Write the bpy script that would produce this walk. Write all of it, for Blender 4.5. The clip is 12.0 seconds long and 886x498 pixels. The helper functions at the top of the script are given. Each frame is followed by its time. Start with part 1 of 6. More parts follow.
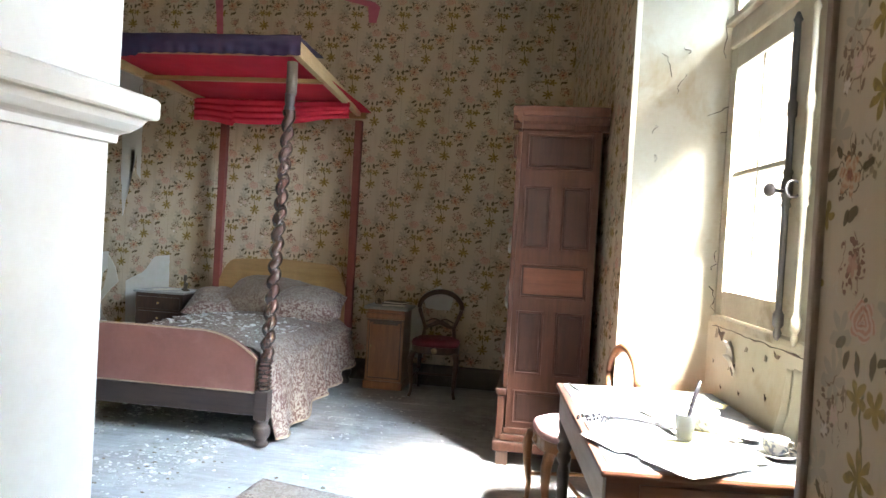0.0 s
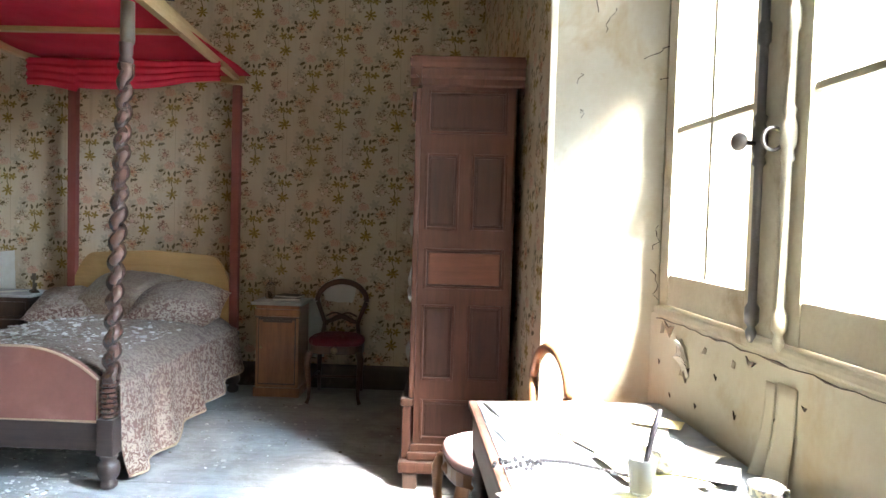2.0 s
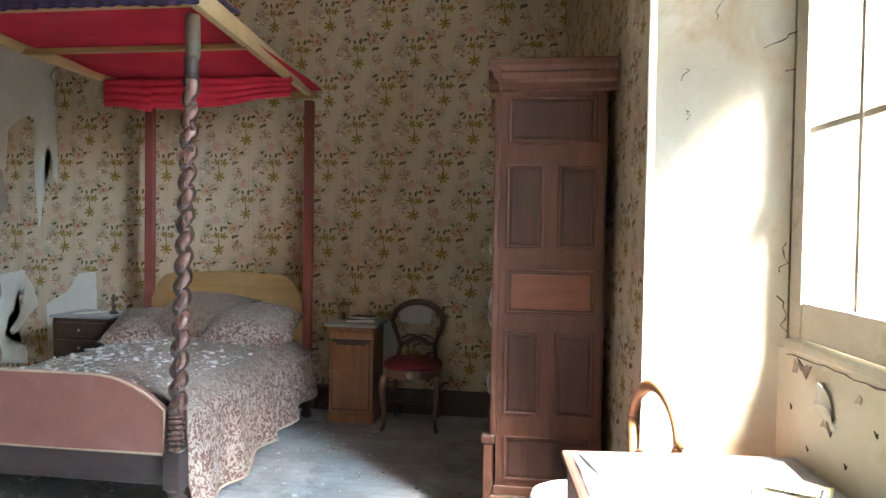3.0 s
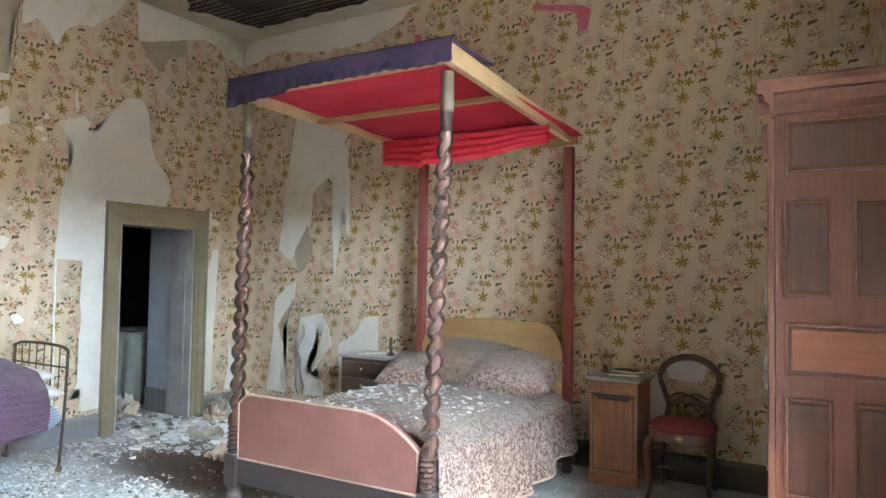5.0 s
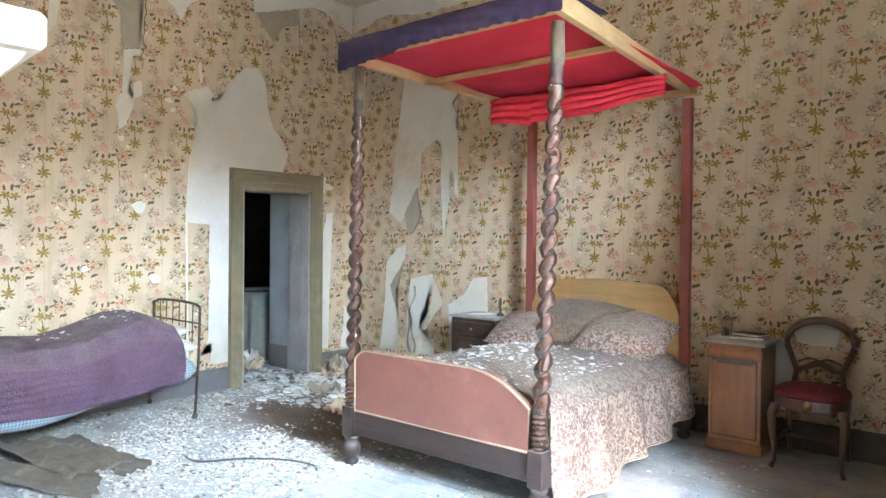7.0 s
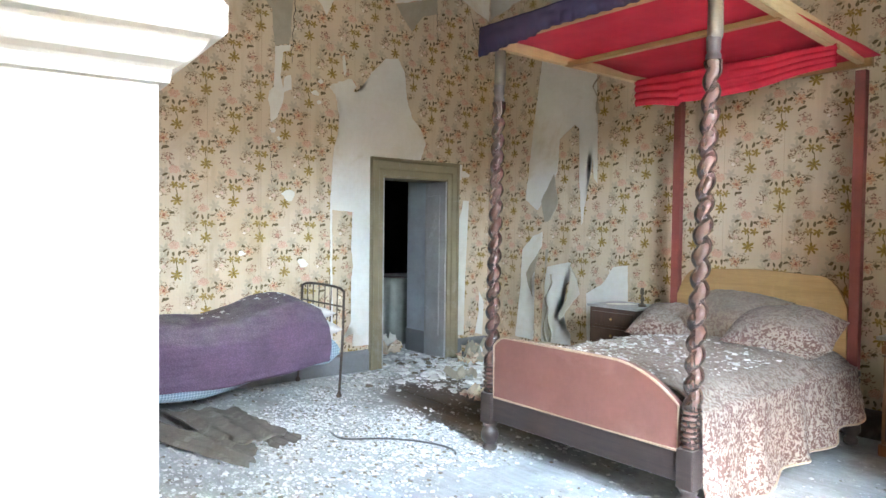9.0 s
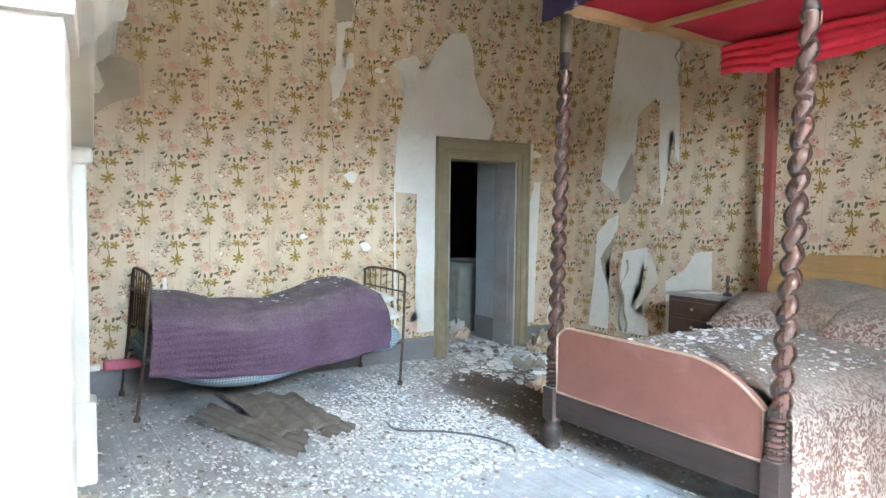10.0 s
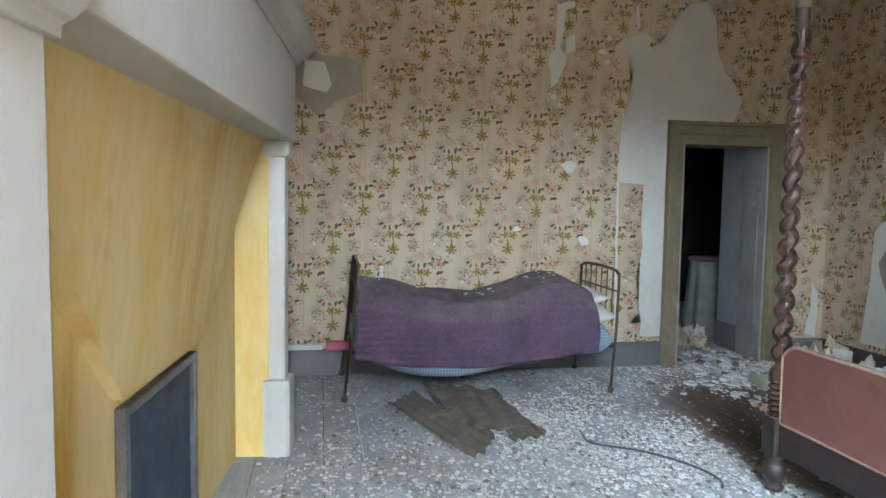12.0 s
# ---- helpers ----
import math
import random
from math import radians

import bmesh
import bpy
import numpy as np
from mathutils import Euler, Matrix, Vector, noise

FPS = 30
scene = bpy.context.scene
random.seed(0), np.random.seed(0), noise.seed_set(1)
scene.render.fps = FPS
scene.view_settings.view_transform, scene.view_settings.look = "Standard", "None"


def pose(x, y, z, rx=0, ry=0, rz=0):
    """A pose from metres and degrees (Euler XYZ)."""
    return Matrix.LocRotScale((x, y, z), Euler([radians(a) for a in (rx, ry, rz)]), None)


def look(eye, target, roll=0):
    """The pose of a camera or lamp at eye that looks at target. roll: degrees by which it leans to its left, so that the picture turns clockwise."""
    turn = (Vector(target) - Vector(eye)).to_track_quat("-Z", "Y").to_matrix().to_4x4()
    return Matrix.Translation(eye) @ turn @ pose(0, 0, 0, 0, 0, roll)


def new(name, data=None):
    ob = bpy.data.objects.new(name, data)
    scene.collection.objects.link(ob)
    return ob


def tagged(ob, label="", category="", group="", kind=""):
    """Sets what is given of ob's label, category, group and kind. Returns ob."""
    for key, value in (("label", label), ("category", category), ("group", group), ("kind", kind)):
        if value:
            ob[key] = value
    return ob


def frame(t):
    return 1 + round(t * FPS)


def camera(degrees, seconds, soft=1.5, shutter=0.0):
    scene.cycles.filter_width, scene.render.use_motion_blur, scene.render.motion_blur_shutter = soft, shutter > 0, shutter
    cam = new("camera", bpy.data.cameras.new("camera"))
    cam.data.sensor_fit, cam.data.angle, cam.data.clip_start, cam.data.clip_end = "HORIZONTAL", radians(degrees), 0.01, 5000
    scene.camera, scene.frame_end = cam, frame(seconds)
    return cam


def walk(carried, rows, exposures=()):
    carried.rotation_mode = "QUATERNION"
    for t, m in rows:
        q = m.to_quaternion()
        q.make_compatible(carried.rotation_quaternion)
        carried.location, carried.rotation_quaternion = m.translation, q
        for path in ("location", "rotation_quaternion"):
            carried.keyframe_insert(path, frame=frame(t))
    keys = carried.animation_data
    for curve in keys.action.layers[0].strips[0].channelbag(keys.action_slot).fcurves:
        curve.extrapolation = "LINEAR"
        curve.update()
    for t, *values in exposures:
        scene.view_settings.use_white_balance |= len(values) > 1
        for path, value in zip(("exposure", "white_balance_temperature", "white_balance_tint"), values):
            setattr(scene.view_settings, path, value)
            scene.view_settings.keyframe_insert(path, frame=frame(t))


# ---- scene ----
cam = camera(65.69, 12.0)
# seconds, x, y, z, yaw, pitch, roll
ROWS = [
    (0.0, 0.030, -0.044, 1.443, 8.43, -1.11, -3.35),
    (0.5, -0.010, 0.143, 1.445, 5.42, -2.11, -2.02),
    (1.0, 0.030, 0.350, 1.443, 2.48, -3.08, -1.17),
    (1.5, 0.097, 0.534, 1.448, 1.85, -2.58, -1.62),
    (2.0, 0.094, 0.732, 1.444, 1.80, -2.40, -1.65),
    (2.5, 0.035, 0.911, 1.452, 2.42, -2.17, -1.53),
    (3.0, 0.052, 1.050, 1.472, 8.16, -1.47, -0.86),
    (3.5, 0.150, 1.187, 1.496, 17.19, 1.49, -0.59),
    (5.5, 0.148, 1.240, 1.440, 33.63, 1.61, -0.98),
    (6.0, 0.141, 1.241, 1.429, 36.13, 0.62, -0.84),
    (6.5, 0.135, 1.245, 1.422, 38.26, -0.15, -0.60),
    (7.0, 0.125, 1.252, 1.422, 40.22, -0.72, -0.57),
    (9.0, 0.052, 1.240, 1.408, 51.05, -1.79, -0.72),
    (9.5, 0.010, 1.325, 1.389, 54.11, -2.01, -0.67),
    (10.0, -0.085, 1.520, 1.390, 57.90, -3.15, -0.67),
    (10.5, -0.154, 1.692, 1.380, 61.95, -4.40, -0.81),
    (11.0, -0.178, 1.888, 1.401, 69.45, -4.58, -0.44),
    (11.5, -0.174, 1.987, 1.389, 76.31, -4.35, -0.83),
    (12.0, -0.184, 2.018, 1.389, 79.92, -4.07, -0.88),
]
EXPOSURES = [(0.0, -0.5), (1.0, -0.6), (2.0, -0.6), (3.0, -0.5), (3.7, -0.2), (5.5, 0.28), (6.5, 0.48), (7.2, 0.55), (9.0, 0.35), (9.5, 0.25), (10.0, 0.15), (10.5, -0.08), (11.0, -0.38), (12.0, -0.68)]
walk(cam, [(t, pose(x, y, z, 90 + pitch, roll, yaw)) for t, x, y, z, yaw, pitch, roll in ROWS], EXPOSURES)

# ---- world and light ----
world = bpy.data.worlds.new("sky")
world.use_nodes = True
scene.world = world
wn = world.node_tree.nodes
sky = wn.new("ShaderNodeTexSky")
sky.sky_type, sky.sun_disc = "NISHITA", False
sky.sun_elevation, sky.sun_rotation = radians(48), radians(60)
world.node_tree.links.new(sky.outputs[0], wn["Background"].inputs[0])
wn["Background"].inputs[1].default_value = 0.15


def area_lamp(name, m, sx, sy, watts, colour):
    data = bpy.data.lights.new(name, "AREA")
    data.shape, data.size, data.size_y, data.energy, data.color = "RECTANGLE", sx, sy, watts, colour
    ob = new(name, data)
    ob.matrix_world = m
    return ob


# daylight through the window's opening: the open sky above the trees, its bright upper part, and the warm light of ground and facades below it
area_lamp("window_skylight", look((3.85, 1.45, 5.1), (-4.0, 2.2, 3.4)), 3.4, 3.6, 19000, (0.56, 0.78, 1.0))
area_lamp("window_high_skylight", look((2.3, 1.3, 5.4), (0.3, 2.9, 1.4)), 2.4, 1.6, 60000, (1.0, 0.95, 0.88))
area_lamp("window_horizonlight", look((1.10, 2.66, 2.05), (-2.5, 3.05, 1.9)), 1.62, 1.85, 62, (1.0, 0.84, 0.66))


# ---- material helpers ----
class Nodes:
    def __init__(self, name):
        self.mat = bpy.data.materials.new(name)
        self.mat.use_nodes = True
        self.t = self.mat.node_tree
        self.bsdf = self.t.nodes["Principled BSDF"]

    def put(self, socket, v):
        if hasattr(v, "links"):
            self.t.links.new(v, socket)
        elif isinstance(v, (tuple, list)) and len(v) == 3 and socket.type == "RGBA":
            socket.default_value = (*v, 1)
        else:
            socket.default_value = v

    def math(self, op, a, b=0.0, c=0.0, clamp=False):
        n = self.t.nodes.new("ShaderNodeMath")
        n.operation, n.use_clamp = op, clamp
        for s, v in zip(n.inputs, (a, b, c)):
            self.put(s, v)
        return n.outputs[0]

    def vmath(self, op, a, b=(0, 0, 0)):
        n = self.t.nodes.new("ShaderNodeVectorMath")
        n.operation = op
        self.put(n.inputs[0], a)
        self.put(n.inputs[1], b)
        return n.outputs[0]

    def mix(self, f, a, b):
        n = self.t.nodes.new("ShaderNodeMix")
        n.data_type = "RGBA"
        self.put(n.inputs[0], f)
        self.put(n.inputs[6], a)
        self.put(n.inputs[7], b)
        return n.outputs[2]

    def step(self, v, lo, hi):
        n = self.t.nodes.new("ShaderNodeMapRange")
        for s, x in zip(n.inputs, (v, lo, hi, 0.0, 1.0)):
            self.put(s, x)
        return n.outputs[0]

    def coords(self, which="Object"):
        return self.t.nodes.new("ShaderNodeTexCoord").outputs[which]

    def position(self):
        return self.t.nodes.new("ShaderNodeNewGeometry").outputs["Position"]

    def scaled(self, vec, s):
        return self.vmath("MULTIPLY", vec, s)

    def noise(self, vec, scale, detail=4.0, rough=0.6, dist=0.0, colour=False):
        n = self.t.nodes.new("ShaderNodeTexNoise")
        self.put(n.inputs["Vector"], vec)
        n.inputs["Scale"].default_value, n.inputs["Detail"].default_value = scale, detail
        n.inputs["Roughness"].default_value, n.inputs["Distortion"].default_value = rough, dist
        return n.outputs["Color" if colour else "Fac"]

    def voronoi(self, vec, scale, feature="F1", out="Distance"):
        n = self.t.nodes.new("ShaderNodeTexVoronoi")
        n.feature = feature
        self.put(n.inputs["Vector"], vec)
        n.inputs["Scale"].default_value = scale
        return n.outputs[out]

    def split(self, vec):
        n = self.t.nodes.new("ShaderNodeSeparateXYZ")
        self.put(n.inputs[0], vec)
        return n.outputs

    def join(self, x, y, z=0.0):
        n = self.t.nodes.new("ShaderNodeCombineXYZ")
        for s, v in zip(n.inputs, (x, y, z)):
            self.put(s, v)
        return n.outputs[0]

    def random(self):
        return self.t.nodes.new("ShaderNodeObjectInfo").outputs["Random"]

    def island(self):
        return self.t.nodes.new("ShaderNodeNewGeometry").outputs["Random Per Island"]

    def done(self, colour, rough=0.7, bump=None, strength=0.3, dist=0.01, metal=0.0, spec=0.4):
        self.put(self.bsdf.inputs["Base Color"], colour)
        self.put(self.bsdf.inputs["Roughness"], rough)
        self.put(self.bsdf.inputs["Metallic"], metal)
        self.put(self.bsdf.inputs["Specular IOR Level"], spec)
        if bump is not None:
            b = self.t.nodes.new("ShaderNodeBump")
            b.inputs["Strength"].default_value, b.inputs["Distance"].default_value = strength, dist
            self.put(b.inputs["Height"], bump)
            self.put(self.bsdf.inputs["Normal"], b.outputs[0])
        return self.mat


def plain_mat(name, a, b, scale=6.0, rough=0.7, bump=0.25, stain=None, stretch=(1, 1, 1), metal=0.0, spec=0.4, where="Object"):
    """Two close colours mixed by noise at two scales, with an optional stain colour."""
    n = Nodes(name)
    p = n.scaled(n.coords(where), stretch)
    f1, f2 = n.noise(p, scale, 6, 0.65), n.noise(p, scale * 9, 3, 0.6)
    c = n.mix(n.step(n.math("ADD", f1, n.math("MULTIPLY", f2, 0.4)), 0.45, 0.95), a, b)
    if stain:
        c = n.mix(n.step(n.noise(p, scale * 0.55, 5, 0.7, 0.4), 0.56, 0.72), c, stain)
    return n.done(c, n.math("ADD", n.math("MULTIPLY", f1, 0.25), rough - 0.12), n.math("ADD", f1, n.math("MULTIPLY", f2, 0.5)), bump, 0.006, metal, spec)


def wood_mat(name, a, b, along="Z", rough=0.45, grain=1.0, dust=0.0, spec=0.4):
    n = Nodes(name)
    st = {"X": (0.6, 9, 9), "Y": (9, 0.6, 9), "Z": (9, 9, 0.6)}[along]
    p = n.coords()
    q = n.vmath("ADD", n.scaled(p, st), n.join(n.math("MULTIPLY", n.random(), 17.0), 0.0, n.math("MULTIPLY", n.random(), 9.0)))
    g = n.noise(q, 3.2 * grain, 6, 0.6, 0.8)
    fine = n.noise(q, 22 * grain, 3, 0.6)
    c = n.mix(n.step(n.math("ADD", g, n.math("MULTIPLY", fine, 0.35)), 0.42, 0.9), a, b)
    wear = n.noise(p, 5.0, 5, 0.7)
    c = n.mix(n.math("MULTIPLY", n.step(wear, 0.5, 0.75), 0.35), c, tuple(x * 1.5 for x in b))
    if dust:
        up = n.split(n.t.nodes.new("ShaderNodeNewGeometry").outputs["Normal"])[2]
        d = n.math("MULTIPLY", n.step(up, 0.3, 0.9), n.math("MULTIPLY", n.step(n.noise(p, 14, 5, 0.7), 0.3, 0.65), dust))
        c = n.mix(d, c, (0.42, 0.41, 0.39))
        return n.done(c, n.math("ADD", rough, n.math("MULTIPLY", d, 0.4), clamp=True), n.math("ADD", g, fine), 0.25, 0.003, 0, spec)
    return n.done(c, n.math("ADD", n.math("MULTIPLY", wear, 0.25), rough - 0.1), n.math("ADD", g, fine), 0.25, 0.003, 0, spec)


def wallpaper_mat(name, axis, u_zero, v_zero):
    """Faded floral wallpaper: half-drop repeat of olive sprigs, roses, star flowers, twigs and small leaves, with stains and seams."""
    n = Nodes(name)
    pos = n.position()
    x, y, z = n.split(pos)
    u0 = {"X": x, "Y": y}.get(axis) or n.math("MULTIPLY", y, -1.0)
    wx, wy, _ = n.split(n.noise(pos, 22, 2, 0.5, 0.0, True))
    u = n.math("ADD", u0, n.math("MULTIPLY_ADD", wx, 0.026, -0.013 - u_zero))
    v = n.math("ADD", z, n.math("MULTIPLY_ADD", wy, 0.026, -0.013 - v_zero))
    W, H = 0.236, 0.611

    def cell(cx, cy):
        """Offset from the nearest repeat of a motif centred at (cx, cy)."""
        uc = n.math("MULTIPLY_ADD", u, 1 / W, 0.5 - cx / W)
        col = n.math("FLOOR", uc)
        du = n.math("MULTIPLY_ADD", n.math("SUBTRACT", uc, col), W, -W / 2)
        vc = n.math("MULTIPLY_ADD", v, 1 / H, 0.5 - cy / H)
        vc = n.math("MULTIPLY_ADD", n.math("MODULO", n.math("ADD", col, 1000.0), 2.0), 0.5, vc)
        dv = n.math("MULTIPLY_ADD", n.math("FRACT", vc), H, -H / 2)
        return du, dv

    def star(d, R, k, turn, sharp, flat=1.0):
        du, dv = d[0], n.math("MULTIPLY", d[1], flat)
        r = n.math("SQRT", n.math("MULTIPLY_ADD", du, du, n.math("MULTIPLY", dv, dv)))
        th = n.math("ARCTAN2", dv, du)
        lobes = n.math("ABSOLUTE", n.math("COSINE", n.math("MULTIPLY_ADD", th, k / 2, turn)))
        lim = n.math("MULTIPLY_ADD", lobes, sharp * R, (1 - sharp) * R)
        return n.step(n.math("SUBTRACT", lim, r), -0.002, 0.003), r, th

    def leaf(d, ang, la, lb):
        ca, sa = math.cos(radians(ang)), math.sin(radians(ang))
        p = n.math("MULTIPLY_ADD", d[0], ca / la, n.math("MULTIPLY", d[1], sa / la))
        q = n.math("MULTIPLY_ADD", d[0], -sa / lb, n.math("MULTIPLY", d[1], ca / lb))
        return n.step(n.math("MULTIPLY_ADD", p, p, n.math("MULTIPLY", q, q)), 1.15, 0.8)

    stain = n.noise(pos, 0.9, 5, 0.65, 0.3)
    c = n.mix(n.step(stain, 0.35, 0.7), (0.565, 0.455, 0.335), (0.475, 0.36, 0.245))
    fine = n.noise(pos, 70, 3, 0.6)
    c = n.mix(n.math("MULTIPLY", n.step(fine, 0.35, 0.7), 0.12), c, (0.42, 0.35, 0.26))
    # faint grey ghost leaves in the ground
    for cx, cy, R, k in ((0.118, -0.165, 0.052, 7), (0.075, 0.27, 0.050, 6), (-0.10, 0.22, 0.046, 5)):
        s, r, th = star(cell(cx, cy), R, k, 0.4, 0.75)
        c = n.mix(n.math("MULTIPLY", s, 0.55), c, (0.30, 0.26, 0.195))
    # sprays of small dark leaves and thin twigs
    here = n.join(u, v, 0.0)
    small = n.step(n.voronoi(n.scaled(here, (1.0, 1.35, 1.0)), 50), 0.42, 0.34)
    twig = n.step(n.math("ABSOLUTE", n.math("SUBTRACT", n.noise(here, 24, 1, 0.4), 0.5)), 0.030, 0.012)
    small = n.math("MAXIMUM", small, n.math("MULTIPLY", twig, 0.85))
    for cx, cy, R, flat, tone in ((-0.112, 0.085, 0.074, 1.1, (0.17, 0.095, 0.05)), (0.162, 0.035, 0.056, 1.0, (0.19, 0.085, 0.055)), (0.130, 0.20, 0.078, 1.25, (0.11, 0.062, 0.026)), (-0.03, -0.09, 0.046, 1.0, (0.24, 0.17, 0.10)), (0.205, -0.04, 0.030, 1.0, (0.12, 0.075, 0.03))):
        s, r, th = star(cell(cx, cy), R, 7, 0.9, 0.35, flat)
        c = n.mix(n.math("MULTIPLY", n.math("MULTIPLY", s, small), 0.92), c, tone)
    # blossom on the twig
    for cx, cy, R, tone in ((-0.105, 0.075, 0.020, (0.58, 0.40, 0.32)), (-0.14, 0.045, 0.016, (0.70, 0.60, 0.50)), (0.165, 0.03, 0.020, (0.44, 0.235, 0.17))):
        s, r, th = star(cell(cx, cy), R, 5, 0.3, 0.45)
        c = n.mix(n.math("MULTIPLY", s, 0.8), c, tone)
    # stalk of the olive sprig
    du, dv = cell(0.0, 0.065)
    bend = n.math("MULTIPLY_ADD", n.math("SINE", n.math("MULTIPLY", dv, 42.0)), 0.006, du)
    up = n.math("MULTIPLY", n.step(n.math("ABSOLUTE", bend), 0.0050, 0.0022), n.step(n.math("ABSOLUTE", dv), 0.075, 0.065))
    c = n.mix(up, c, (0.12, 0.085, 0.02))
    # olive leaves: a hanging star below, two clumps above
    olive = n.mix(n.step(n.noise(here, 45, 2, 0.5), 0.4, 0.6), (0.17, 0.108, 0.014), (0.29, 0.19, 0.036))
    s, r, th = star(cell(0.0, 0.004), 0.054, 7, 0.5, 0.80, 1.15)
    c = n.mix(n.math("MULTIPLY", s, 0.96), c, olive)
    for cx, cy, R, k, turn in ((-0.022, 0.128, 0.037, 5, 1.1), (0.042, 0.120, 0.039, 5, 0.2)):
        s, r, th = star(cell(cx, cy), R, k, turn, 0.75, 1.2)
        c = n.mix(n.math("MULTIPLY", s, 0.94), c, olive)
    # dark leaves under the rose and round the flower
    for cx, cy, ang, la in ((-0.095, 0.205, 25, 0.022), (-0.070, 0.180, 65, 0.019), (-0.028, 0.178, 100, 0.020), (0.022, 0.182, 80, 0.024), (0.055, 0.195, 20, 0.020), (0.150, 0.122, 15, 0.026), (0.125, 0.115, 70, 0.018), (0.195, 0.205, 15, 0.020), (0.085, 0.235, 130, 0.018)):
        c = n.mix(n.math("MULTIPLY", leaf(cell(cx, cy), ang, la, la * 0.46), 0.93), c, (0.085, 0.058, 0.020))
    # rose and star flower, in streaks of pink
    for cx, cy, R, k, sharp, flat, deep, pale in ((-0.022, 0.248, 0.052, 6, 0.3, 1.45, (0.46, 0.19, 0.13), (0.60, 0.45, 0.35)), (0.130, 0.190, 0.046, 6, 0.65, 1.1, (0.44, 0.20, 0.10), (0.58, 0.39, 0.26))):
        d = cell(cx, cy)
        s, r, th = star(d, R, k, 0.7, sharp, flat)
        rings = n.math("SINE", n.math("MULTIPLY_ADD", r, 420.0, n.math("MULTIPLY", n.math("SINE", n.math("MULTIPLY", th, 3.0)), 1.6)))
        c = n.mix(n.math("MULTIPLY", s, 0.75), c, n.mix(n.math("MULTIPLY", n.step(rings, -0.7, 0.7), 0.85), deep, pale))
    c = n.mix(n.math("MULTIPLY", star(cell(0.130, 0.190), 0.013, 5, 0.0, 0.3)[0], 0.8), c, (0.22, 0.05, 0.03))
    # age: brown damp and grey dirt, seams between lengths
    damp_shade = n.noise(n.scaled(pos, (1, 1, 0.45)), 1.6, 6, 0.7, 0.5)
    c = n.mix(n.math("MULTIPLY", n.step(damp_shade, 0.54, 0.75), 0.5), c, (0.27, 0.175, 0.085))
    streak = n.noise(n.scaled(pos, (5, 5, 0.30)), 2.0, 4, 0.6)
    c = n.mix(n.math("MULTIPLY", n.step(streak, 0.55, 0.72), 0.28), c, (0.26, 0.19, 0.115))
    c = n.mix(n.math("MULTIPLY", n.step(n.noise(pos, 11, 6, 0.75), 0.60, 0.70), 0.35), c, (0.60, 0.55, 0.46))
    seam = n.step(n.math("ABSOLUTE", n.math("SUBTRACT", n.math("FRACT", n.math("DIVIDE", u0, 0.472)), 0.5)), 0.494, 0.499)
    c = n.mix(n.math("MULTIPLY", seam, 0.5), c, (0.2, 0.15, 0.09))
    relief = n.math("MULTIPLY_ADD", fine, 0.15, n.math("MULTIPLY_ADD", streak, 0.5, n.noise(pos, 5, 4, 0.6)))
    return n.done(c, 0.75, relief, 0.35, 0.02, 0, 0.25)


M_PAPER_X = wallpaper_mat("floral_wallpaper_across", "X", -1.204, 1.895)
M_PAPER_Y = wallpaper_mat("floral_wallpaper_along", "Y", 2.586, 1.600)
M_PAPER_E = wallpaper_mat("floral_wallpaper_by_window", "-Y", 0.05, 1.40)
M_PLASTER = plain_mat("bare_white_plaster", (0.66, 0.64, 0.60), (0.58, 0.55, 0.49), 3.0, 0.85, 0.25, (0.52, 0.46, 0.36))
M_REVEAL = plain_mat("cream_flaking_paint", (0.70, 0.66, 0.55), (0.62, 0.56, 0.43), 4.0, 0.65, 0.3, (0.55, 0.44, 0.27))
M_CHIMNEY = plain_mat("white_gloss_paint", (0.60, 0.58, 0.54), (0.53, 0.50, 0.45), 2.2, 0.45, 0.12, (0.54, 0.48, 0.39))
M_YELLOW = plain_mat("yellow_distemper", (0.70, 0.46, 0.105), (0.76, 0.63, 0.35), 2.4, 0.55, 0.3, (0.56, 0.31, 0.035), (1, 1, 0.35))
M_CEILING = plain_mat("ceiling_plaster", (0.62, 0.58, 0.50), (0.50, 0.44, 0.35), 1.6, 0.9, 0.4, (0.28, 0.21, 0.14))
M_LATH = plain_mat("dark_rotten_lath", (0.045, 0.03, 0.02), (0.02, 0.014, 0.01), 9, 0.9, 0.6)
M_SKIRT = plain_mat("brown_skirting_paint", (0.075, 0.055, 0.042), (0.05, 0.036, 0.028), 5, 0.5, 0.2, (0.16, 0.13, 0.10))
M_SKIRT_GREY = plain_mat("grey_skirting_paint", (0.16, 0.155, 0.16), (0.12, 0.115, 0.115), 5, 0.5, 0.2, (0.22, 0.19, 0.15))
M_TRIM = plain_mat("olive_door_paint", (0.215, 0.175, 0.105), (0.165, 0.13, 0.075), 5, 0.5, 0.2, (0.26, 0.235, 0.19))
M_JAMB = plain_mat("grey_flaking_paint", (0.33, 0.32, 0.32), (0.25, 0.235, 0.225), 5, 0.6, 0.4, (0.42, 0.41, 0.40))
# near-black colour stands in for the next room's lack of light
M_ROOM_GLOOM = plain_mat("room_gloom", (0.05, 0.04, 0.032), (0.03, 0.025, 0.02), 3, 0.9, 0.2)
M_WINDOW = plain_mat("old_cream_window_paint", (0.60, 0.55, 0.43), (0.48, 0.42, 0.31), 7, 0.5, 0.35, (0.34, 0.27, 0.17))
M_IRON_DARK = plain_mat("dark_painted_iron", (0.10, 0.095, 0.10), (0.06, 0.055, 0.055), 20, 0.4, 0.2, None, (1, 1, 1), 0.5)
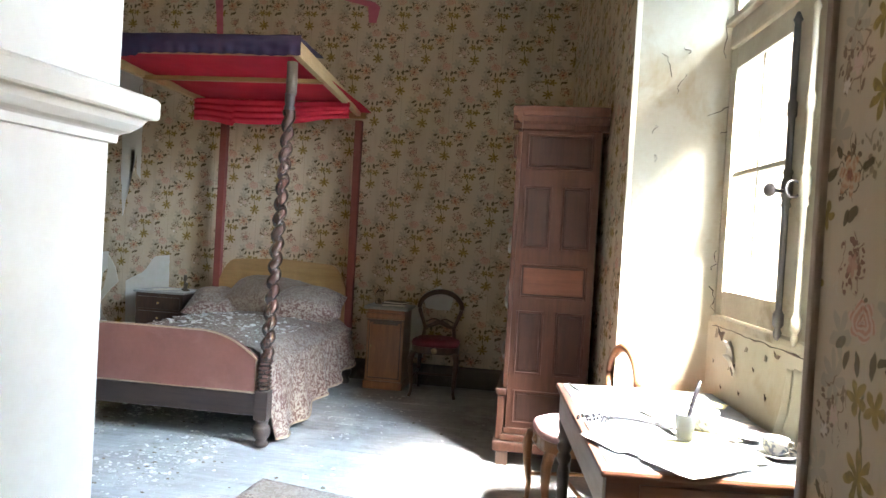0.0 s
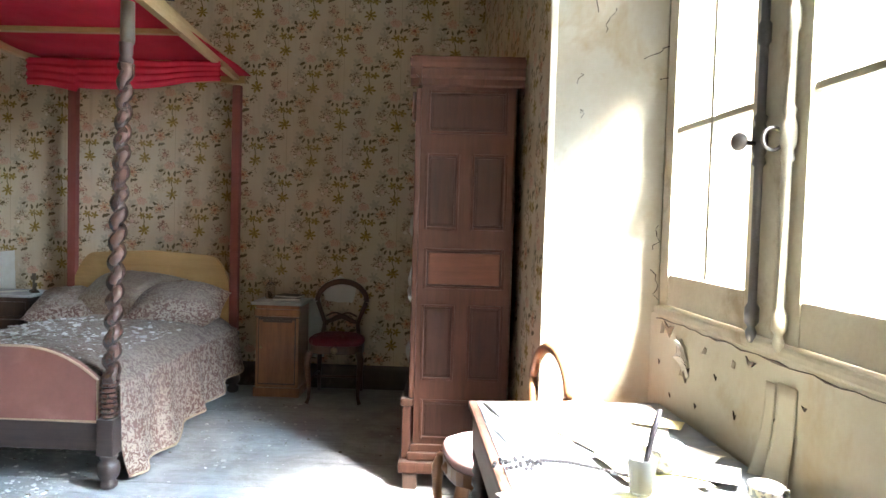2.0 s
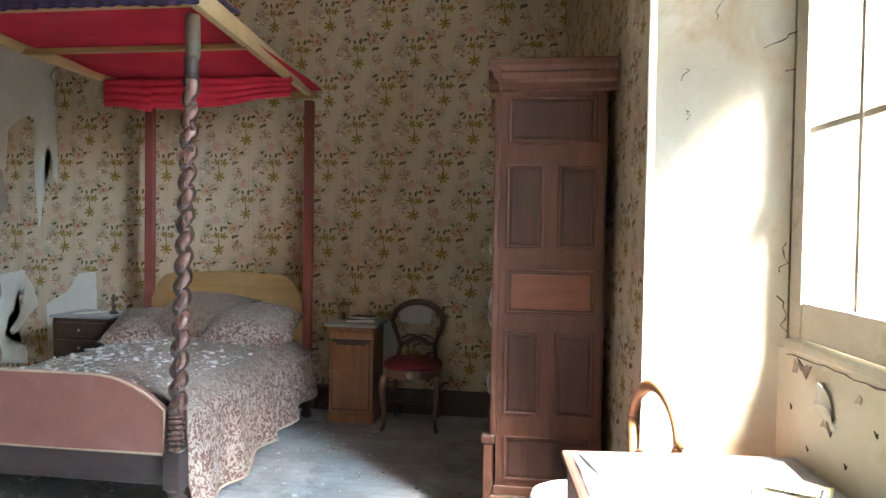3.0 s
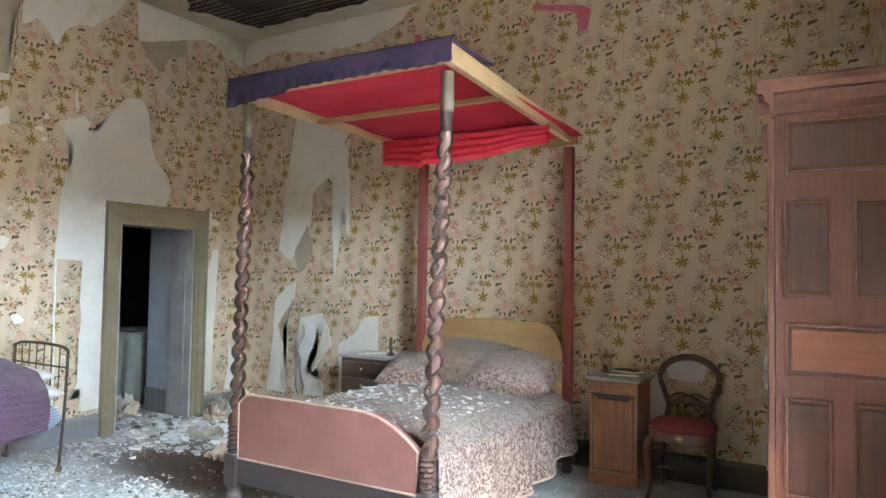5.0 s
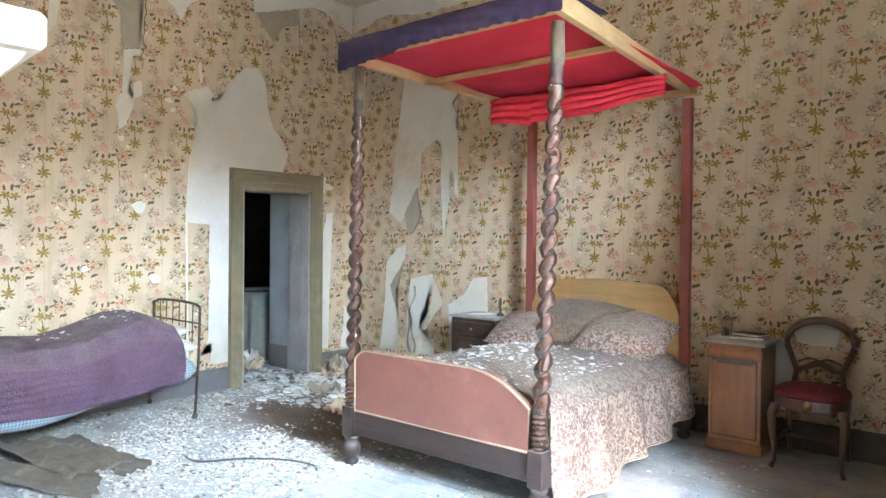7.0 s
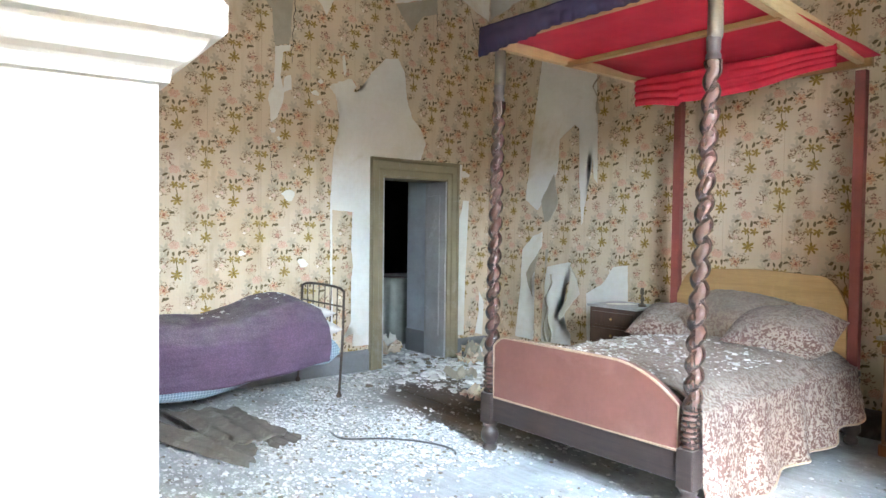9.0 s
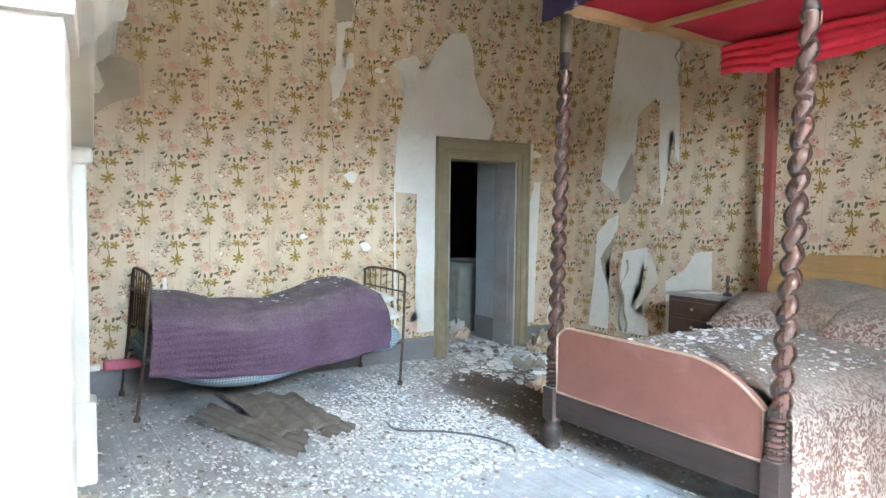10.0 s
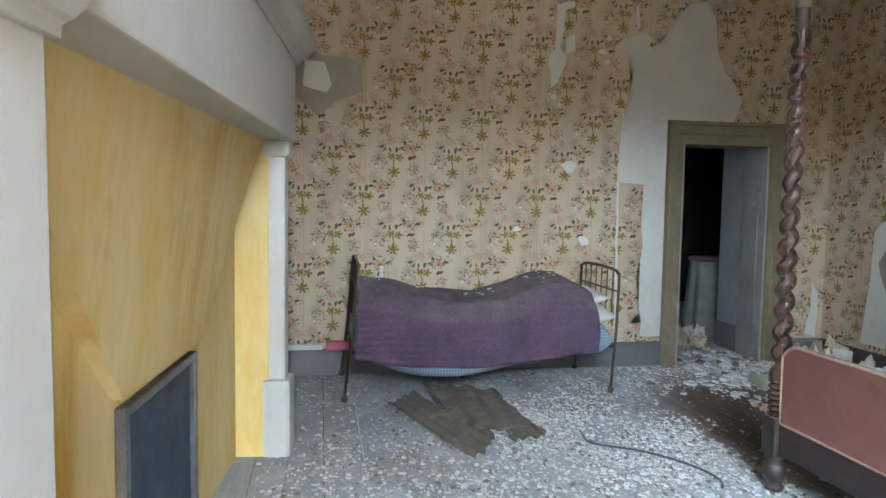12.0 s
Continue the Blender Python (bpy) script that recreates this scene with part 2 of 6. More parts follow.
M_IRON_CREAM = plain_mat("cream_painted_iron", (0.50, 0.46, 0.36), (0.38, 0.33, 0.24), 20, 0.45, 0.2)
M_RUST = plain_mat("rusty_iron", (0.10, 0.068, 0.05), (0.055, 0.04, 0.034), 25, 0.65, 0.4, (0.16, 0.085, 0.045), (1, 1, 1), 0.35)
M_WALNUT = wood_mat("dark_walnut", (0.030, 0.016, 0.011), (0.062, 0.032, 0.020), "Z", 0.38, 1.0, 0.35)
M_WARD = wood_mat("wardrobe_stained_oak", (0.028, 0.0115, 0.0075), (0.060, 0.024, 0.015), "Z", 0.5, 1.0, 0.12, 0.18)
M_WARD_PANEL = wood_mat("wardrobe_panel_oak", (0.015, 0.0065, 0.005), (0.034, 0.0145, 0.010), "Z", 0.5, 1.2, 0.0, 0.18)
M_WARD_RED = wood_mat("wardrobe_red_panel", (0.065, 0.025, 0.014), (0.105, 0.043, 0.025), "X", 0.5, 1.2, 0.0, 0.18)
M_POST = wood_mat("polished_turned_walnut", (0.030, 0.014, 0.011), (0.062, 0.028, 0.020), "Z", 0.16, 1.0, 0.0, 0.9)
M_POST_GREY = plain_mat("worn_grey_wood", (0.095, 0.072, 0.048), (0.065, 0.048, 0.032), 12, 0.5, 0.3)
M_RAIL = wood_mat("dark_bed_rail", (0.020, 0.013, 0.012), (0.042, 0.026, 0.022), "X", 0.4, 1.0, 0.3)
M_REDPOST = plain_mat("dull_red_paint", (0.19, 0.045, 0.036), (0.15, 0.034, 0.028), 8, 0.6, 0.15)
M_PINE = wood_mat("new_pine", (0.40, 0.27, 0.13), (0.52, 0.38, 0.21), "Y", 0.6, 0.8)
M_PINE_X = wood_mat("pine_board", (0.26, 0.148, 0.055), (0.35, 0.21, 0.085), "X", 0.6, 0.8)
M_CABINET = wood_mat("honey_walnut_veneer", (0.15, 0.058, 0.022), (0.28, 0.12, 0.050), "Z", 0.33, 0.9, 0.2)
M_MARBLE = plain_mat("grey_marble", (0.36, 0.35, 0.34), (0.25, 0.25, 0.25), 14, 0.4, 0.1, (0.45, 0.44, 0.42))
M_CHAIR = wood_mat("carved_mahogany", (0.055, 0.026, 0.015), (0.115, 0.055, 0.030), "Z", 0.3, 1.0, 0.15)
M_CHAIR_PALE = wood_mat("pale_walnut_chair", (0.17, 0.08, 0.035), (0.28, 0.14, 0.068), "Z", 0.3, 1.0)
M_VELVET = plain_mat("crimson_velvet", (0.17, 0.012, 0.020), (0.085, 0.008, 0.013), 40, 0.85, 0.5, (0.15, 0.085, 0.075))
M_PINKSEAT = plain_mat("faded_pink_damask", (0.60, 0.40, 0.38), (0.50, 0.28, 0.27), 45, 0.8, 0.3)
M_DESK = wood_mat("desk_mahogany", (0.070, 0.024, 0.014), (0.125, 0.048, 0.026), "X", 0.35, 1.0, 0.1)
M_DESK_GREY = wood_mat("desk_worn_frame", (0.22, 0.18, 0.15), (0.33, 0.28, 0.24), "Y", 0.45, 1.0)
M_DESKTOP = plain_mat("blue_grey_desk_leather", (0.20, 0.23, 0.27), (0.145, 0.16, 0.18), 12, 0.45, 0.2, (0.33, 0.31, 0.27))
M_PAPER = plain_mat("old_white_paper", (0.78, 0.76, 0.70), (0.70, 0.67, 0.58), 8, 0.8, 0.1)
M_PAPER_YELLOW = plain_mat("yellowed_paper", (0.70, 0.63, 0.36), (0.62, 0.54, 0.29), 8, 0.8, 0.1)
M_BLACK = plain_mat("glossy_black", (0.012, 0.011, 0.014), (0.02, 0.018, 0.02), 30, 0.2, 0.05)
M_BRASS = plain_mat("dull_brass", (0.42, 0.30, 0.13), (0.30, 0.21, 0.09), 30, 0.35, 0.1, None, (1, 1, 1), 0.9)
M_TICKING = plain_mat("white_linen", (0.62, 0.60, 0.56), (0.50, 0.475, 0.43), 9, 0.9, 0.3, (0.40, 0.36, 0.30))


def red_cotton():
    n = Nodes("red_quilted_cotton")
    p = n.coords()
    f = n.noise(p, 3.5, 4, 0.6)
    w = n.noise(n.scaled(p, (1, 1, 1)), 120, 2, 0.5)
    c = n.mix(n.step(f, 0.35, 0.7), (0.43, 0.026, 0.046), (0.33, 0.018, 0.034))
    return n.done(c, 0.85, n.math("ADD", f, n.math("MULTIPLY", w, 0.2)), 0.35, 0.01, 0, 0.1)


M_RED = red_cotton()
M_NAVY = plain_mat("navy_purple_cotton", (0.015, 0.015, 0.044), (0.032, 0.013, 0.040), 7, 0.9, 0.35, (0.050, 0.012, 0.032))
M_FOOTCLOTH = plain_mat("terracotta_upholstery", (0.185, 0.076, 0.058), (0.145, 0.058, 0.045), 3.5, 0.5, 0.15, (0.215, 0.10, 0.078))
M_PIPING = plain_mat("dirty_gold_braid", (0.45, 0.35, 0.25), (0.30, 0.20, 0.14), 40, 0.7, 0.4)


def damask_mat(name, dark, light):
    n = Nodes(name)
    p = n.position()
    a = n.noise(p, 32, 3, 0.55, 1.8)
    b = n.noise(p, 60, 2, 0.5, 0.8)
    pat = n.step(n.math("ADD", a, n.math("MULTIPLY", b, 0.25)), 0.60, 0.66)
    c = n.mix(pat, dark, light)
    up = n.split(n.t.nodes.new("ShaderNodeNewGeometry").outputs["Normal"])[2]
    dust = n.math("MULTIPLY", n.step(up, 0.45, 0.95), n.step(n.noise(p, 5, 6, 0.75), 0.22, 0.55))
    c = n.mix(n.math("MULTIPLY", dust, 0.82), c, (0.19, 0.158, 0.132))
    return n.done(c, n.math("MULTIPLY_ADD", pat, -0.2, 0.75), n.math("ADD", n.noise(p, 9, 5, 0.6), n.math("MULTIPLY", pat, 0.15)), 0.6, 0.02)


M_DAMASK = damask_mat("dusty_pink_brown_damask", (0.105, 0.050, 0.038), (0.28, 0.22, 0.18))
M_PILLOW = damask_mat("dusty_beige_damask", (0.13, 0.082, 0.056), (0.21, 0.155, 0.112))


def purple_mat():
    n = Nodes("purple_candlewick_quilt")
    p = n.position()
    x, y, z = n.split(p)
    rib = n.math("SINE", n.math("MULTIPLY", n.math("ADD", z, n.math("MULTIPLY", n.noise(p, 4, 3), 0.05)), 130.0))
    f = n.noise(p, 4, 5, 0.6)
    tuft = n.voronoi(p, 90)
    c = n.mix(n.step(f, 0.35, 0.7), (0.128, 0.072, 0.118), (0.088, 0.050, 0.080))
    up = n.split(n.t.nodes.new("ShaderNodeNewGeometry").outputs["Normal"])[2]
    dust = n.math("MULTIPLY", n.step(up, 0.45, 0.9), n.step(n.noise(p, 6, 6, 0.75), 0.33, 0.62))
    c = n.mix(n.math("MULTIPLY", dust, 0.8), c, (0.22, 0.19, 0.19))
    c = n.mix(n.step(tuft, 0.2, 0.6), c, n.vmath("MULTIPLY", c, (0.7, 0.7, 0.7)))
    return n.done(c, 0.9, n.math("ADD", n.math("MULTIPLY", rib, 0.25), n.math("MULTIPLY", tuft, 0.6)), 0.6, 0.012)


M_PURPLE = purple_mat()


def check_mat():
    n = Nodes("blue_checked_ticking")
    p = n.position()
    x, y, z = n.split(p)
    a = n.step(n.math("SINE", n.math("MULTIPLY", y, 300.0)), 0.1, 0.4)
    b = n.step(n.math("SINE", n.math("MULTIPLY", z, 300.0)), 0.1, 0.4)
    c = n.mix(n.math("MULTIPLY", n.math("ADD", a, b), 0.5), (0.145, 0.20, 0.245), (0.36, 0.43, 0.46))
    return n.done(c, 0.9, n.noise(p, 8, 4), 0.4, 0.02)


M_CHECK = check_mat()


def floor_mat():
    n = Nodes("worn_blue_grey_floorboard")
    p = n.position()
    r = n.random()
    q = n.vmath("ADD", n.scaled(p, (0.7, 9, 9)), n.join(n.math("MULTIPLY", r, 31.0), 0.0, 0.0))
    g = n.noise(q, 3.0, 6, 0.65, 0.6)
    c = n.mix(n.step(g, 0.35, 0.7), (0.33, 0.335, 0.345), (0.235, 0.23, 0.23))
    c = n.mix(n.math("MULTIPLY", n.step(n.noise(p, 1.3, 6, 0.7, 0.5), 0.48, 0.66), 0.6), c, (0.165, 0.135, 0.108))
    c = n.mix(n.math("MULTIPLY", n.step(n.noise(p, 2.7, 8, 0.8, 0.3), 0.46, 0.62), 0.7), c, (0.46, 0.455, 0.45))
    c = n.mix(n.math("MULTIPLY", r, 0.25), c, (0.15, 0.14, 0.13))
    # brown floor in front of the doorway, with the bed's shadow painted into its colour
    away = n.split(n.vmath("MULTIPLY", n.vmath("SUBTRACT", p, (-4.0, 4.95, 0.0)), (0.8, 1.25, 1.0)))
    rad = n.math("SQRT", n.math("ADD", n.math("MULTIPLY", away[0], away[0]), n.math("MULTIPLY", away[1], away[1])))
    damp_shade = n.step(n.math("ADD", rad, n.math("MULTIPLY", n.noise(p, 3.0, 5, 0.7), 0.6)), 1.35, 0.95)
    c = n.mix(n.math("MULTIPLY", damp_shade, 0.9), c, n.mix(n.step(g, 0.35, 0.65), (0.105, 0.058, 0.026), (0.05, 0.030, 0.017)))
    return n.done(c, n.math("MULTIPLY_ADD", n.noise(p, 2.2, 5, 0.7), 0.4, 0.30), n.math("ADD", g, n.math("MULTIPLY", n.noise(p, 60, 3), 0.4)), 0.35, 0.004)


M_FLOOR = floor_mat()


def chip_mat():
    n = Nodes("fallen_plaster_flakes")
    r = n.island()
    c = n.mix(r, (0.36, 0.35, 0.335), (0.74, 0.73, 0.71))
    c = n.mix(n.step(r, 0.84, 0.86), c, (0.17, 0.14, 0.11))
    return n.done(c, 0.9, n.noise(n.position(), 80, 3), 0.3, 0.003)


M_CHIP = chip_mat()
M_SACK = plain_mat("brown_jute_sacking", (0.145, 0.120, 0.098), (0.095, 0.078, 0.062), 9, 0.95, 0.6, (0.22, 0.20, 0.175))
M_STOVE = plain_mat("blue_black_fire_plate", (0.045, 0.075, 0.115), (0.028, 0.036, 0.05), 7, 0.45, 0.3, (0.15, 0.075, 0.04), (1, 1, 1), 0.3)
M_STEEL = plain_mat("tarnished_steel_trim", (0.28, 0.27, 0.27), (0.17, 0.16, 0.15), 18, 0.35, 0.2, None, (1, 1, 1), 0.8)
M_PINK = plain_mat("faded_pink_cloth", (0.55, 0.15, 0.20), (0.42, 0.10, 0.14), 9, 0.9, 0.3)
M_CURTAIN = plain_mat("grey_green_curtain", (0.22, 0.23, 0.21), (0.15, 0.16, 0.14), 9, 0.9, 0.3)


def glass_mat():
    m = bpy.data.materials.new("window_glass")
    m.use_nodes = True
    b = m.node_tree.nodes["Principled BSDF"]
    b.inputs["Transmission Weight"].default_value, b.inputs["Roughness"].default_value = 1.0, 0.02
    b.inputs["IOR"].default_value = 1.45
    return m


M_GLASS = glass_mat()
M_TUMBLER = plain_mat("dusty_clear_glass", (0.80, 0.84, 0.86), (0.70, 0.74, 0.75), 30, 0.2, 0.05)
M_TUMBLER.node_tree.nodes["Principled BSDF"].inputs["Transmission Weight"].default_value = 0.95
M_BEAD = plain_mat("pale_brown_bead_paint", (0.33, 0.24, 0.19), (0.25, 0.175, 0.13), 12, 0.5, 0.2)
M_BACKING = plain_mat("grey_paper_backing", (0.36, 0.315, 0.25), (0.29, 0.25, 0.19), 8, 0.9, 0.3)


def daylight_backdrop():
    m = bpy.data.materials.new("white_daylight")
    m.use_nodes = True
    b = m.node_tree.nodes["Principled BSDF"]
    b.inputs["Base Color"].default_value = (0.8, 0.8, 0.8, 1)
    b.inputs["Emission Color"].default_value = (1.0, 1.0, 1.0, 1)
    b.inputs["Emission Strength"].default_value = 3.0
    return m


M_DAYLIGHT = daylight_backdrop()


# ---- mesh helpers ----
def part(name, bm, material, parent=None, label="", smooth=False):
    me = bpy.data.meshes.new(name)
    bmesh.ops.recalc_face_normals(bm, faces=bm.faces[:])
    bm.to_mesh(me)
    bm.free()
    me.materials.append(material)
    if smooth:
        for f in me.polygons:
            f.use_smooth = True
    ob = new(name, me)
    if parent is not None:
        ob.parent = parent
    if label:
        ob["label"] = label
    return ob


def empty(name, label, category, m=None, group="", kind=""):
    ob = new(name)
    ob.empty_display_size = 0.1
    if m is not None:
        ob.matrix_world = m
    return tagged(ob, label, category, group, kind)


def add_box(bm, lo, hi, bevel=0.0, m=None):
    lo, hi = [min(a, b) for a, b in zip(lo, hi)], [max(a, b) for a, b in zip(lo, hi)]
    r = bmesh.ops.create_cube(bm, size=1.0)
    size = [max(h - l, 1e-4) for l, h in zip(lo, hi)]
    for v in r["verts"]:
        v.co = Vector([l + (c + 0.5) * s for l, c, s in zip(lo, v.co, size)])
    if bevel > 0:
        es = {e for v in r["verts"] for e in v.link_edges}
        b = bmesh.ops.bevel(bm, geom=list(es), offset=min(bevel, min(size) * 0.45), segments=2, affect="EDGES", profile=0.6)
        vs = {v for f in b["faces"] for v in f.verts} | {v for v in r["verts"] if v.is_valid}
    else:
        vs = set(r["verts"])
    if m is not None:
        for v in vs:
            v.co = m @ v.co
    return bm


def box(lo, hi, bevel=0.0, m=None):
    return add_box(bmesh.new(), lo, hi, bevel, m)


def add_lathe(bm, profile, seg=20, centre=(0, 0, 0), m=None):
    """profile: (radius, height) from the bottom up."""
    rings = []
    for r, z in profile:
        ring = []
        for i in range(seg):
            a = 2 * math.pi * i / seg
            co = Vector((centre[0] + r * math.cos(a), centre[1] + r * math.sin(a), centre[2] + z))
            ring.append(bm.verts.new(m @ co if m is not None else co))
        rings.append(ring)
    for a, b in zip(rings, rings[1:]):
        for i in range(seg):
            bm.faces.new((a[i], a[(i + 1) % seg], b[(i + 1) % seg], b[i]))
    bm.faces.new(rings[0][::-1])
    bm.faces.new(rings[-1])
    return bm


def add_tube(bm, points, radius, seg=8, closed=False):
    """A round bar along points; radius is a number or one for each point."""
    pts = [Vector(p) for p in points]
    rad = radius if isinstance(radius, (list, tuple)) else [radius] * len(pts)
    rings, n = [], len(pts)
    ref = Vector((0, 0, 1))
    for i, p in enumerate(pts):
        a, b = (pts[(i - 1) % n], pts[(i + 1) % n]) if closed else (pts[max(i - 1, 0)], pts[min(i + 1, n - 1)])
        d = (b - a).normalized()
        if abs(d.dot(ref)) > 0.92:
            ref = Vector((1, 0, 0)) if abs(d.x) < 0.8 else Vector((0, 1, 0))
        s = d.cross(ref).normalized()
        t = s.cross(d).normalized()
        ref = t
        rings.append([bm.verts.new(p + (s * math.cos(2 * math.pi * k / seg) + t * math.sin(2 * math.pi * k / seg)) * rad[i]) for k in range(seg)])
    pairs = list(zip(rings, rings[1:])) + ([(rings[-1], rings[0])] if closed else [])
    for a, b in pairs:
        for k in range(seg):
            bm.faces.new((a[k], a[(k + 1) % seg], b[(k + 1) % seg], b[k]))
    if not closed:
        bm.faces.new(rings[0][::-1])
        bm.faces.new(rings[-1])
    return bm


def add_prism(bm, outline, depth, m):
    """An outline in the local xy plane, raised by depth along local z, laid by m."""
    lo = [bm.verts.new(m @ Vector((x, y, 0))) for x, y in outline]
    hi = [bm.verts.new(m @ Vector((x, y, depth))) for x, y in outline]
    bm.faces.new(lo[::-1])
    bm.faces.new(hi)
    n = len(lo)
    for i in range(n):
        bm.faces.new((lo[i], lo[(i + 1) % n], hi[(i + 1) % n], hi[i]))
    return bm


def add_sheet(bm, nu, nv, fn, thick=0.0):
    """A sheet over (u, v), with its underside set off along the normals and closed round the rim."""
    g = [[bm.verts.new(fn(i / nu, j / nv)) for j in range(nv + 1)] for i in range(nu + 1)]
    for i in range(nu):
        for j in range(nv):
            bm.faces.new((g[i][j], g[i + 1][j], g[i + 1][j + 1], g[i][j + 1]))
    if thick:
        bm.normal_update()
        h = [[bm.verts.new(v.co - v.normal * thick) for v in row] for row in g]
        for i in range(nu):
            for j in range(nv):
                bm.faces.new((h[i][j], h[i][j + 1], h[i + 1][j + 1], h[i + 1][j]))
        rim = [(i, 0) for i in range(nu)] + [(nu, j) for j in range(nv)] + [(i, nv) for i in range(nu, 0, -1)] + [(0, j) for j in range(nv, 0, -1)]
        for (a, b), (c, d) in zip(rim, rim[1:] + rim[:1]):
            bm.faces.new((g[c][d], g[a][b], h[a][b], h[c][d]))
    return bm


def rough_outline(pts, step=0.03, amp=0.015, seed=0.0):
    """A torn edge: points in between, moved by noise."""
    out = []
    for (x0, y0), (x1, y1) in zip(pts, pts[1:] + pts[:1]):
        k = max(1, int(math.hypot(x1 - x0, y1 - y0) / step))
        for i in range(k):
            x, y = x0 + (x1 - x0) * i / k, y0 + (y1 - y0) * i / k
            nx = noise.noise(Vector((x * 9, y * 9, seed))) + 0.6 * noise.noise(Vector((x * 31, y * 31, seed)))
            ny = noise.noise(Vector((x * 9, y * 9, seed + 7))) + 0.6 * noise.noise(Vector((x * 31, y * 31, seed + 7)))
            out.append((x + amp * nx, y + amp * ny))
    return out


def moulding(bm, profile, p0, p1, out, up=Vector((0, 0, 1))):
    """A profile of (out, up) swept straight from p0 to p1."""
    p0, p1 = Vector(p0), Vector(p1)
    a = [bm.verts.new(p0 + out * x + up * y) for x, y in profile]
    b = [bm.verts.new(p1 + out * x + up * y) for x, y in profile]
    n = len(profile)
    for i in range(n):
        bm.faces.new((a[i], a[(i + 1) % n], b[(i + 1) % n], b[i]))
    bm.faces.new(a[::-1])
    bm.faces.new(b)
    return bm


def structure(name, bm, material, label, category, smooth=False):
    return tagged(part(name, bm, material, None, "", smooth), label, category, "", "structure")


# wall planes: X on the north wall's face, Y on the west wall's face
NORTH, WEST, CEIL = 6.47, -5.62, 4.03
ON_NORTH = Matrix(((1, 0, 0, -0.08), (0, 0, -1, NORTH), (0, 1, 0, 0), (0, 0, 0, 1)))
ON_WEST = Matrix(((0, 0, 1, WEST), (1, 0, 0, -0.02), (0, 1, 0, -0.035), (0, 0, 0, 1)))

# ---- the room ----
structure("wall_north", box((-6.0, NORTH, -0.1), (1.3, NORTH + 0.3, CEIL + 0.3)), M_PAPER_X, "plastered wall in faded floral wallpaper behind the bed", "wall")

DOOR_Y0, DOOR_Y1, DOOR_Z = 5.04, 5.86, 1.915
bm = bmesh.new()
add_box(bm, (WEST - 0.32, 0.3, -0.1), (WEST, DOOR_Y0, CEIL + 0.3))
add_box(bm, (WEST - 0.32, DOOR_Y1, -0.1), (WEST, NORTH, CEIL + 0.3))
add_box(bm, (WEST - 0.32, DOOR_Y0, DOOR_Z), (WEST, DOOR_Y1, CEIL + 0.3))
structure("wall_west", bm, M_PAPER_Y, "wall in torn floral wallpaper with a doorway", "wall")


def slab(p0, p1, thick, z0, z1):
    """An upright wall slab whose inner face runs from p0 to p1; the thickness goes to its left."""
    a, b = Vector((*p0, 0)), Vector((*p1, 0))
    d = (b - a).normalized()
    nrm = Vector((-d.y, d.x, 0)) * thick
    bm = bmesh.new()
    lo = [bm.verts.new(q + Vector((0, 0, z0))) for q in (a, b, b + nrm, a + nrm)]
    hi = [bm.verts.new(q + Vector((0, 0, z1))) for q in (a, b, b + nrm, a + nrm)]
    bm.faces.new(lo)
    bm.faces.new(hi)
    for i in range(4):
        bm.faces.new((lo[i], lo[(i + 1) % 4], hi[(i + 1) % 4], hi[i]))
    return bm


# the window wall stands a little askew: its parts are laid out straight and turned about the far corner of the window
WIN_X, WIN_Y0, WIN_Y1, SILL, HEAD = 0.86, 1.75, 3.52, 1.10, 3.05
PIVOT = Matrix.Translation((WIN_X, WIN_Y1, 0))
EAST_TURN = PIVOT @ pose(0, 0, 0, 0, 0, 5.15) @ PIVOT.inverted()


def turned_east(before):
    """Turns all top-level things made since then with the window wall."""
    for ob in scene.collection.objects:
        if ob not in before and ob.parent is None:
            ob.matrix_basis = EAST_TURN @ ob.matrix_basis


structure("wall_east_far", slab((0.215, NORTH), (0.462, 3.81), 0.8, -0.1, CEIL + 0.3), M_PAPER_E, "wall in floral wallpaper beside the window recess", "wall")
structure("window_reveal_far", slab((0.470, 3.808), (WIN_X + 0.02, WIN_Y1 - 0.012), 0.4, -0.1, CEIL + 0.3), M_REVEAL, "splayed cream-painted window recess, cracked and flaking", "wall")
structure("window_reveal_near", slab((1.03, 1.77), (0.56, 1.345), 0.4, -0.1, CEIL + 0.3), M_REVEAL, "splayed cream-painted window recess", "wall")
structure("wall_east_near", slab((0.545, 1.335), (0.545, -1.0), 0.6, -0.1, CEIL + 0.3), M_PAPER_E, "wall end in faded rose wallpaper", "wall")
structure("wall_corner_trim", box((0.532, 1.328, 0), (0.572, 1.356, 3.2), 0.006), M_BEAD, "narrow brown wooden bead on the wall's corner", "trim")
structure("wall_reveal_bead", box((0.449, 3.795, 0.0), (0.479, 3.818, 3.2), 0.005), M_REVEAL, "cracked cream corner bead of the window recess", "trim")
before = set(scene.collection.objects)
structure("wall_under_window", box((WIN_X, WIN_Y0 - 0.05, -0.1), (WIN_X + 0.35, WIN_Y1 + 0.03, SILL)), M_REVEAL, "cream painted panel below the window, stained and peeling", "wall")
structure("wall_over_window", box((WIN_X, WIN_Y0 - 0.05, HEAD), (WIN_X + 0.35, WIN_Y1 + 0.03, CEIL + 0.3)), M_REVEAL, "cream painted wall above the window", "wall")
structure("wall_outer_far", box((WIN_X + 0.05, WIN_Y1 - 0.004, -0.1), (WIN_X + 0.40, WIN_Y1 + 0.9, CEIL + 0.3)), M_REVEAL, "outer wall beside the window", "wall")
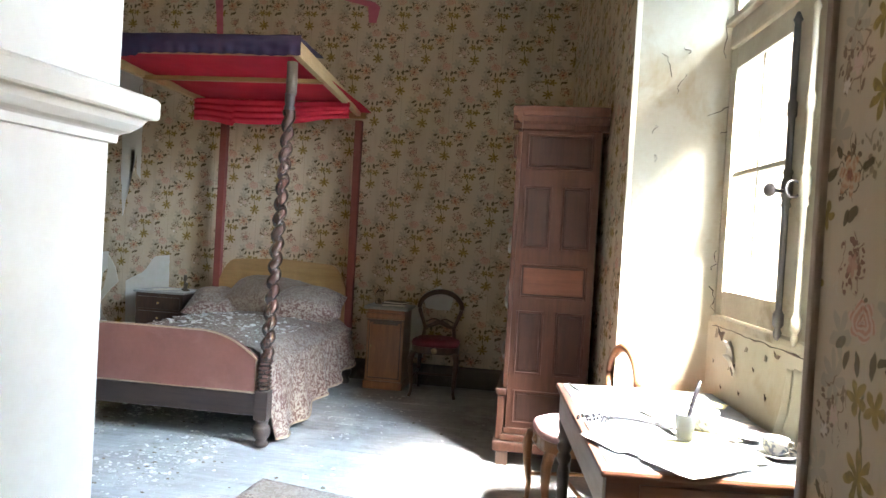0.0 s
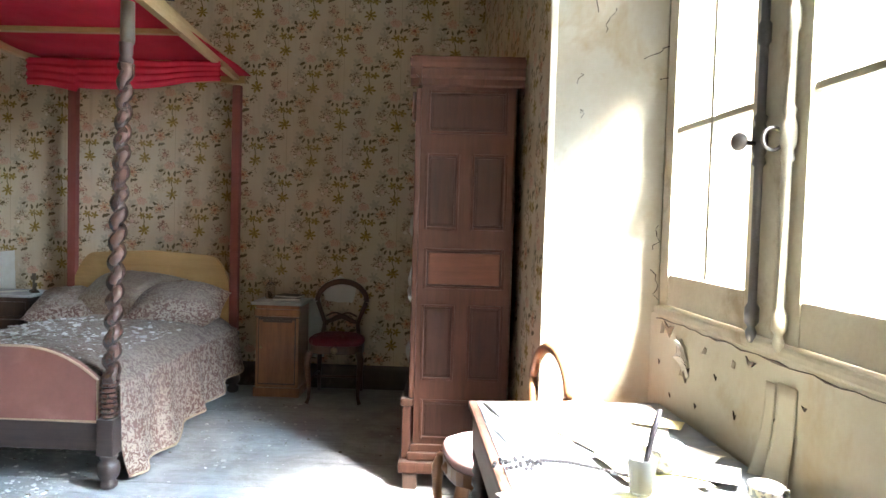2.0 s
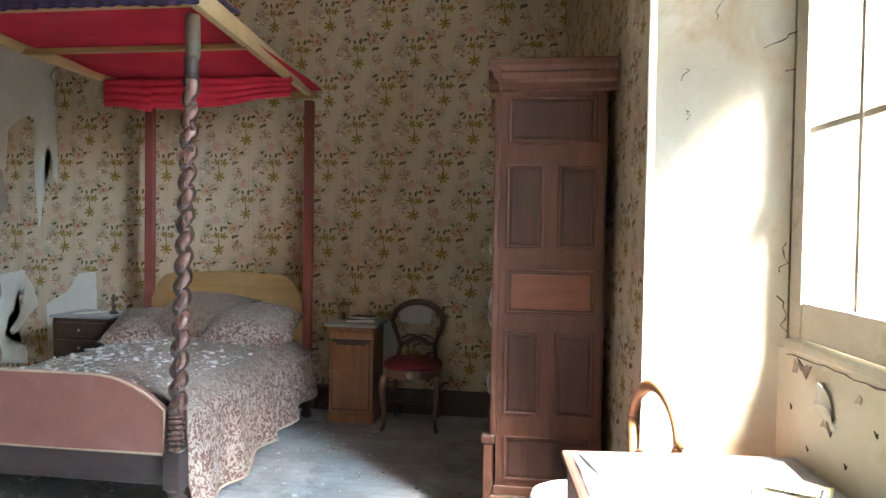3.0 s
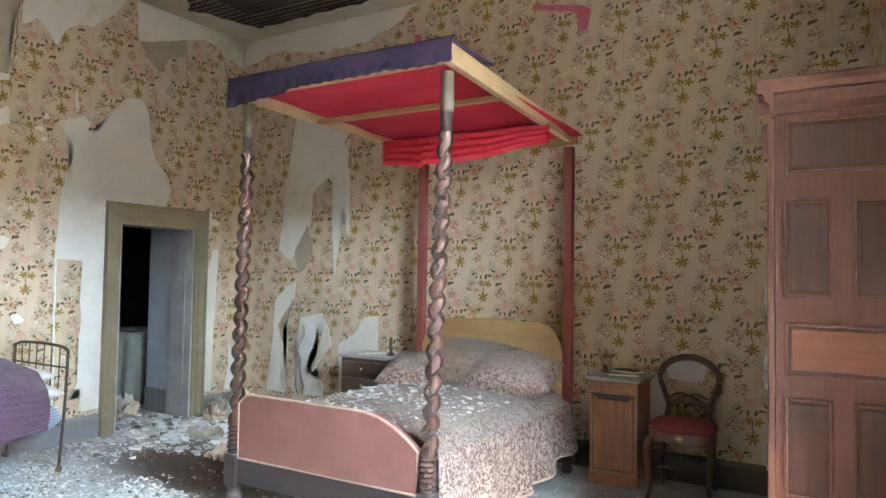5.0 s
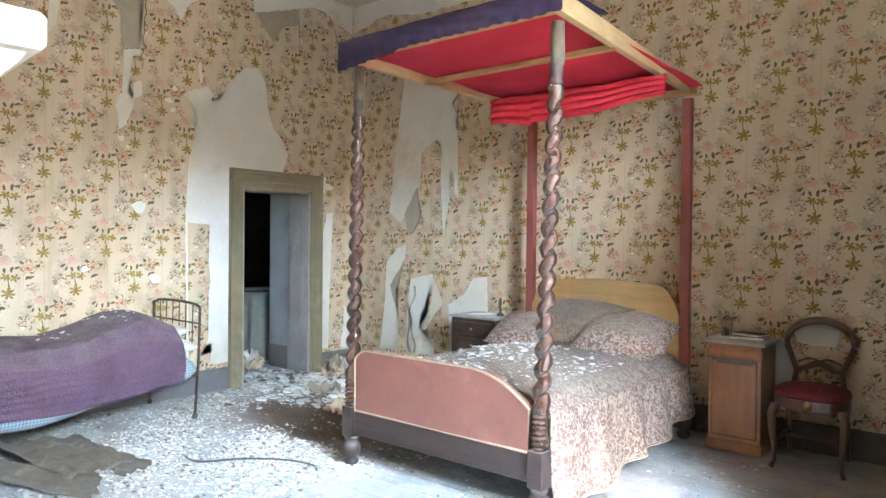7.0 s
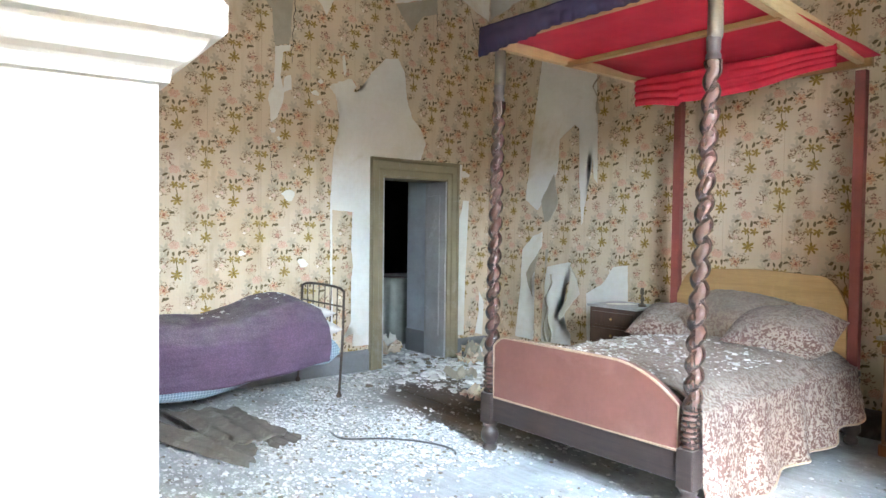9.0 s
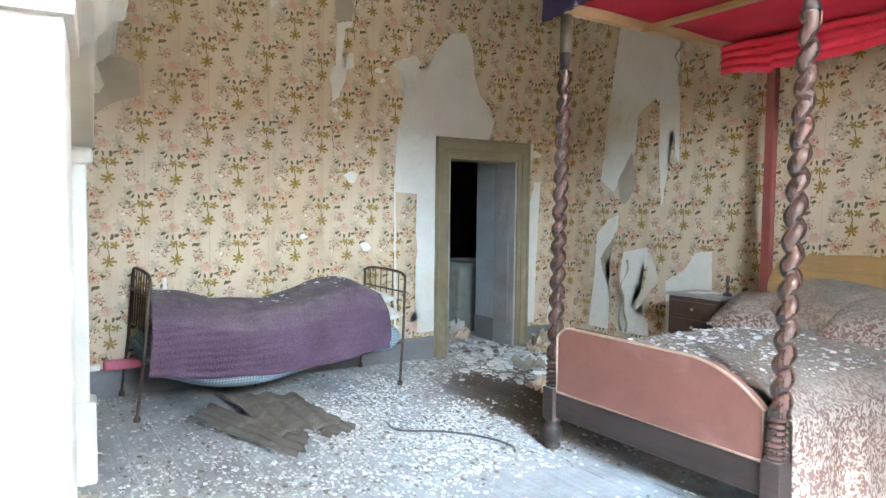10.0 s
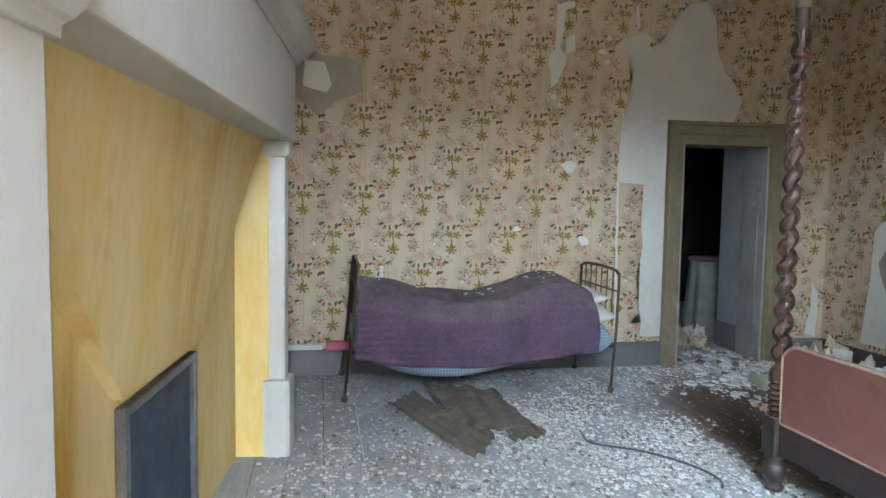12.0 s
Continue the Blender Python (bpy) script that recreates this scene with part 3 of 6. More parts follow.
structure("wall_outer_near", box((WIN_X + 0.05, WIN_Y0 - 0.9, -0.1), (WIN_X + 0.40, WIN_Y0 + 0.004, CEIL + 0.3)), M_REVEAL, "outer wall beside the window", "wall")
turned_east(before)
structure("wall_south", box((-1.3, -1.3, -0.1), (1.3, -1.0, CEIL + 0.3)), M_PAPER_X, "wall in faded floral wallpaper", "wall")
structure("wall_south_west", box((-6.0, 0.3, -0.1), (-3.6, 0.6, CEIL + 0.3)), M_PAPER_X, "wall in faded floral wallpaper beyond the chimney", "wall")
structure("backdrop_daylight", box((4.4, -2.5, -3.0), (4.45, 22.0, 9.0)), M_DAYLIGHT, "plain white daylight outside the window", "backdrop")
structure("floor_bed", box((-6.2, -1.3, -0.3), (1.2, 6.7, -0.035)), M_LATH, "dark subfloor beneath the boards", "floor")

# ceiling with a fallen corner, and the dark void above it
bm = bmesh.new()
hole = rough_outline([(-4.9, 5.0), (-3.2, 5.15), (-2.6, 5.7), (-2.9, 6.25), (-5.2, 6.28), (-5.45, 5.6)], 0.08, 0.06, 3.0)
outer = [(-6.0, -1.3), (1.3, -1.3), (1.3, 6.7), (-6.0, 6.7)]
vo = [bm.verts.new((x, y, CEIL)) for x, y in outer]
vh = [bm.verts.new((x, y, CEIL)) for x, y in hole]
es = [bm.edges.new((vo[i], vo[(i + 1) % 4])) for i in range(4)] + [bm.edges.new((vh[i], vh[(i + 1) % len(vh)])) for i in range(len(vh))]
bmesh.ops.triangle_fill(bm, use_beauty=True, edges=es)
bmesh.ops.solidify(bm, geom=bm.faces[:], thickness=0.03)
structure("ceiling", bm, M_CEILING, "stained plaster ceiling with a fallen corner", "ceiling")
bm = bmesh.new()
add_box(bm, (-6.0, -1.3, CEIL + 0.35), (1.3, 6.7, CEIL + 0.5))
for i in range(24):
    add_box(bm, (-6.0, 4.6 + i * 0.075, CEIL + 0.04), (-2.2, 4.64 + i * 0.075, CEIL + 0.055))
structure("ceiling_void", bm, M_LATH, "dark laths and floor above the fallen ceiling", "ceiling")


# bare bands and torn places, each a thin coat of plaster showing where the paper has come away
def patch(name, pts, m, material, label, amp=0.015, depth=0.005, step=0.03, seed=0.0):
    bm = add_prism(bmesh.new(), rough_outline(pts, step, amp, seed), depth + 0.004, m @ Matrix.Translation((0, 0, -0.004)))
    bmesh.ops.triangulate(bm, faces=[f for f in bm.faces if len(f.verts) > 4], ngon_method="EAR_CLIP")
    return structure(name, bm, material, label, "plaster")


patch("plaster_tear_over_door", [(4.74, 0.50), (4.50, 0.33), (4.49, 1.0), (4.48, 1.60), (4.52, 2.18), (4.60, 2.45), (4.58, 2.66), (4.70, 2.72), (4.84, 2.74), (4.92, 2.93), (5.10, 3.10), (5.24, 3.12), (5.32, 3.0), (5.36, 2.7), (5.42, 2.55), (5.53, 2.45), (5.60, 2.30), (5.53, 2.13), (4.93, 2.13), (4.93, 0.28), (4.74, 0.28)], ON_WEST, M_PLASTER, "large tear of bare white plaster round the door", 0.008)
patch("paper_flap_by_door", [(4.50, 1.60), (4.72, 1.58), (4.70, 1.30), (4.73, 1.05), (4.68, 0.80), (4.71, 0.52), (4.62, 0.36), (4.52, 0.36), (4.51, 0.9)], ON_WEST @ Matrix.Translation((0, 0, 0.007)), M_PAPER_Y, "loose flap of wallpaper beside the door", 0.006, 0.004)
patch("plaster_band_north", [(-5.56, 3.70), (-5.30, 3.77), (-5.02, 3.83), (-4.6, 3.74), (-3.9, 3.72), (-3.5, 3.85), (-3.2, 4.04), (-5.56, 4.04)], ON_NORTH, M_PLASTER, "bare white plaster below the ceiling", 0.03)
patch("plaster_band_west", [(5.16, 4.05), (5.17, 3.86), (5.20, 3.66), (5.48, 3.75), (5.93, 3.90), (6.10, 3.88), (6.27, 3.80), (6.46, 3.73), (6.46, 4.05)], ON_WEST, M_PLASTER, "bare white plaster below the ceiling", 0.012)
patch("paper_backing_corner", [(5.21, 3.655), (5.30, 3.54), (5.41, 3.42), (5.48, 3.52), (5.55, 3.61), (5.74, 3.66), (5.72, 3.815), (5.48, 3.74)], ON_WEST, M_BACKING, "torn grey backing paper hanging below the plaster", 0.01)
patch("plaster_band_west", [(4.15, 3.49), (4.21, 3.51), (4.26, 3.58), (4.37, 3.48), (4.43, 3.39), (4.51, 3.55), (4.63, 3.64), (4.75, 3.65), (4.93, 3.82), (5.10, 4.05), (4.15, 4.05)], ON_WEST, M_PLASTER, "bare white plaster below the ceiling", 0.018)
patch("paper_backing_strip", [(3.70, 4.04), (3.80, 3.6), (3.83, 3.42), (3.89, 3.34), (3.90, 3.17), (3.92, 3.03), (4.06, 3.06), (4.08, 3.16), (4.05, 3.26), (4.06, 3.39), (4.11, 3.56), (4.13, 4.04)], ON_WEST, M_BACKING, "peeling strip of brown backing paper below the ceiling", 0.012)
patch("plaster_tear_high", [(3.92, 3.02), (4.07, 3.055), (4.05, 3.0), (3.99, 2.98), (3.98, 2.81), (3.94, 2.68), (4.01, 2.61), (3.99, 2.53), (3.94, 2.40), (3.88, 2.35), (3.89, 2.44), (3.86, 2.54), (3.87, 2.62), (3.91, 2.66), (3.92, 2.85)], ON_WEST, M_PLASTER, "narrow torn patch of white plaster", 0.008)
patch("plaster_tear_high", [(4.01, 2.76), (4.07, 2.79), (4.08, 2.66), (4.0, 2.62)], ON_WEST, M_PLASTER, "small torn patch of white plaster", 0.014, 0.005, 0.02)
patch("plaster_tear_beside", [(4.46, 2.74), (4.56, 2.79), (4.70, 2.84), (4.76, 2.78), (4.71, 2.68), (4.62, 2.67), (4.62, 2.53), (4.58, 2.50), (4.55, 2.57), (4.53, 2.68)], ON_WEST, M_PLASTER, "ragged patch of white plaster beside the tear", 0.018, 0.004, 0.015)
patch("plaster_tear_beside", [(4.62, 2.86), (4.60, 3.04), (4.625, 3.06), (4.645, 2.90)], ON_WEST, M_PLASTER, "thin torn strip of white plaster", 0.005)
patch("plaster_tear_by_door", [(6.12, 1.74), (6.20, 1.74), (6.17, 1.32), (6.16, 0.90), (6.15, 0.28), (6.045, 0.28), (6.03, 1.43), (6.09, 1.51)], ON_WEST, M_PLASTER, "bare plaster strip beside the door", 0.006)
patch("plaster_tear_by_door", [(6.37, 0.73), (6.44, 0.62), (6.42, 0.25), (6.32, 0.28), (6.37, 0.52)], ON_WEST, M_PLASTER, "small bare plaster strip in the corner", 0.008)
patch("plaster_tear_by_door", [(6.03, 1.95), (6.03, 2.13), (6.10, 2.12), (6.09, 1.96)], ON_WEST, M_PLASTER, "scrap of bare plaster at the door's head", 0.008)
patch("plaster_strip_high", [(3.34, 3.02), (3.36, 3.45), (3.44, 3.46), (3.40, 3.1)], ON_WEST, M_PLASTER, "narrow torn strip of white plaster", 0.008)
for k, (yy, zz, r) in enumerate(((4.06, 1.72, 0.06), (4.20, 1.10, 0.05), (3.62, 1.2, 0.03), (4.32, 2.66, 0.035), (4.38, 2.78, 0.03), (4.36, 2.58, 0.025), (3.90, 2.28, 0.03), (3.96, 2.22, 0.02), (6.14, 2.02, 0.05))):
    patch("plaster_scar", [(yy + r * math.cos(a) * (1 + 0.3 * math.sin(3 * a + k)), zz + 0.8 * r * math.sin(a)) for a in [i * 0.7 for i in range(9)]], ON_WEST, M_PLASTER, "small scar of bare plaster", 0.018, 0.004, 0.012, k)
patch("plaster_tear_behind_bed", [(-4.72, 3.30), (-4.05, 3.00), (-4.03, 2.30), (-4.02, 1.85), (-4.06, 1.90), (-4.08, 2.13), (-4.13, 2.14), (-4.15, 1.72), (-4.20, 1.45), (-4.24, 1.95), (-4.22, 2.36), (-4.30, 2.43), (-4.50, 2.31), (-4.52, 1.98), (-4.78, 1.60), (-4.95, 1.71), (-4.86, 2.40)], ON_NORTH, M_PLASTER, "long tear of bare white plaster with runs", 0.01)
patch("plaster_tear_low", [(-4.71, 1.38), (-4.83, 1.33), (-4.99, 1.19), (-5.01, 0.78), (-5.07, 0.26), (-4.82, 0.25), (-4.81, 0.69), (-4.93, 0.94), (-4.77, 1.15), (-4.72, 1.23)], ON_NORTH, M_PLASTER, "low tear of bare white plaster", 0.012)
patch("plaster_tear_low", [(-4.63, 1.03), (-4.33, 1.08), (-4.34, 0.92), (-4.49, 0.66), (-4.53, 0.51), (-4.32, 0.38), (-4.31, 0.26), (-4.70, 0.25), (-4.69, 0.60)], ON_NORTH, M_PLASTER, "low tear of bare white plaster", 0.015)
patch("paper_backing_flap", [(-4.93, 0.94), (-4.84, 1.06), (-4.76, 1.15), (-4.80, 0.98), (-4.86, 0.88), (-4.83, 0.70), (-4.88, 0.80)], ON_NORTH @ Matrix.Translation((0, 0, 0.008)), M_BACKING, "rolled edge of backing paper beside a tear", 0.006)
patch("paper_backing_flap", [(-4.33, 1.05), (-4.24, 0.92), (-4.20, 0.78), (-4.28, 0.70), (-4.44, 0.50), (-4.48, 0.54), (-4.36, 0.72), (-4.32, 0.90)], ON_NORTH @ Matrix.Translation((0, 0, 0.012)), M_CEILING, "pale strip of paper folded off the wall", 0.008)
patch("paper_backing_flap", [(-4.73, 1.69), (-4.56, 1.96), (-4.50, 1.66), (-4.60, 1.50), (-4.67, 1.48)], ON_NORTH @ Matrix.Translation((0, 0, 0.008)), M_BACKING, "loose flap of backing paper folded off the wall", 0.012)
patch("plaster_tear_low", [(-4.10, 0.26), (-4.12, 0.80), (-3.95, 0.88), (-3.82, 1.05), (-3.66, 1.08), (-3.62, 0.26)], ON_NORTH, M_PLASTER, "low tear of bare white plaster by the bedside table", 0.015)
patch("plaster_scar_by_cabinet", [(-1.12, 0.26), (-1.13, 0.72), (-1.02, 0.78), (-0.98, 0.26)], ON_NORTH, M_PLASTER, "strip of bare plaster behind the chair", 0.01)
patch("plaster_scar_by_chair", [(-1.02, 0.86), (-0.86, 0.96), (-0.72, 0.86), (-0.75, 0.72), (-0.98, 0.74)], ON_NORTH, M_PLASTER, "scar of bare plaster behind the chair", 0.012)
patch("paper_border_strip", [(-2.1, 3.72), (-1.72, 3.62), (-1.70, 3.47), (-1.63, 3.46), (-1.60, 3.62), (-1.65, 3.66), (-2.1, 3.76)], ON_NORTH, M_PINK, "torn red paper border hanging from the wall", 0.006, 0.006)
patch("paper_border_strip", [(-3.3, 3.7), (-3.26, 3.3), (-3.2, 3.3), (-3.22, 3.7)], ON_NORTH, M_PINK, "torn red paper border", 0.004, 0.006)


# curling strips of paper that hang from the north wall
def curl(x, z0, z1, w, bow, seed):
    def f(u, v):
        z = z0 + (z1 - z0) * v
        k = math.sin(math.pi * min(1, v * 1.15)) * bow
        return Vector((x + (u - 0.5) * w * (0.6 + 0.6 * noise.noise(Vector((v * 3, seed, 0)))) + 0.06 * noise.noise(Vector((v * 4, seed, 5))), NORTH - 0.008 - k * (0.4 + u) - 0.02 * abs(noise.noise(Vector((u * 3, v * 6, seed)))), z))
    ob = part("paper_curl", add_sheet(bmesh.new(), 6, 16, f, 0.002), M_PAPER_X if seed % 2 else M_BACKING, None, "", True)
    return tagged(ob, "curled strip of wallpaper peeling off the wall", "wallpaper", "peeling strips of wallpaper")


for a in ((-4.71, 1.20, 0.26, 0.07, 0.05, 2), (-4.66, 0.95, 0.26, 0.05, 0.045, 4), (-4.10, 2.90, 2.5, 0.05, 0.05, 8)):
    curl(*a)

# cracks and rips on the wall paper, thin raised tears
structure("wall_socket", box((WEST, 2.48, 0.62), (WEST + 0.012, 2.51, 0.86), 0.003), M_PLASTER, "white strip of bare plaster low on the wall", "plaster")
bm = bmesh.new()
add_prism(bm, rough_outline([(1.90, 2.28), (1.92, 2.48), (2.06, 2.46), (2.12, 2.30), (2.08, 2.24)], 0.03, 0.01, 2), 0.006, ON_WEST)
structure("plaster_hole_patch", bm, M_PLASTER, "white hole in the wallpaper with torn edges", "plaster")
patch("paper_tear_round_hole", [(1.84, 2.20), (1.86, 2.56), (2.10, 2.52), (2.34, 2.48), (2.36, 2.26), (2.18, 2.18), (2.0, 2.06)], ON_WEST @ Matrix.Translation((0, 0, -0.003)), M_BACKING, "torn grey backing paper round a hole", 0.015)

# thin dark cracks in the paper of the west wall
for k, (y0, z0, y1, z1, wd) in enumerate(((5.70, 3.80, 5.72, 3.32, 0.004), (6.10, 3.54, 6.07, 3.06, 0.004), (6.17, 3.74, 6.31, 3.35, 0.005), (4.10, 3.60, 4.06, 2.86, 0.006), (4.47, 1.62, 4.46, 0.40, 0.005), (3.86, 2.10, 3.88, 1.78, 0.003))):
    pts = [(WEST + 0.002, y0 + (y1 - y0) * i / 14 + 0.022 * noise.noise(Vector((i * 0.7, k, 2))), z0 + (z1 - z0) * i / 14) for i in range(15)]
    structure("wall_crack", add_tube(bmesh.new(), pts, [wd * (0.35 + abs(noise.noise(Vector((i * 0.9, k, 6))))) for i in range(15)], 5), M_LATH, "dark crack in the papered wall", "crack")

# skirting
SKIRT = [(0, 0), (0.022, 0), (0.022, 0.165), (0.016, 0.185), (0.006, 0.20), (0, 0.20)]
bm = moulding(bmesh.new(), SKIRT, (WEST, NORTH, 0), (0.20, NORTH, 0), Vector((0, -1, 0)))
structure("skirting_north", bm, M_SKIRT, "dark brown painted skirting board", "skirting")
bm = moulding(bmesh.new(), [(x * 1.1, z * 1.02) for x, z in SKIRT], (WEST, 0.6, 0), (WEST, 4.895, 0), Vector((1, 0, 0)))
moulding(bm, [(x * 1.1, z * 1.02) for x, z in SKIRT], (WEST, 6.025, 0), (WEST, NORTH - 0.03, 0), Vector((1, 0, 0)))
structure("skirting_west", bm, M_SKIRT_GREY, "grey painted skirting board", "skirting")
bm = moulding(bmesh.new(), SKIRT, (0.225, NORTH - 0.03, 0), (0.465, 3.85, 0), Vector((-1, 0, 0)))
structure("skirting_east", bm, M_SKIRT, "dark brown painted skirting board", "skirting")

# ---- door ----
ARCH = [(0, 0), (0.052, 0), (0.052, 0.02), (0.040, 0.030), (0.040, 0.085), (0.030, 0.095), (0.030, 0.14), (0, 0.14)]
door = empty("door_frame", "olive-brown moulded door surround, scuffed at the foot", "door frame")
Wo = Vector((1, 0, 0))
part("jamb_moulding", moulding(bmesh.new(), ARCH, (WEST, 4.90, 0), (WEST, 4.90, 2.09), Wo, Vector((0, 1, 0))), M_TRIM, door)
part("jamb_moulding", moulding(bmesh.new(), ARCH, (WEST, 6.005, 0), (WEST, 6.005, 2.09), Wo, Vector((0, -1, 0))), M_TRIM, door)
part("head_moulding", moulding(bmesh.new(), [(x, z * 1.25) for x, z in ARCH], (WEST + 0.001, 4.901, 2.089), (WEST + 0.001, 6.004, 2.089), Wo, Vector((0, 0, -1))), M_TRIM, door)
for y0, y1 in ((DOOR_Y0 - 0.001, DOOR_Y0 + 0.022), (DOOR_Y1 - 0.022, DOOR_Y1 + 0.001)):
    part("lining", box((WEST - 0.33, y0, 0), (WEST + 0.02, y1, DOOR_Z - 0.022), 0.004), M_JAMB, door, "grey flaking painted lining")
part("lining_head", box((WEST - 0.33, DOOR_Y0, DOOR_Z - 0.022), (WEST + 0.02, DOOR_Y1, DOOR_Z + 0.002), 0.004), M_TRIM, door)
tagged(door, kind="structure")
part("raised_panel", box((WEST - 0.27, DOOR_Y1 - 0.034, 0.25), (WEST - 0.07, DOOR_Y1 - 0.021, 1.75), 0.008), M_JAMB, door)

# the unlit room beyond; its gloom is put into the wall and ceiling colour
M_BLUEGREY = plain_mat("pale_blue_grey_distemper", (0.36, 0.38, 0.41), (0.29, 0.30, 0.32), 4, 0.8, 0.2)
structure("wall_passage_north", box((-6.34, 5.885, -0.1), (WEST - 0.321, 6.05, 3.2)), M_BLUEGREY, "grey-blue wall of the next room", "wall")
structure("wall_passage_west", box((-9.5, 3.5, -0.1), (-9.2, 8.0, 3.2)), M_ROOM_GLOOM, "end wall of the next room, coloured dark for its gloom", "wall")
structure("wall_passage_south", box((-9.5, 3.2, -0.1), (WEST - 0.32, 3.5, 3.2)), M_ROOM_GLOOM, "wall of the next room, coloured dark for its gloom", "wall")
structure("wall_passage_end", box((-9.5, 8.0, -0.1), (WEST - 0.32, 8.3, 3.2)), M_ROOM_GLOOM, "far wall of the next room, coloured dark for its gloom", "wall")
structure("wall_passage_east", box((-5.95, 6.77, -0.1), (WEST - 0.321, 8.0, 3.2)), M_ROOM_GLOOM, "wall of the next room, coloured dark for its gloom", "wall")
structure("ceiling_passage", box((-9.5, 3.2, 3.2), (WEST - 0.32, 8.3, 3.4)), M_ROOM_GLOOM, "ceiling of the next room, coloured dark for its gloom", "ceiling")
structure("floor_passage", box((-9.5, 3.2, -0.1), (WEST - 0.01, 8.3, -0.004)), M_FLOOR, "dusty boards of the next room", "floor")
structure("skirting_passage", box((-6.345, 5.868, 0), (WEST - 0.325, 5.884, 0.25), 0.004), M_SKIRT_GREY, "grey skirting board of the next room", "skirting")


def curtain_table():
    t = empty("curtained_table", "small table hung with a grey-green pleated curtain", "table")
    def f(u, v):
        a = u * 2 * math.pi
        r = 0.24 + 0.018 * math.sin(u * 70) * (0.3 + v) + 0.05 * v
        return Vector((-6.80 + r * math.cos(a), 6.12 + r * math.sin(a), 0.80 - 0.78 * v))
    part("curtain", add_sheet(bmesh.new(), 120, 6, f, 0.003), M_CURTAIN, t, "", True)
    part("tabletop", add_lathe(bmesh.new(), [(0.26, 0.80), (0.27, 0.81), (0.27, 0.82), (0.26, 0.83)], 28, (-6.80, 6.12, 0)), M_RAIL, t)
    part("leg", add_lathe(bmesh.new(), [(0.05, 0.0), (0.03, 0.2), (0.04, 0.8)], 12, (-6.80, 6.12, 0)), M_RAIL, t)


curtain_table()


# crumpled paper and plaster heaped beside the door
def crumple(c, size, seed):
    def f(u, v):
        p = Vector(((u - 0.5) * size, (v - 0.5) * size * 0.8, 0))
        n = Vector((noise.noise(Vector((u * 3, v * 3, seed))), noise.noise(Vector((u * 3, v * 3, seed + 5))), abs(noise.noise(Vector((u * 3.5, v * 3.5, seed + 9)))) + 0.5 * abs(noise.noise(Vector((u * 8, v * 8, seed))))))
        return Vector(c) + Vector((p.x + 0.10 * n.x, p.y + 0.10 * n.y, 0.01 + size * 0.75 * n.z))
    ob = part("crumpled_paper", add_sheet(bmesh.new(), 14, 14, f, 0.002), (M_BACKING, M_PAPER_Y, M_PLASTER)[seed % 3], None, "", False)
    tagged(ob, "crumpled sheet of fallen wallpaper on the floor by the door", "wallpaper", "fallen sheets of wallpaper")


for k, (x, y, sz) in enumerate(((-5.30, 6.12, 0.34), (-5.42, 6.25, 0.40), (-5.12, 6.20, 0.32), (-4.95, 6.05, 0.26), (-5.25, 5.95, 0.24), (-4.80, 6.25, 0.30), (-4.55, 6.20, 0.22), (-6.2, 5.5, 0.22), (-6.6, 5.75, 0.26), (-4.75, 5.35, 0.20), (-4.1, 5.0, 0.18))):
    crumple((x, y, 0), sz, k)


# ---- chimney piece, set slightly askew ----
CH = Matrix(((-0.9959, 0.0902, 0, -1.09), (0.0902, 0.9959, 0, 1.58), (0, 0, 1, 0), (0, 0, 0, 1)))
chim = empty("fireplace", "white-painted chimneypiece with a yellow hooded recess and iron fire plate", "fireplace")
tagged(chim, kind="structure")
LEN, REC = 2.94, 2.81


def chbox(s0, s1, d0, d1, z0, z1, bev=0.006):
    return box((s0, d0, z0), (s1, d1, z1), bev, CH)


part("pier", chbox(0.0, 0.26, -2.6, 0.0, -0.05, 1.72, 0.012), M_CHIMNEY, chim, "white gloss-painted pier")
part("pier", chbox(REC, LEN, -0.9, 0.0, -0.05, 1.689, 0.012), M_CHIMNEY, chim, "narrow white pier")
part("plinth", chbox(REC - 0.035, LEN + 0.03, -0.115, 0.03, 0.0, 0.42, 0.02), M_CHIMNEY, chim)
part("bracket", chbox(REC - 0.03, LEN + 0.02, -0.115, 0.03, 1.60, 1.688, 0.03), M_CHIMNEY, chim)
part("frieze", chbox(0.004, LEN + 0.02, -2.6, 0.036, 1.69, 2.12, 0.01), M_CHIMNEY, chim, "painted frieze beam")
part("breast", chbox(0.02, LEN - 0.02, -2.6, -0.02, 2.25, CEIL - 0.01, 0.0), M_CHIMNEY, chim, "painted chimney breast")
CAP = [(0, 1.630), (0.012, 1.632), (0.014, 1.652), (0.020, 1.657), (0.034, 1.664), (0.052, 1.682), (0.062, 1.699), (0.078, 1.702), (0.083, 1.708), (0.083, 1.748), (0.077, 1.758), (0.02, 1.776), (0, 1.777)]
chx, chy = Vector((-0.9959, 0.0902, 0)), Vector((0.0902, 0.9959, 0))
base = CH.translation


def at(s, d, z):
    return CH @ Vector((s, d, z))


bm = bmesh.new()
loops = [[bm.verts.new(at(-o, -2.6, z)) for o, z in CAP], [bm.verts.new(at(-o, o, z)) for o, z in CAP], [bm.verts.new(at(0.28, o, z)) for o, z in CAP]]
for la, lb in zip(loops, loops[1:]):
    for k in range(len(CAP)):
        bm.faces.new((la[k], la[(k + 1) % len(CAP)], lb[(k + 1) % len(CAP)], lb[k]))
bm.faces.new(loops[0])
bm.faces.new(loops[-1][::-1])
bmesh.ops.recalc_face_normals(bm, faces=bm.faces[:])
part("capital_moulding", bm, M_CHIMNEY, chim, "white moulded cap")
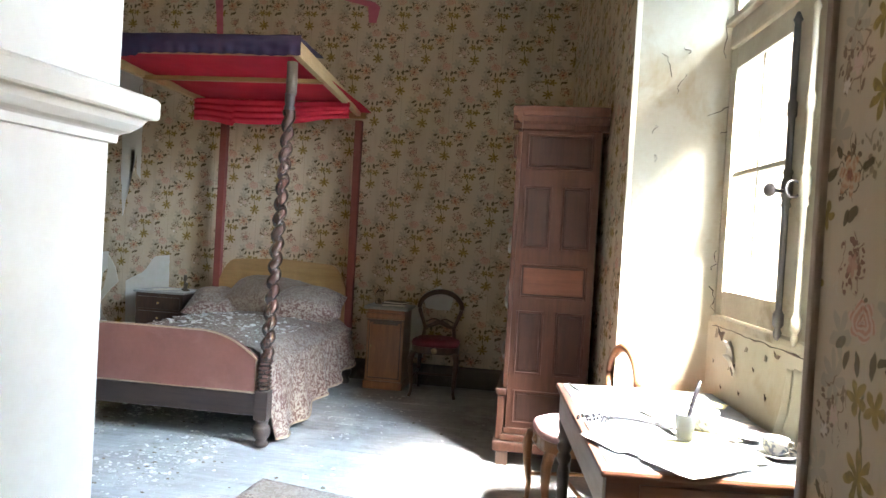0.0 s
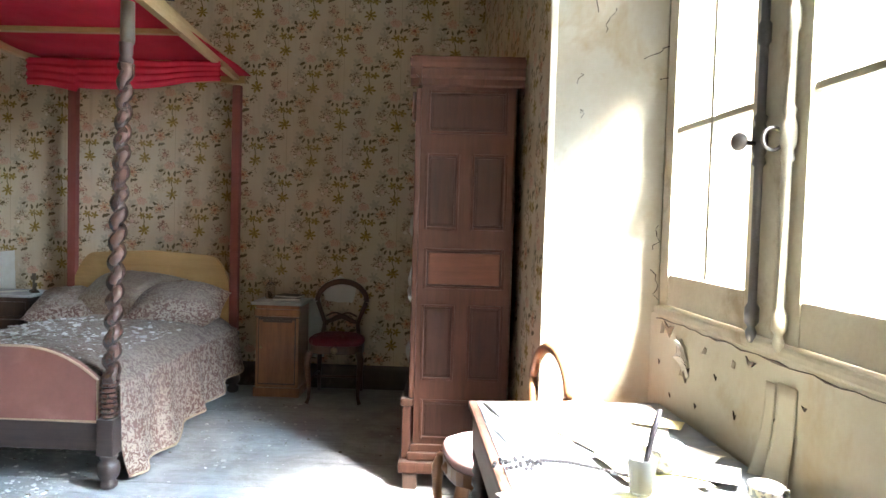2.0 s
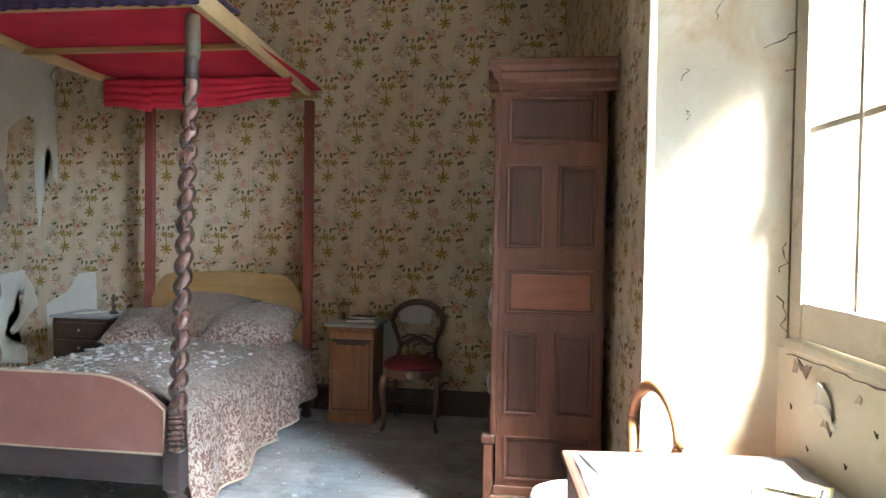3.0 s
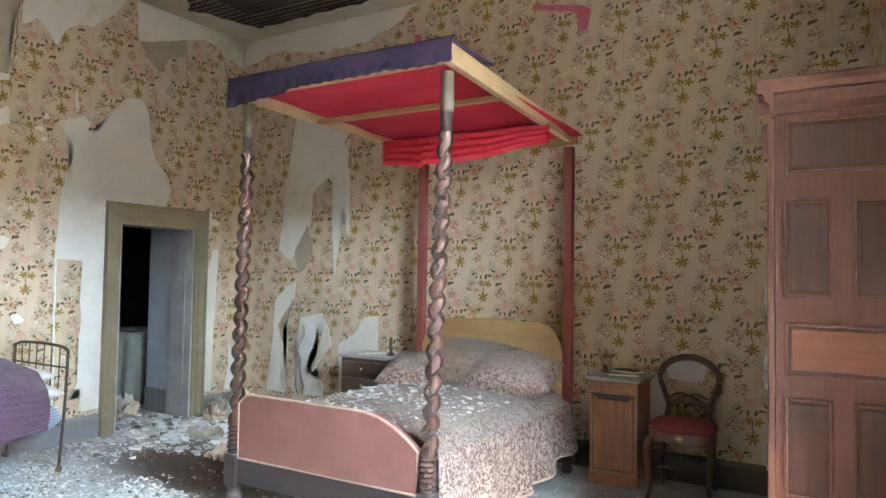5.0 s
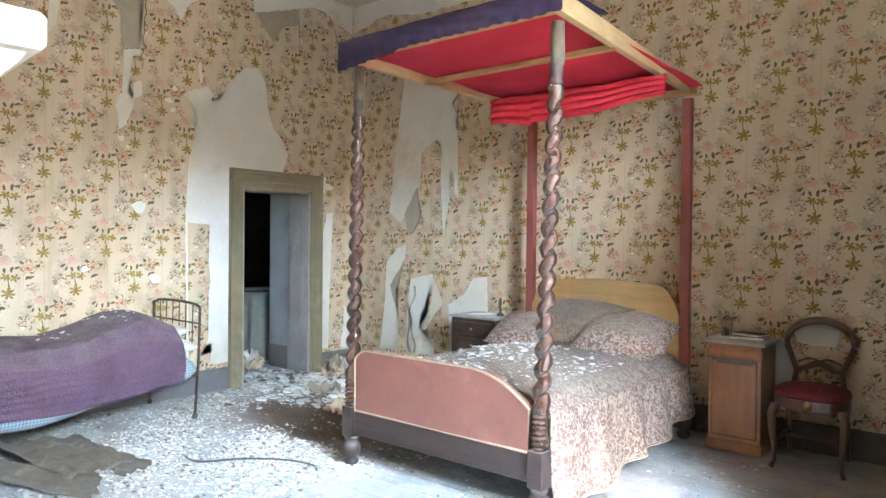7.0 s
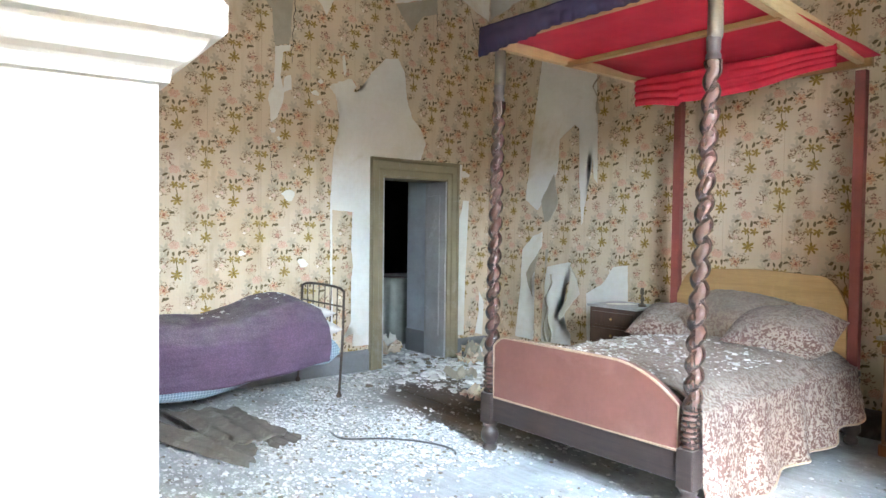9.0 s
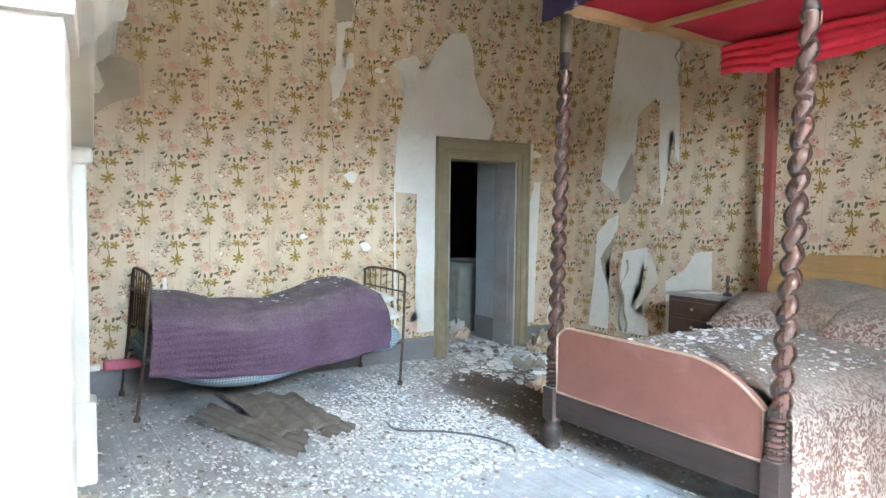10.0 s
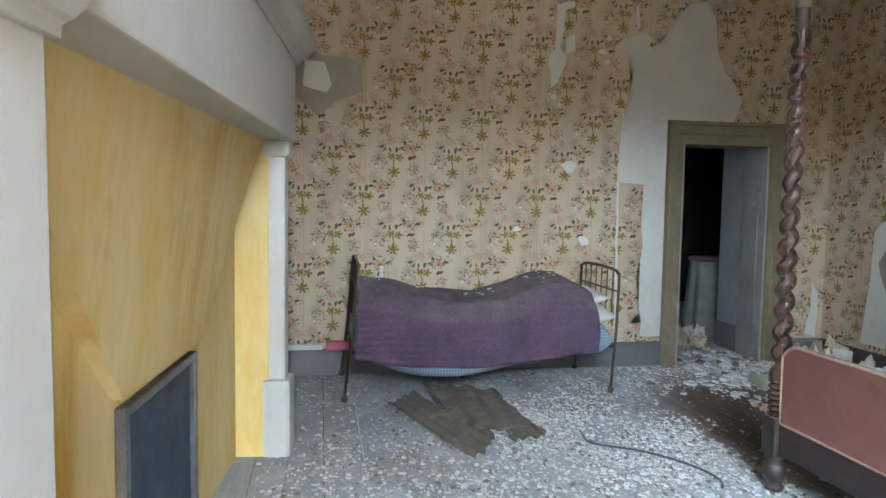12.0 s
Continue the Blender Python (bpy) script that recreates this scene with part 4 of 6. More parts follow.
SHELF = [(0, 0), (0.04, 0.0), (0.055, 0.03), (0.09, 0.05), (0.12, 0.085), (0.14, 0.09), (0.14, 0.13), (0, 0.13)]
part("mantel_shelf", moulding(bmesh.new(), SHELF, at(-0.15, 0.0, 2.12), at(LEN + 0.15, 0.0, 2.12), chy), M_CHIMNEY, chim, "moulded mantel shelf")
part("mantel_shelf_return", moulding(bmesh.new(), SHELF, at(LEN + 0.01, 0.0, 2.119), at(LEN + 0.01, -0.9, 2.119), chx), M_CHIMNEY, chim)
part("mantel_shelf_return", moulding(bmesh.new(), SHELF, at(-0.02, 0.0, 2.119), at(-0.02, -2.5, 2.119), -chx), M_CHIMNEY, chim)
# recess: back wall, splayed hood narrowing to the fire plate
IN0, IN1, INZ, BACK = 1.17, 1.94, 0.77, -0.26
part("recess_back", chbox(0.255, REC + 0.005, -0.45, BACK, -0.05, 1.70, 0.0), M_YELLOW, chim, "yellow distempered recess")
part("recess_side", chbox(REC - 0.008, REC + 0.002, BACK - 0.01, -0.085, 0.0, 1.688, 0.002), M_YELLOW, chim, "yellow distempered side of the recess")
bm = bmesh.new()
hv = [bm.verts.new(at(*p)) for p in ((0.262, -0.14, 1.692), (REC - 0.002, -0.115, 1.692), (IN1 + 0.02, BACK + 0.035, INZ + 0.03), (IN0 - 0.02, BACK + 0.035, INZ + 0.03), (0.262, BACK - 0.03, 1.692), (REC - 0.002, BACK - 0.03, 1.692), (IN1 + 0.02, BACK - 0.03, INZ + 0.03), (IN0 - 0.02, BACK - 0.03, INZ + 0.03))]
for q in ((0, 1, 2, 3), (4, 5, 6, 7), (0, 1, 5, 4), (1, 2, 6, 5), (2, 3, 7, 6), (3, 0, 4, 7)):
    bm.faces.new([hv[i] for i in q])
part("hood", bm, M_YELLOW, chim, "sloping plaster hood stained yellow")
fp = part("fire_plate", chbox(IN0 + 0.03, IN1 - 0.03, BACK, BACK + 0.012, 0.0, INZ - 0.03, 0.004), M_STOVE, chim, "blue-black iron plate with rust")
part("fire_frame", chbox(IN0 - 0.005, IN0 + 0.035, BACK, BACK + 0.035, 0.0, INZ, 0.008), M_STEEL, chim)
part("fire_frame", chbox(IN1 - 0.035, IN1 + 0.005, BACK, BACK + 0.035, 0.0, INZ, 0.008), M_STEEL, chim)
part("fire_frame", chbox(IN0 + 0.036, IN1 - 0.036, BACK, BACK + 0.034, INZ - 0.035, INZ - 0.001, 0.008), M_STEEL, chim)


# ---- window ----
before = set(scene.collection.objects)


def window():
    w = empty("window_1", "old cream-painted casement window with iron bolts, closed", "window")
    tagged(w, kind="structure")
    X0, X1 = WIN_X + 0.01, WIN_X + 0.07
    part("frame", box((X0 + 0.02, WIN_Y1 - 0.045, SILL), (X1 + 0.05, WIN_Y1, HEAD), 0.008), M_WINDOW, w)
    part("frame", box((X0 + 0.02, WIN_Y0, SILL), (X1 + 0.05, WIN_Y0 + 0.045, HEAD), 0.008), M_WINDOW, w)
    part("window_sill", box((X0 - 0.02, WIN_Y0 + 0.046, SILL), (X1 + 0.10, WIN_Y1 - 0.046, SILL + 0.035), 0.01), M_WINDOW, w)
    part("transom", box((X0 - 0.01, WIN_Y0 + 0.046, 2.425), (X1 + 0.05, WIN_Y1 - 0.046, 2.53), 0.015), M_WINDOW, w)
    part("transom_cap", box((X0 - 0.04, WIN_Y0 + 0.046, 2.531), (X1 + 0.04, WIN_Y1 - 0.046, 2.565), 0.012), M_WINDOW, w)
    part("frame_head", box((X0 + 0.02, WIN_Y0 + 0.046, HEAD - 0.08), (X1 + 0.05, WIN_Y1 - 0.046, HEAD), 0.008), M_WINDOW, w)
    mid = 2.635
    for a, b in ((mid + 0.0004, WIN_Y1 - 0.0455), (WIN_Y0 + 0.0455, mid - 0.0004)):
        leaf = part("casement", box((X0, a, SILL + 0.04), (X1 - 0.015, a + (0.165 if a > mid else 0.085), 2.42), 0.006), M_WINDOW, w)
        part("stile", box((X0, b - (0.085 if a > mid else 0.125), SILL + 0.04), (X1 - 0.015, b, 2.42), 0.006), M_WINDOW, leaf)
        i0, i1 = a + (0.165 if a > mid else 0.085), b - (0.085 if a > mid else 0.125)
        part("bottom_rail", box((X0 + 0.002, i0, SILL + 0.042), (X1 - 0.017, i1, 1.262), 0.006), M_WINDOW, leaf)
        part("top_rail", box((X0 + 0.002, i0, 2.315), (X1 - 0.017, i1, 2.418), 0.006), M_WINDOW, leaf)
        c = (i0 + i1) / 2
        part("muntin", box((X0 + 0.012, c - 0.011, 1.263), (X1 - 0.02, c + 0.011, 2.314), 0.004), M_WINDOW, leaf)
        for y0, y1 in ((i0, c - 0.011), (c + 0.011, i1)):
            part("muntin", box((X0 + 0.012, y0, 1.80), (X1 - 0.02, y1, 1.822), 0.004), M_WINDOW, leaf)
            for z0, z1 in ((1.258, 1.805), (1.817, 2.32)):
                p = part("pane", box((X0 + 0.024, y0 - 0.003, z0), (X0 + 0.027, y1 + 0.003, z1)), M_GLASS, leaf)
                p.visible_shadow = False
    for y0, y1 in ((WIN_Y0 + 0.05, mid - 0.03), (mid + 0.03, WIN_Y1 - 0.05)):
        p = part("pane", box((X0 + 0.034, y0, 2.568), (X0 + 0.037, y1, HEAD - 0.085)), M_GLASS, w)
        p.visible_shadow = False
    part("mullion", box((X0 + 0.02, mid - 0.028, 2.567), (X1 + 0.03, mid + 0.028, HEAD - 0.082), 0.006), M_WINDOW, w)
    # two long turned bolts with a knob and a ring
    for y, mat, knob in ((mid + 0.072, M_IRON_DARK, True), (mid - 0.073, M_IRON_CREAM, False)):
        prof = [(0.006, 0.0), (0.012, 0.01), (0.016, 0.03), (0.010, 0.045), (0.020, 0.06), (0.020, 0.10), (0.012, 0.115), (0.012, 0.50), (0.019, 0.51), (0.014, 0.53), (0.021, 0.55), (0.021, 0.60), (0.014, 0.62), (0.019, 0.64), (0.012, 0.65), (0.012, 0.84), (0.018, 0.85), (0.018, 0.90), (0.012, 0.91), (0.012, 1.20), (0.018, 1.21), (0.006, 1.24)]
        rod = part("bolt_rod", add_lathe(bmesh.new(), prof, 14, (X0 - 0.022, y, SILL + 0.02)), mat, w, "", True)
        if knob:
            part("knob", add_lathe(bmesh.new(), [(0.008, 0), (0.007, 0.05), (0.012, 0.055), (0.024, 0.07), (0.026, 0.078), (0.018, 0.088), (0.004, 0.09)], 16, m=pose(X0 - 0.03, y, SILL + 0.585, 0, -90, 25)), M_IRON_DARK, rod, "", True)
        else:
            pts = [(X0 - 0.05 - 0.028 * math.cos(a), y + 0.025, SILL + 0.585 + 0.03 * math.sin(a)) for a in [i * math.pi / 8 for i in range(16)]]
            part("ring", add_tube(bmesh.new(), pts, 0.005, 8, True), M_IRON_DARK, rod, "", True)


window()

# torn place and peeling paper on the panel below the window
ON_EAST = Matrix(((0, 0, -1, WIN_X), (-1, 0, 0, 0), (0, 1, 0, 0), (0, 0, 0, 1)))
for k, (y, z, s) in enumerate(((3.40, 1.05, 0.020), (3.22, 1.00, 0.045), (3.20, 0.93, 0.022), (3.02, 1.03, 0.014), (2.82, 1.03, 0.012))):
    bm = add_prism(bmesh.new(), rough_outline([(-y - s, z - s), (-y + s * 0.8, z - s * 0.7), (-y + s, z + s * 0.5), (-y - s * 0.4, z + s)], 0.012, 0.02, k), 0.003, ON_EAST)
    structure("paint_flake", bm, M_BACKING if k != 1 else M_PLASTER, "flaked hole in the painted panel", "plaster")


def hanging_strip(y, z0, z1, w, bow):
    def f(u, v):
        return Vector((WIN_X - 0.006 - bow * v * v * (0.4 + u), y + (u - 0.5) * w * (1 - 0.4 * v), z0 + (z1 - z0) * v))
    ob = part("paper_curl", add_sheet(bmesh.new(), 6, 14, f, 0.002), M_REVEAL, None, "", True)
    tagged(ob, "long strip of lining paper peeling from the panel", "wallpaper", "peeling strips of wallpaper")


pts = [(WIN_X - 0.002, 1.95 + 0.052 * i, SILL - 0.012 + 0.012 * noise.noise(Vector((i * 0.6, 3, 1)))) for i in range(30)]
structure("panel_crack", add_tube(bmesh.new(), pts, [0.0015 + 0.006 * max(0.0, noise.noise(Vector((i * 0.45, 8, 1)))) for i in range(30)], 5), M_RUST, "dark crack below the window sill", "crack")
for k, (y, z, sx, sz, mat) in enumerate(((3.33, 1.055, 0.050, 0.030, M_RUST), (3.17, 0.93, 0.030, 0.040, M_RUST), (2.72, 1.06, 0.030, 0.014, M_RUST), (2.94, 0.97, 0.008, 0.008, M_RUST), (3.08, 0.84, 0.007, 0.009, M_RUST), (2.80, 0.88, 0.008, 0.010, M_RUST), (2.60, 0.93, 0.009, 0.008, M_RUST), (3.30, 0.82, 0.006, 0.007, M_RUST), (2.45, 1.0, 0.012, 0.008, M_RUST), (3.42, 0.92, 0.006, 0.010, M_RUST))):
    bm = add_prism(bmesh.new(), rough_outline([(-y - sx, z + sz), (-y - sx * 0.2, z + sz * 0.2), (-y + sx, z + sz * 0.5), (-y + sx * 0.3, z - sz), (-y - sx * 0.5, z - sz * 0.3)], 0.01, 0.012, k + 3), 0.0035, ON_EAST)
    structure("paint_flake", bm, mat, "dark flaked hole in the painted panel", "plaster")


def paper_tuft(y, z, s, seed):
    def f(u, v):
        return Vector((WIN_X - 0.004 - 0.05 * u * u * (0.6 + 0.4 * math.sin(v * 4 + seed)), y + s * (v - 0.5) + 0.01 * math.sin(u * 5), z + s * 0.9 * (u - 0.5) + 0.012 * math.sin(v * 6 + seed)))
    ob = part("paper_curl", add_sheet(bmesh.new(), 8, 8, f, 0.0015), M_PLASTER, None, "", True)
    tagged(ob, "curled scrap of white paint hanging from the panel", "paint", "peeling scraps of paint")


paper_tuft(3.19, 1.0, 0.09, 1)
paper_tuft(3.16, 0.95, 0.06, 3)
hanging_strip(2.52, 1.04, 0.55, 0.09, 0.10)
hanging_strip(2.60, 1.03, 0.75, 0.05, 0.04)
turned_east(before)
# dark cracks and specks on the reveal
REV = (Vector((0.470, 3.808, 0)), Vector((WIN_X + 0.02, WIN_Y1 - 0.012, 0)))
rdir = (REV[1] - REV[0]).normalized()
rn = Vector((rdir.y, -rdir.x, 0)) * -1
rng = random.Random(5)
for k, (s, z, ln, ang) in enumerate(((0.20, 2.34, 0.14, 1.9), (0.24, 2.25, 0.10, 1.2), (0.42, 2.12, 0.12, 0.4), (0.12, 2.05, 0.05, 1.0), (0.48, 2.03, 0.08, 0.1), (0.30, 2.45, 0.05, 2.4), (0.15, 1.9, 0.04, 2.0), (0.49, 1.35, 0.10, 1.5), (0.50, 1.15, 0.12, 1.7), (0.47, 2.4, 0.2, 1.5))):
    p0 = REV[0] + rdir * s + Vector((0, 0, z)) - rn * 0.001
    pts = []
    for i in range(7):
        t = i / 6
        pts.append(p0 + rdir * (math.cos(ang) * ln * t + 0.015 * rng.uniform(-1, 1)) + Vector((0, 0, math.sin(ang) * ln * t)))
    structure("paint_crack", add_tube(bmesh.new(), pts, [0.0018 * (0.4 + rng.random()) for _ in pts], 5), M_RUST, "dark crack in the painted recess", "crack")


# ---- four-poster bed ----
def twist_post(x0, y0, x1, y1, z0, z1, r=0.049, off=0.60, pitch=0.102):
    """A corkscrew-turned shaft that leans from its foot (x0, y0) to its top (x1, y1)."""
    bm = bmesh.new()
    nz, seg = int((z1 - z0) / 0.0075), 18
    rings = []
    for j in range(nz + 1):
        z = z0 + (z1 - z0) * j / nz
        t = j / nz
        cx, cy = x0 + (x1 - x0) * t, y0 + (y1 - y0) * t
        k = min(1, j / 8, (nz - j) / 8)
        a0 = 2 * math.pi * z / pitch
        ring = []
        for i in range(seg):
            a = 2 * math.pi * i / seg
            lobe = abs(math.cos((a - a0) / 2)) ** 0.8
            rr = r * (1 - 0.12 * t) * (1 - off * k * (1 - lobe))
            ring.append(bm.verts.new((cx + rr * math.cos(a), cy + rr * math.sin(a), z)))
        rings.append(ring)
    for a, b in zip(rings, rings[1:]):
        for i in range(seg):
            bm.faces.new((a[i], a[(i + 1) % seg], b[(i + 1) % seg], b[i]))
    bm.faces.new(rings[0][::-1])
    bm.faces.new(rings[-1])
    return bm


BX0, BX1, BY0, BY1 = -3.11, -1.72, 4.20, 6.21


def bed():
    b = empty("four_poster_bed", "carved walnut four-poster bed with an upholstered footboard and red canopy", "bed", Matrix.Translation((-2.42, 5.2, 0)))
    inv = Matrix.Translation((2.42, -5.2, 0))

    def bp(name, bm, mat, label="", smooth=False):
        for v in bm.verts:
            v.co = inv @ v.co
        return part(name, bm, mat, b, label, smooth)

    for x, xt in ((BX0, BX0 + 0.045), (BX1, BX1 + 0.085)):
        foot = [(0.032, 0.0), (0.046, 0.012), (0.046, 0.03), (0.034, 0.045), (0.050, 0.065), (0.058, 0.10), (0.052, 0.135), (0.036, 0.150), (0.046, 0.165), (0.046, 0.18)]
        bp("foot", add_lathe(bmesh.new(), foot, 22, (x, BY0, 0)), M_RAIL, "", True)
        bp("post_block", box((x - 0.045, BY0 - 0.045, 0.18), (x + 0.045, BY0 + 0.045, 0.37), 0.006), M_RAIL)
        for i in range(7):
            z = 0.37 + i * 0.027
            bp("turned_ring", add_lathe(bmesh.new(), [(0.034, z), (0.046, z + 0.008), (0.046, z + 0.018), (0.034, z + 0.027)], 22, (x, BY0, 0)), M_POST, "", True)
        xs, xe = x + (xt - x) * 0.09, x + (xt - x) * 0.86
        bp("twisted_shaft", twist_post(xs, BY0, xe, BY0, 0.557, 2.19), M_POST, "polished barley-twist shaft", True)
        neck = [(0.026, 0.0), (0.036, 0.01), (0.034, 0.03), (0.028, 0.04), (0.033, 0.055), (0.033, 0.10), (0.036, 0.11), (0.036, 0.16), (0.034, 0.20), (0.036, 0.46)]
        bp("post_top", add_lathe(bmesh.new(), neck[:7], 18, (xe, BY0, 2.188)), M_RAIL, "", True)
        bp("post_head", add_lathe(bmesh.new(), [(0.034, 0), (0.036, 0.02), (0.034, 0.21)], 18, (xe + 0.006, BY0, 2.292)), M_POST_GREY, "plain grey worn top", True)
    for x in (BX0 + 0.03, BX1 - 0.03):
        bp("red_post", box((x - 0.033, BY1 - 0.03, 0.50), (x + 0.033, BY1 + 0.03, 2.47), 0.005), M_REDPOST, "square post painted dull red")
        st = [(0.034, 0.0), (0.046, 0.015), (0.046, 0.04), (0.032, 0.06), (0.055, 0.09), (0.055, 0.13), (0.036, 0.16)]
        bp("foot", add_lathe(bmesh.new(), st, 20, (x, BY1, 0)), M_RAIL, "", True)
        bp("post_block", box((x - 0.045, BY1 - 0.04, 0.16), (x + 0.045, BY1 + 0.04, 0.36), 0.006), M_RAIL)
        for z in (0.36, 0.407, 0.454):
            bp("turned_ring", add_lathe(bmesh.new(), [(0.03, z), (0.045, z + 0.01), (0.045, z + 0.036), (0.03, z + 0.046)], 18, (x, BY1, 0)), M_RAIL, "", True)
    bp("foot_rail", box((BX0 + 0.045, BY0 - 0.022, 0.20), (BX1 - 0.045, BY0 + 0.022, 0.345), 0.006), M_RAIL)
    for x in (BX0, BX1):
        bp("side_rail", box((x - 0.02, BY0 + 0.046, 0.20), (x + 0.02, BY1 - 0.04, 0.34), 0.006), M_RAIL)
    # footboard: flat middle, quarter-round shoulders
    def shoulder(t):
        a = abs(t * 2 - 1)
        return 0.735 - 0.165 * max(0.0, (a - 0.35) / 0.65) ** 2.2 if t > 0.5 else 0.735 - 0.06 * max(0.0, (a - 0.85) / 0.15) ** 2
    xa, xb = BX0 + 0.05, BX1 - 0.048
    top = [(xa + (xb - xa) * i / 40, shoulder(i / 40)) for i in range(41)]
    m = Matrix(((1, 0, 0, 0), (0, 0, -1, BY0 + 0.02), (0, 1, 0, 0), (0, 0, 0, 1)))
    bp("footboard", add_prism(bmesh.new(), [(xa, 0.35), *top, (xb, 0.35)][::1], 0.042, m), M_FOOTCLOTH, "terracotta cloth upholstered footboard")
    bp("piping", add_tube(bmesh.new(), [(xa + 0.004, BY0 - 0.022, 0.352), *[(x, BY0 - 0.022, z) for x, z in top], (xb - 0.004, BY0 - 0.022, 0.352)], 0.007, 6, True), M_PIPING, "frayed gold braid")
    # pine headboard
    def hb(t):
        a = abs(2 * t - 1)
        return 1.135 - 0.035 * a - (0.20 * max(0, (a - 0.72) / 0.28) ** 2.4)
    xa, xb = BX0 + 0.065, BX1 - 0.065
    top = [(xa + (xb - xa) * i / 36, hb(i / 36)) for i in range(37)]
    m = Matrix(((1, 0, 0, 0), (0, 0, -1, BY1 - 0.005), (0, 1, 0, 0), (0, 0, 0, 1)))
    bp("headboard", add_prism(bmesh.new(), [(xa, 0.30), *top, (xb, 0.30)], 0.028, m), M_PINE_X, "plain pine board headboard")
    bp("mattress", box((BX0 + 0.03, BY0 + 0.04, 0.34), (BX1 - 0.03, BY1 - 0.05, 0.52), 0.06), M_TICKING, "", True)
    # canopy frame and its cloth
    CX0, CX1, CZ = -3.11, -1.57, 2.52
    for x in (CX0 + 0.02, CX1 - 0.02):
        top_shift = 0.17 if x > -2 else -0.02
        bm = bmesh.new()
        lo = [(-0.022, 0, 0.0), (0.022, 0, 0.0), (0.022, 0, 0.10), (-0.022, 0, 0.10)]
        va = [bm.verts.new((x + a, BY0 - 0.09, CZ + c)) for a, _, c in lo]
        vb = [bm.verts.new((x + a - top_shift, BY1 + 0.03, CZ - 0.01 + c * 0.9)) for a, _, c in lo]
        for i in range(4):
            bm.faces.new((va[i], va[(i + 1) % 4], vb[(i + 1) % 4], vb[i]))
        bm.faces.new(va)
        bm.faces.new(vb)
        bp("canopy_rail", bm, M_PINE, "new pine canopy rail")
    bp("canopy_crosspiece", box((CX0 + 0.044, BY0 - 0.085, CZ + 0.005), (CX1 - 0.044, BY0 - 0.045, CZ + 0.095), 0.004), M_PINE_X)
    bp("canopy_crosspiece", box((CX0 + 0.03, BY0 + 0.62, CZ - 0.012), (CX1 - 0.08, BY0 + 0.665, CZ + 0.018), 0.003), M_PINE_X)
    bp("canopy_crosspiece", box((CX0 + 0.01, BY0 + 1.42, CZ - 0.022), (CX1 - 0.11, BY0 + 1.465, CZ + 0.008), 0.003), M_PINE_X)
    bp("canopy_crosspiece", box((CX0 + 0.02, BY1 - 0.02, CZ - 0.03), (CX1 - 0.12, BY1 + 0.02, CZ + 0.06), 0.003), M_PINE_X)

    def roof(u, v):
        x = CX0 + 0.03 + (CX1 - CX0 - 0.10) * u
        y = BY0 - 0.04 + (BY1 - BY0 + 0.03) * v
        s = 0.035 + 0.012 * math.sin(v * 9.3) * math.sin(u * math.pi) + 0.012 * noise.noise(Vector((x * 3, y * 3, 0)))
        return Vector((x, y, CZ + s + 0.03 * (1 - math.sin(math.pi * u)) - 0.03 * v))
    bp("canopy_cloth", add_sheet(bmesh.new(), 40, 50, roof, 0.004), M_RED, "bright red cotton canopy lining", True)

    def skirt(u, v):
        x = CX0 - 0.03 + (CX1 - CX0 + 0.05) * u
        z = CZ + 0.125 - 0.125 * v
        pl = 0.010 * math.sin(u * 120) * v * v + 0.012 * noise.noise(Vector((u * 14, v * 3, 1)))
        sag = 0.010 * noise.noise(Vector((u * 5, 3, 1))) - (0.06 * (1 - u) ** 3 if u < 0.3 else 0) * v
        return Vector((x, BY0 - 0.105 - pl - 0.006 * math.sin(v * 3), z + sag))
    bp("front_valance", add_sheet(bmesh.new(), 110, 10, skirt, 0.005), M_NAVY, "navy and purple checked cloth over the front rail", True)

    def overtop(u, v):
        x = CX0 - 0.03 + (CX1 - CX0 + 0.03) * u
        return Vector((x, BY0 - 0.105 + 0.5 * v, CZ + 0.125 - 0.012 * v + 0.010 * noise.noise(Vector((u * 9, v * 5, 2)))))
    bp("canopy_top_cloth", add_sheet(bmesh.new(), 30, 10, overtop, 0.004), M_NAVY, "", True)

    def back_val(u, v):
        x = -3.07 + 1.40 * u
        z = CZ + 0.0 - 0.19 * v - 0.05 * math.sin(u * math.pi) ** 2 * v * (1 if u > 0.25 else 2.2) + 0.06 * u * v
        return Vector((x, BY0 + 1.40 - 0.014 * math.sin(u * 16) - 0.008 * math.sin(v * 24) - 0.015 * noise.noise(Vector((u * 8, v * 2, 4))), z))
    bp("rear_valance", add_sheet(bmesh.new(), 80, 24, back_val, 0.005), M_RED, "red tucked cotton valance", True)


bed()


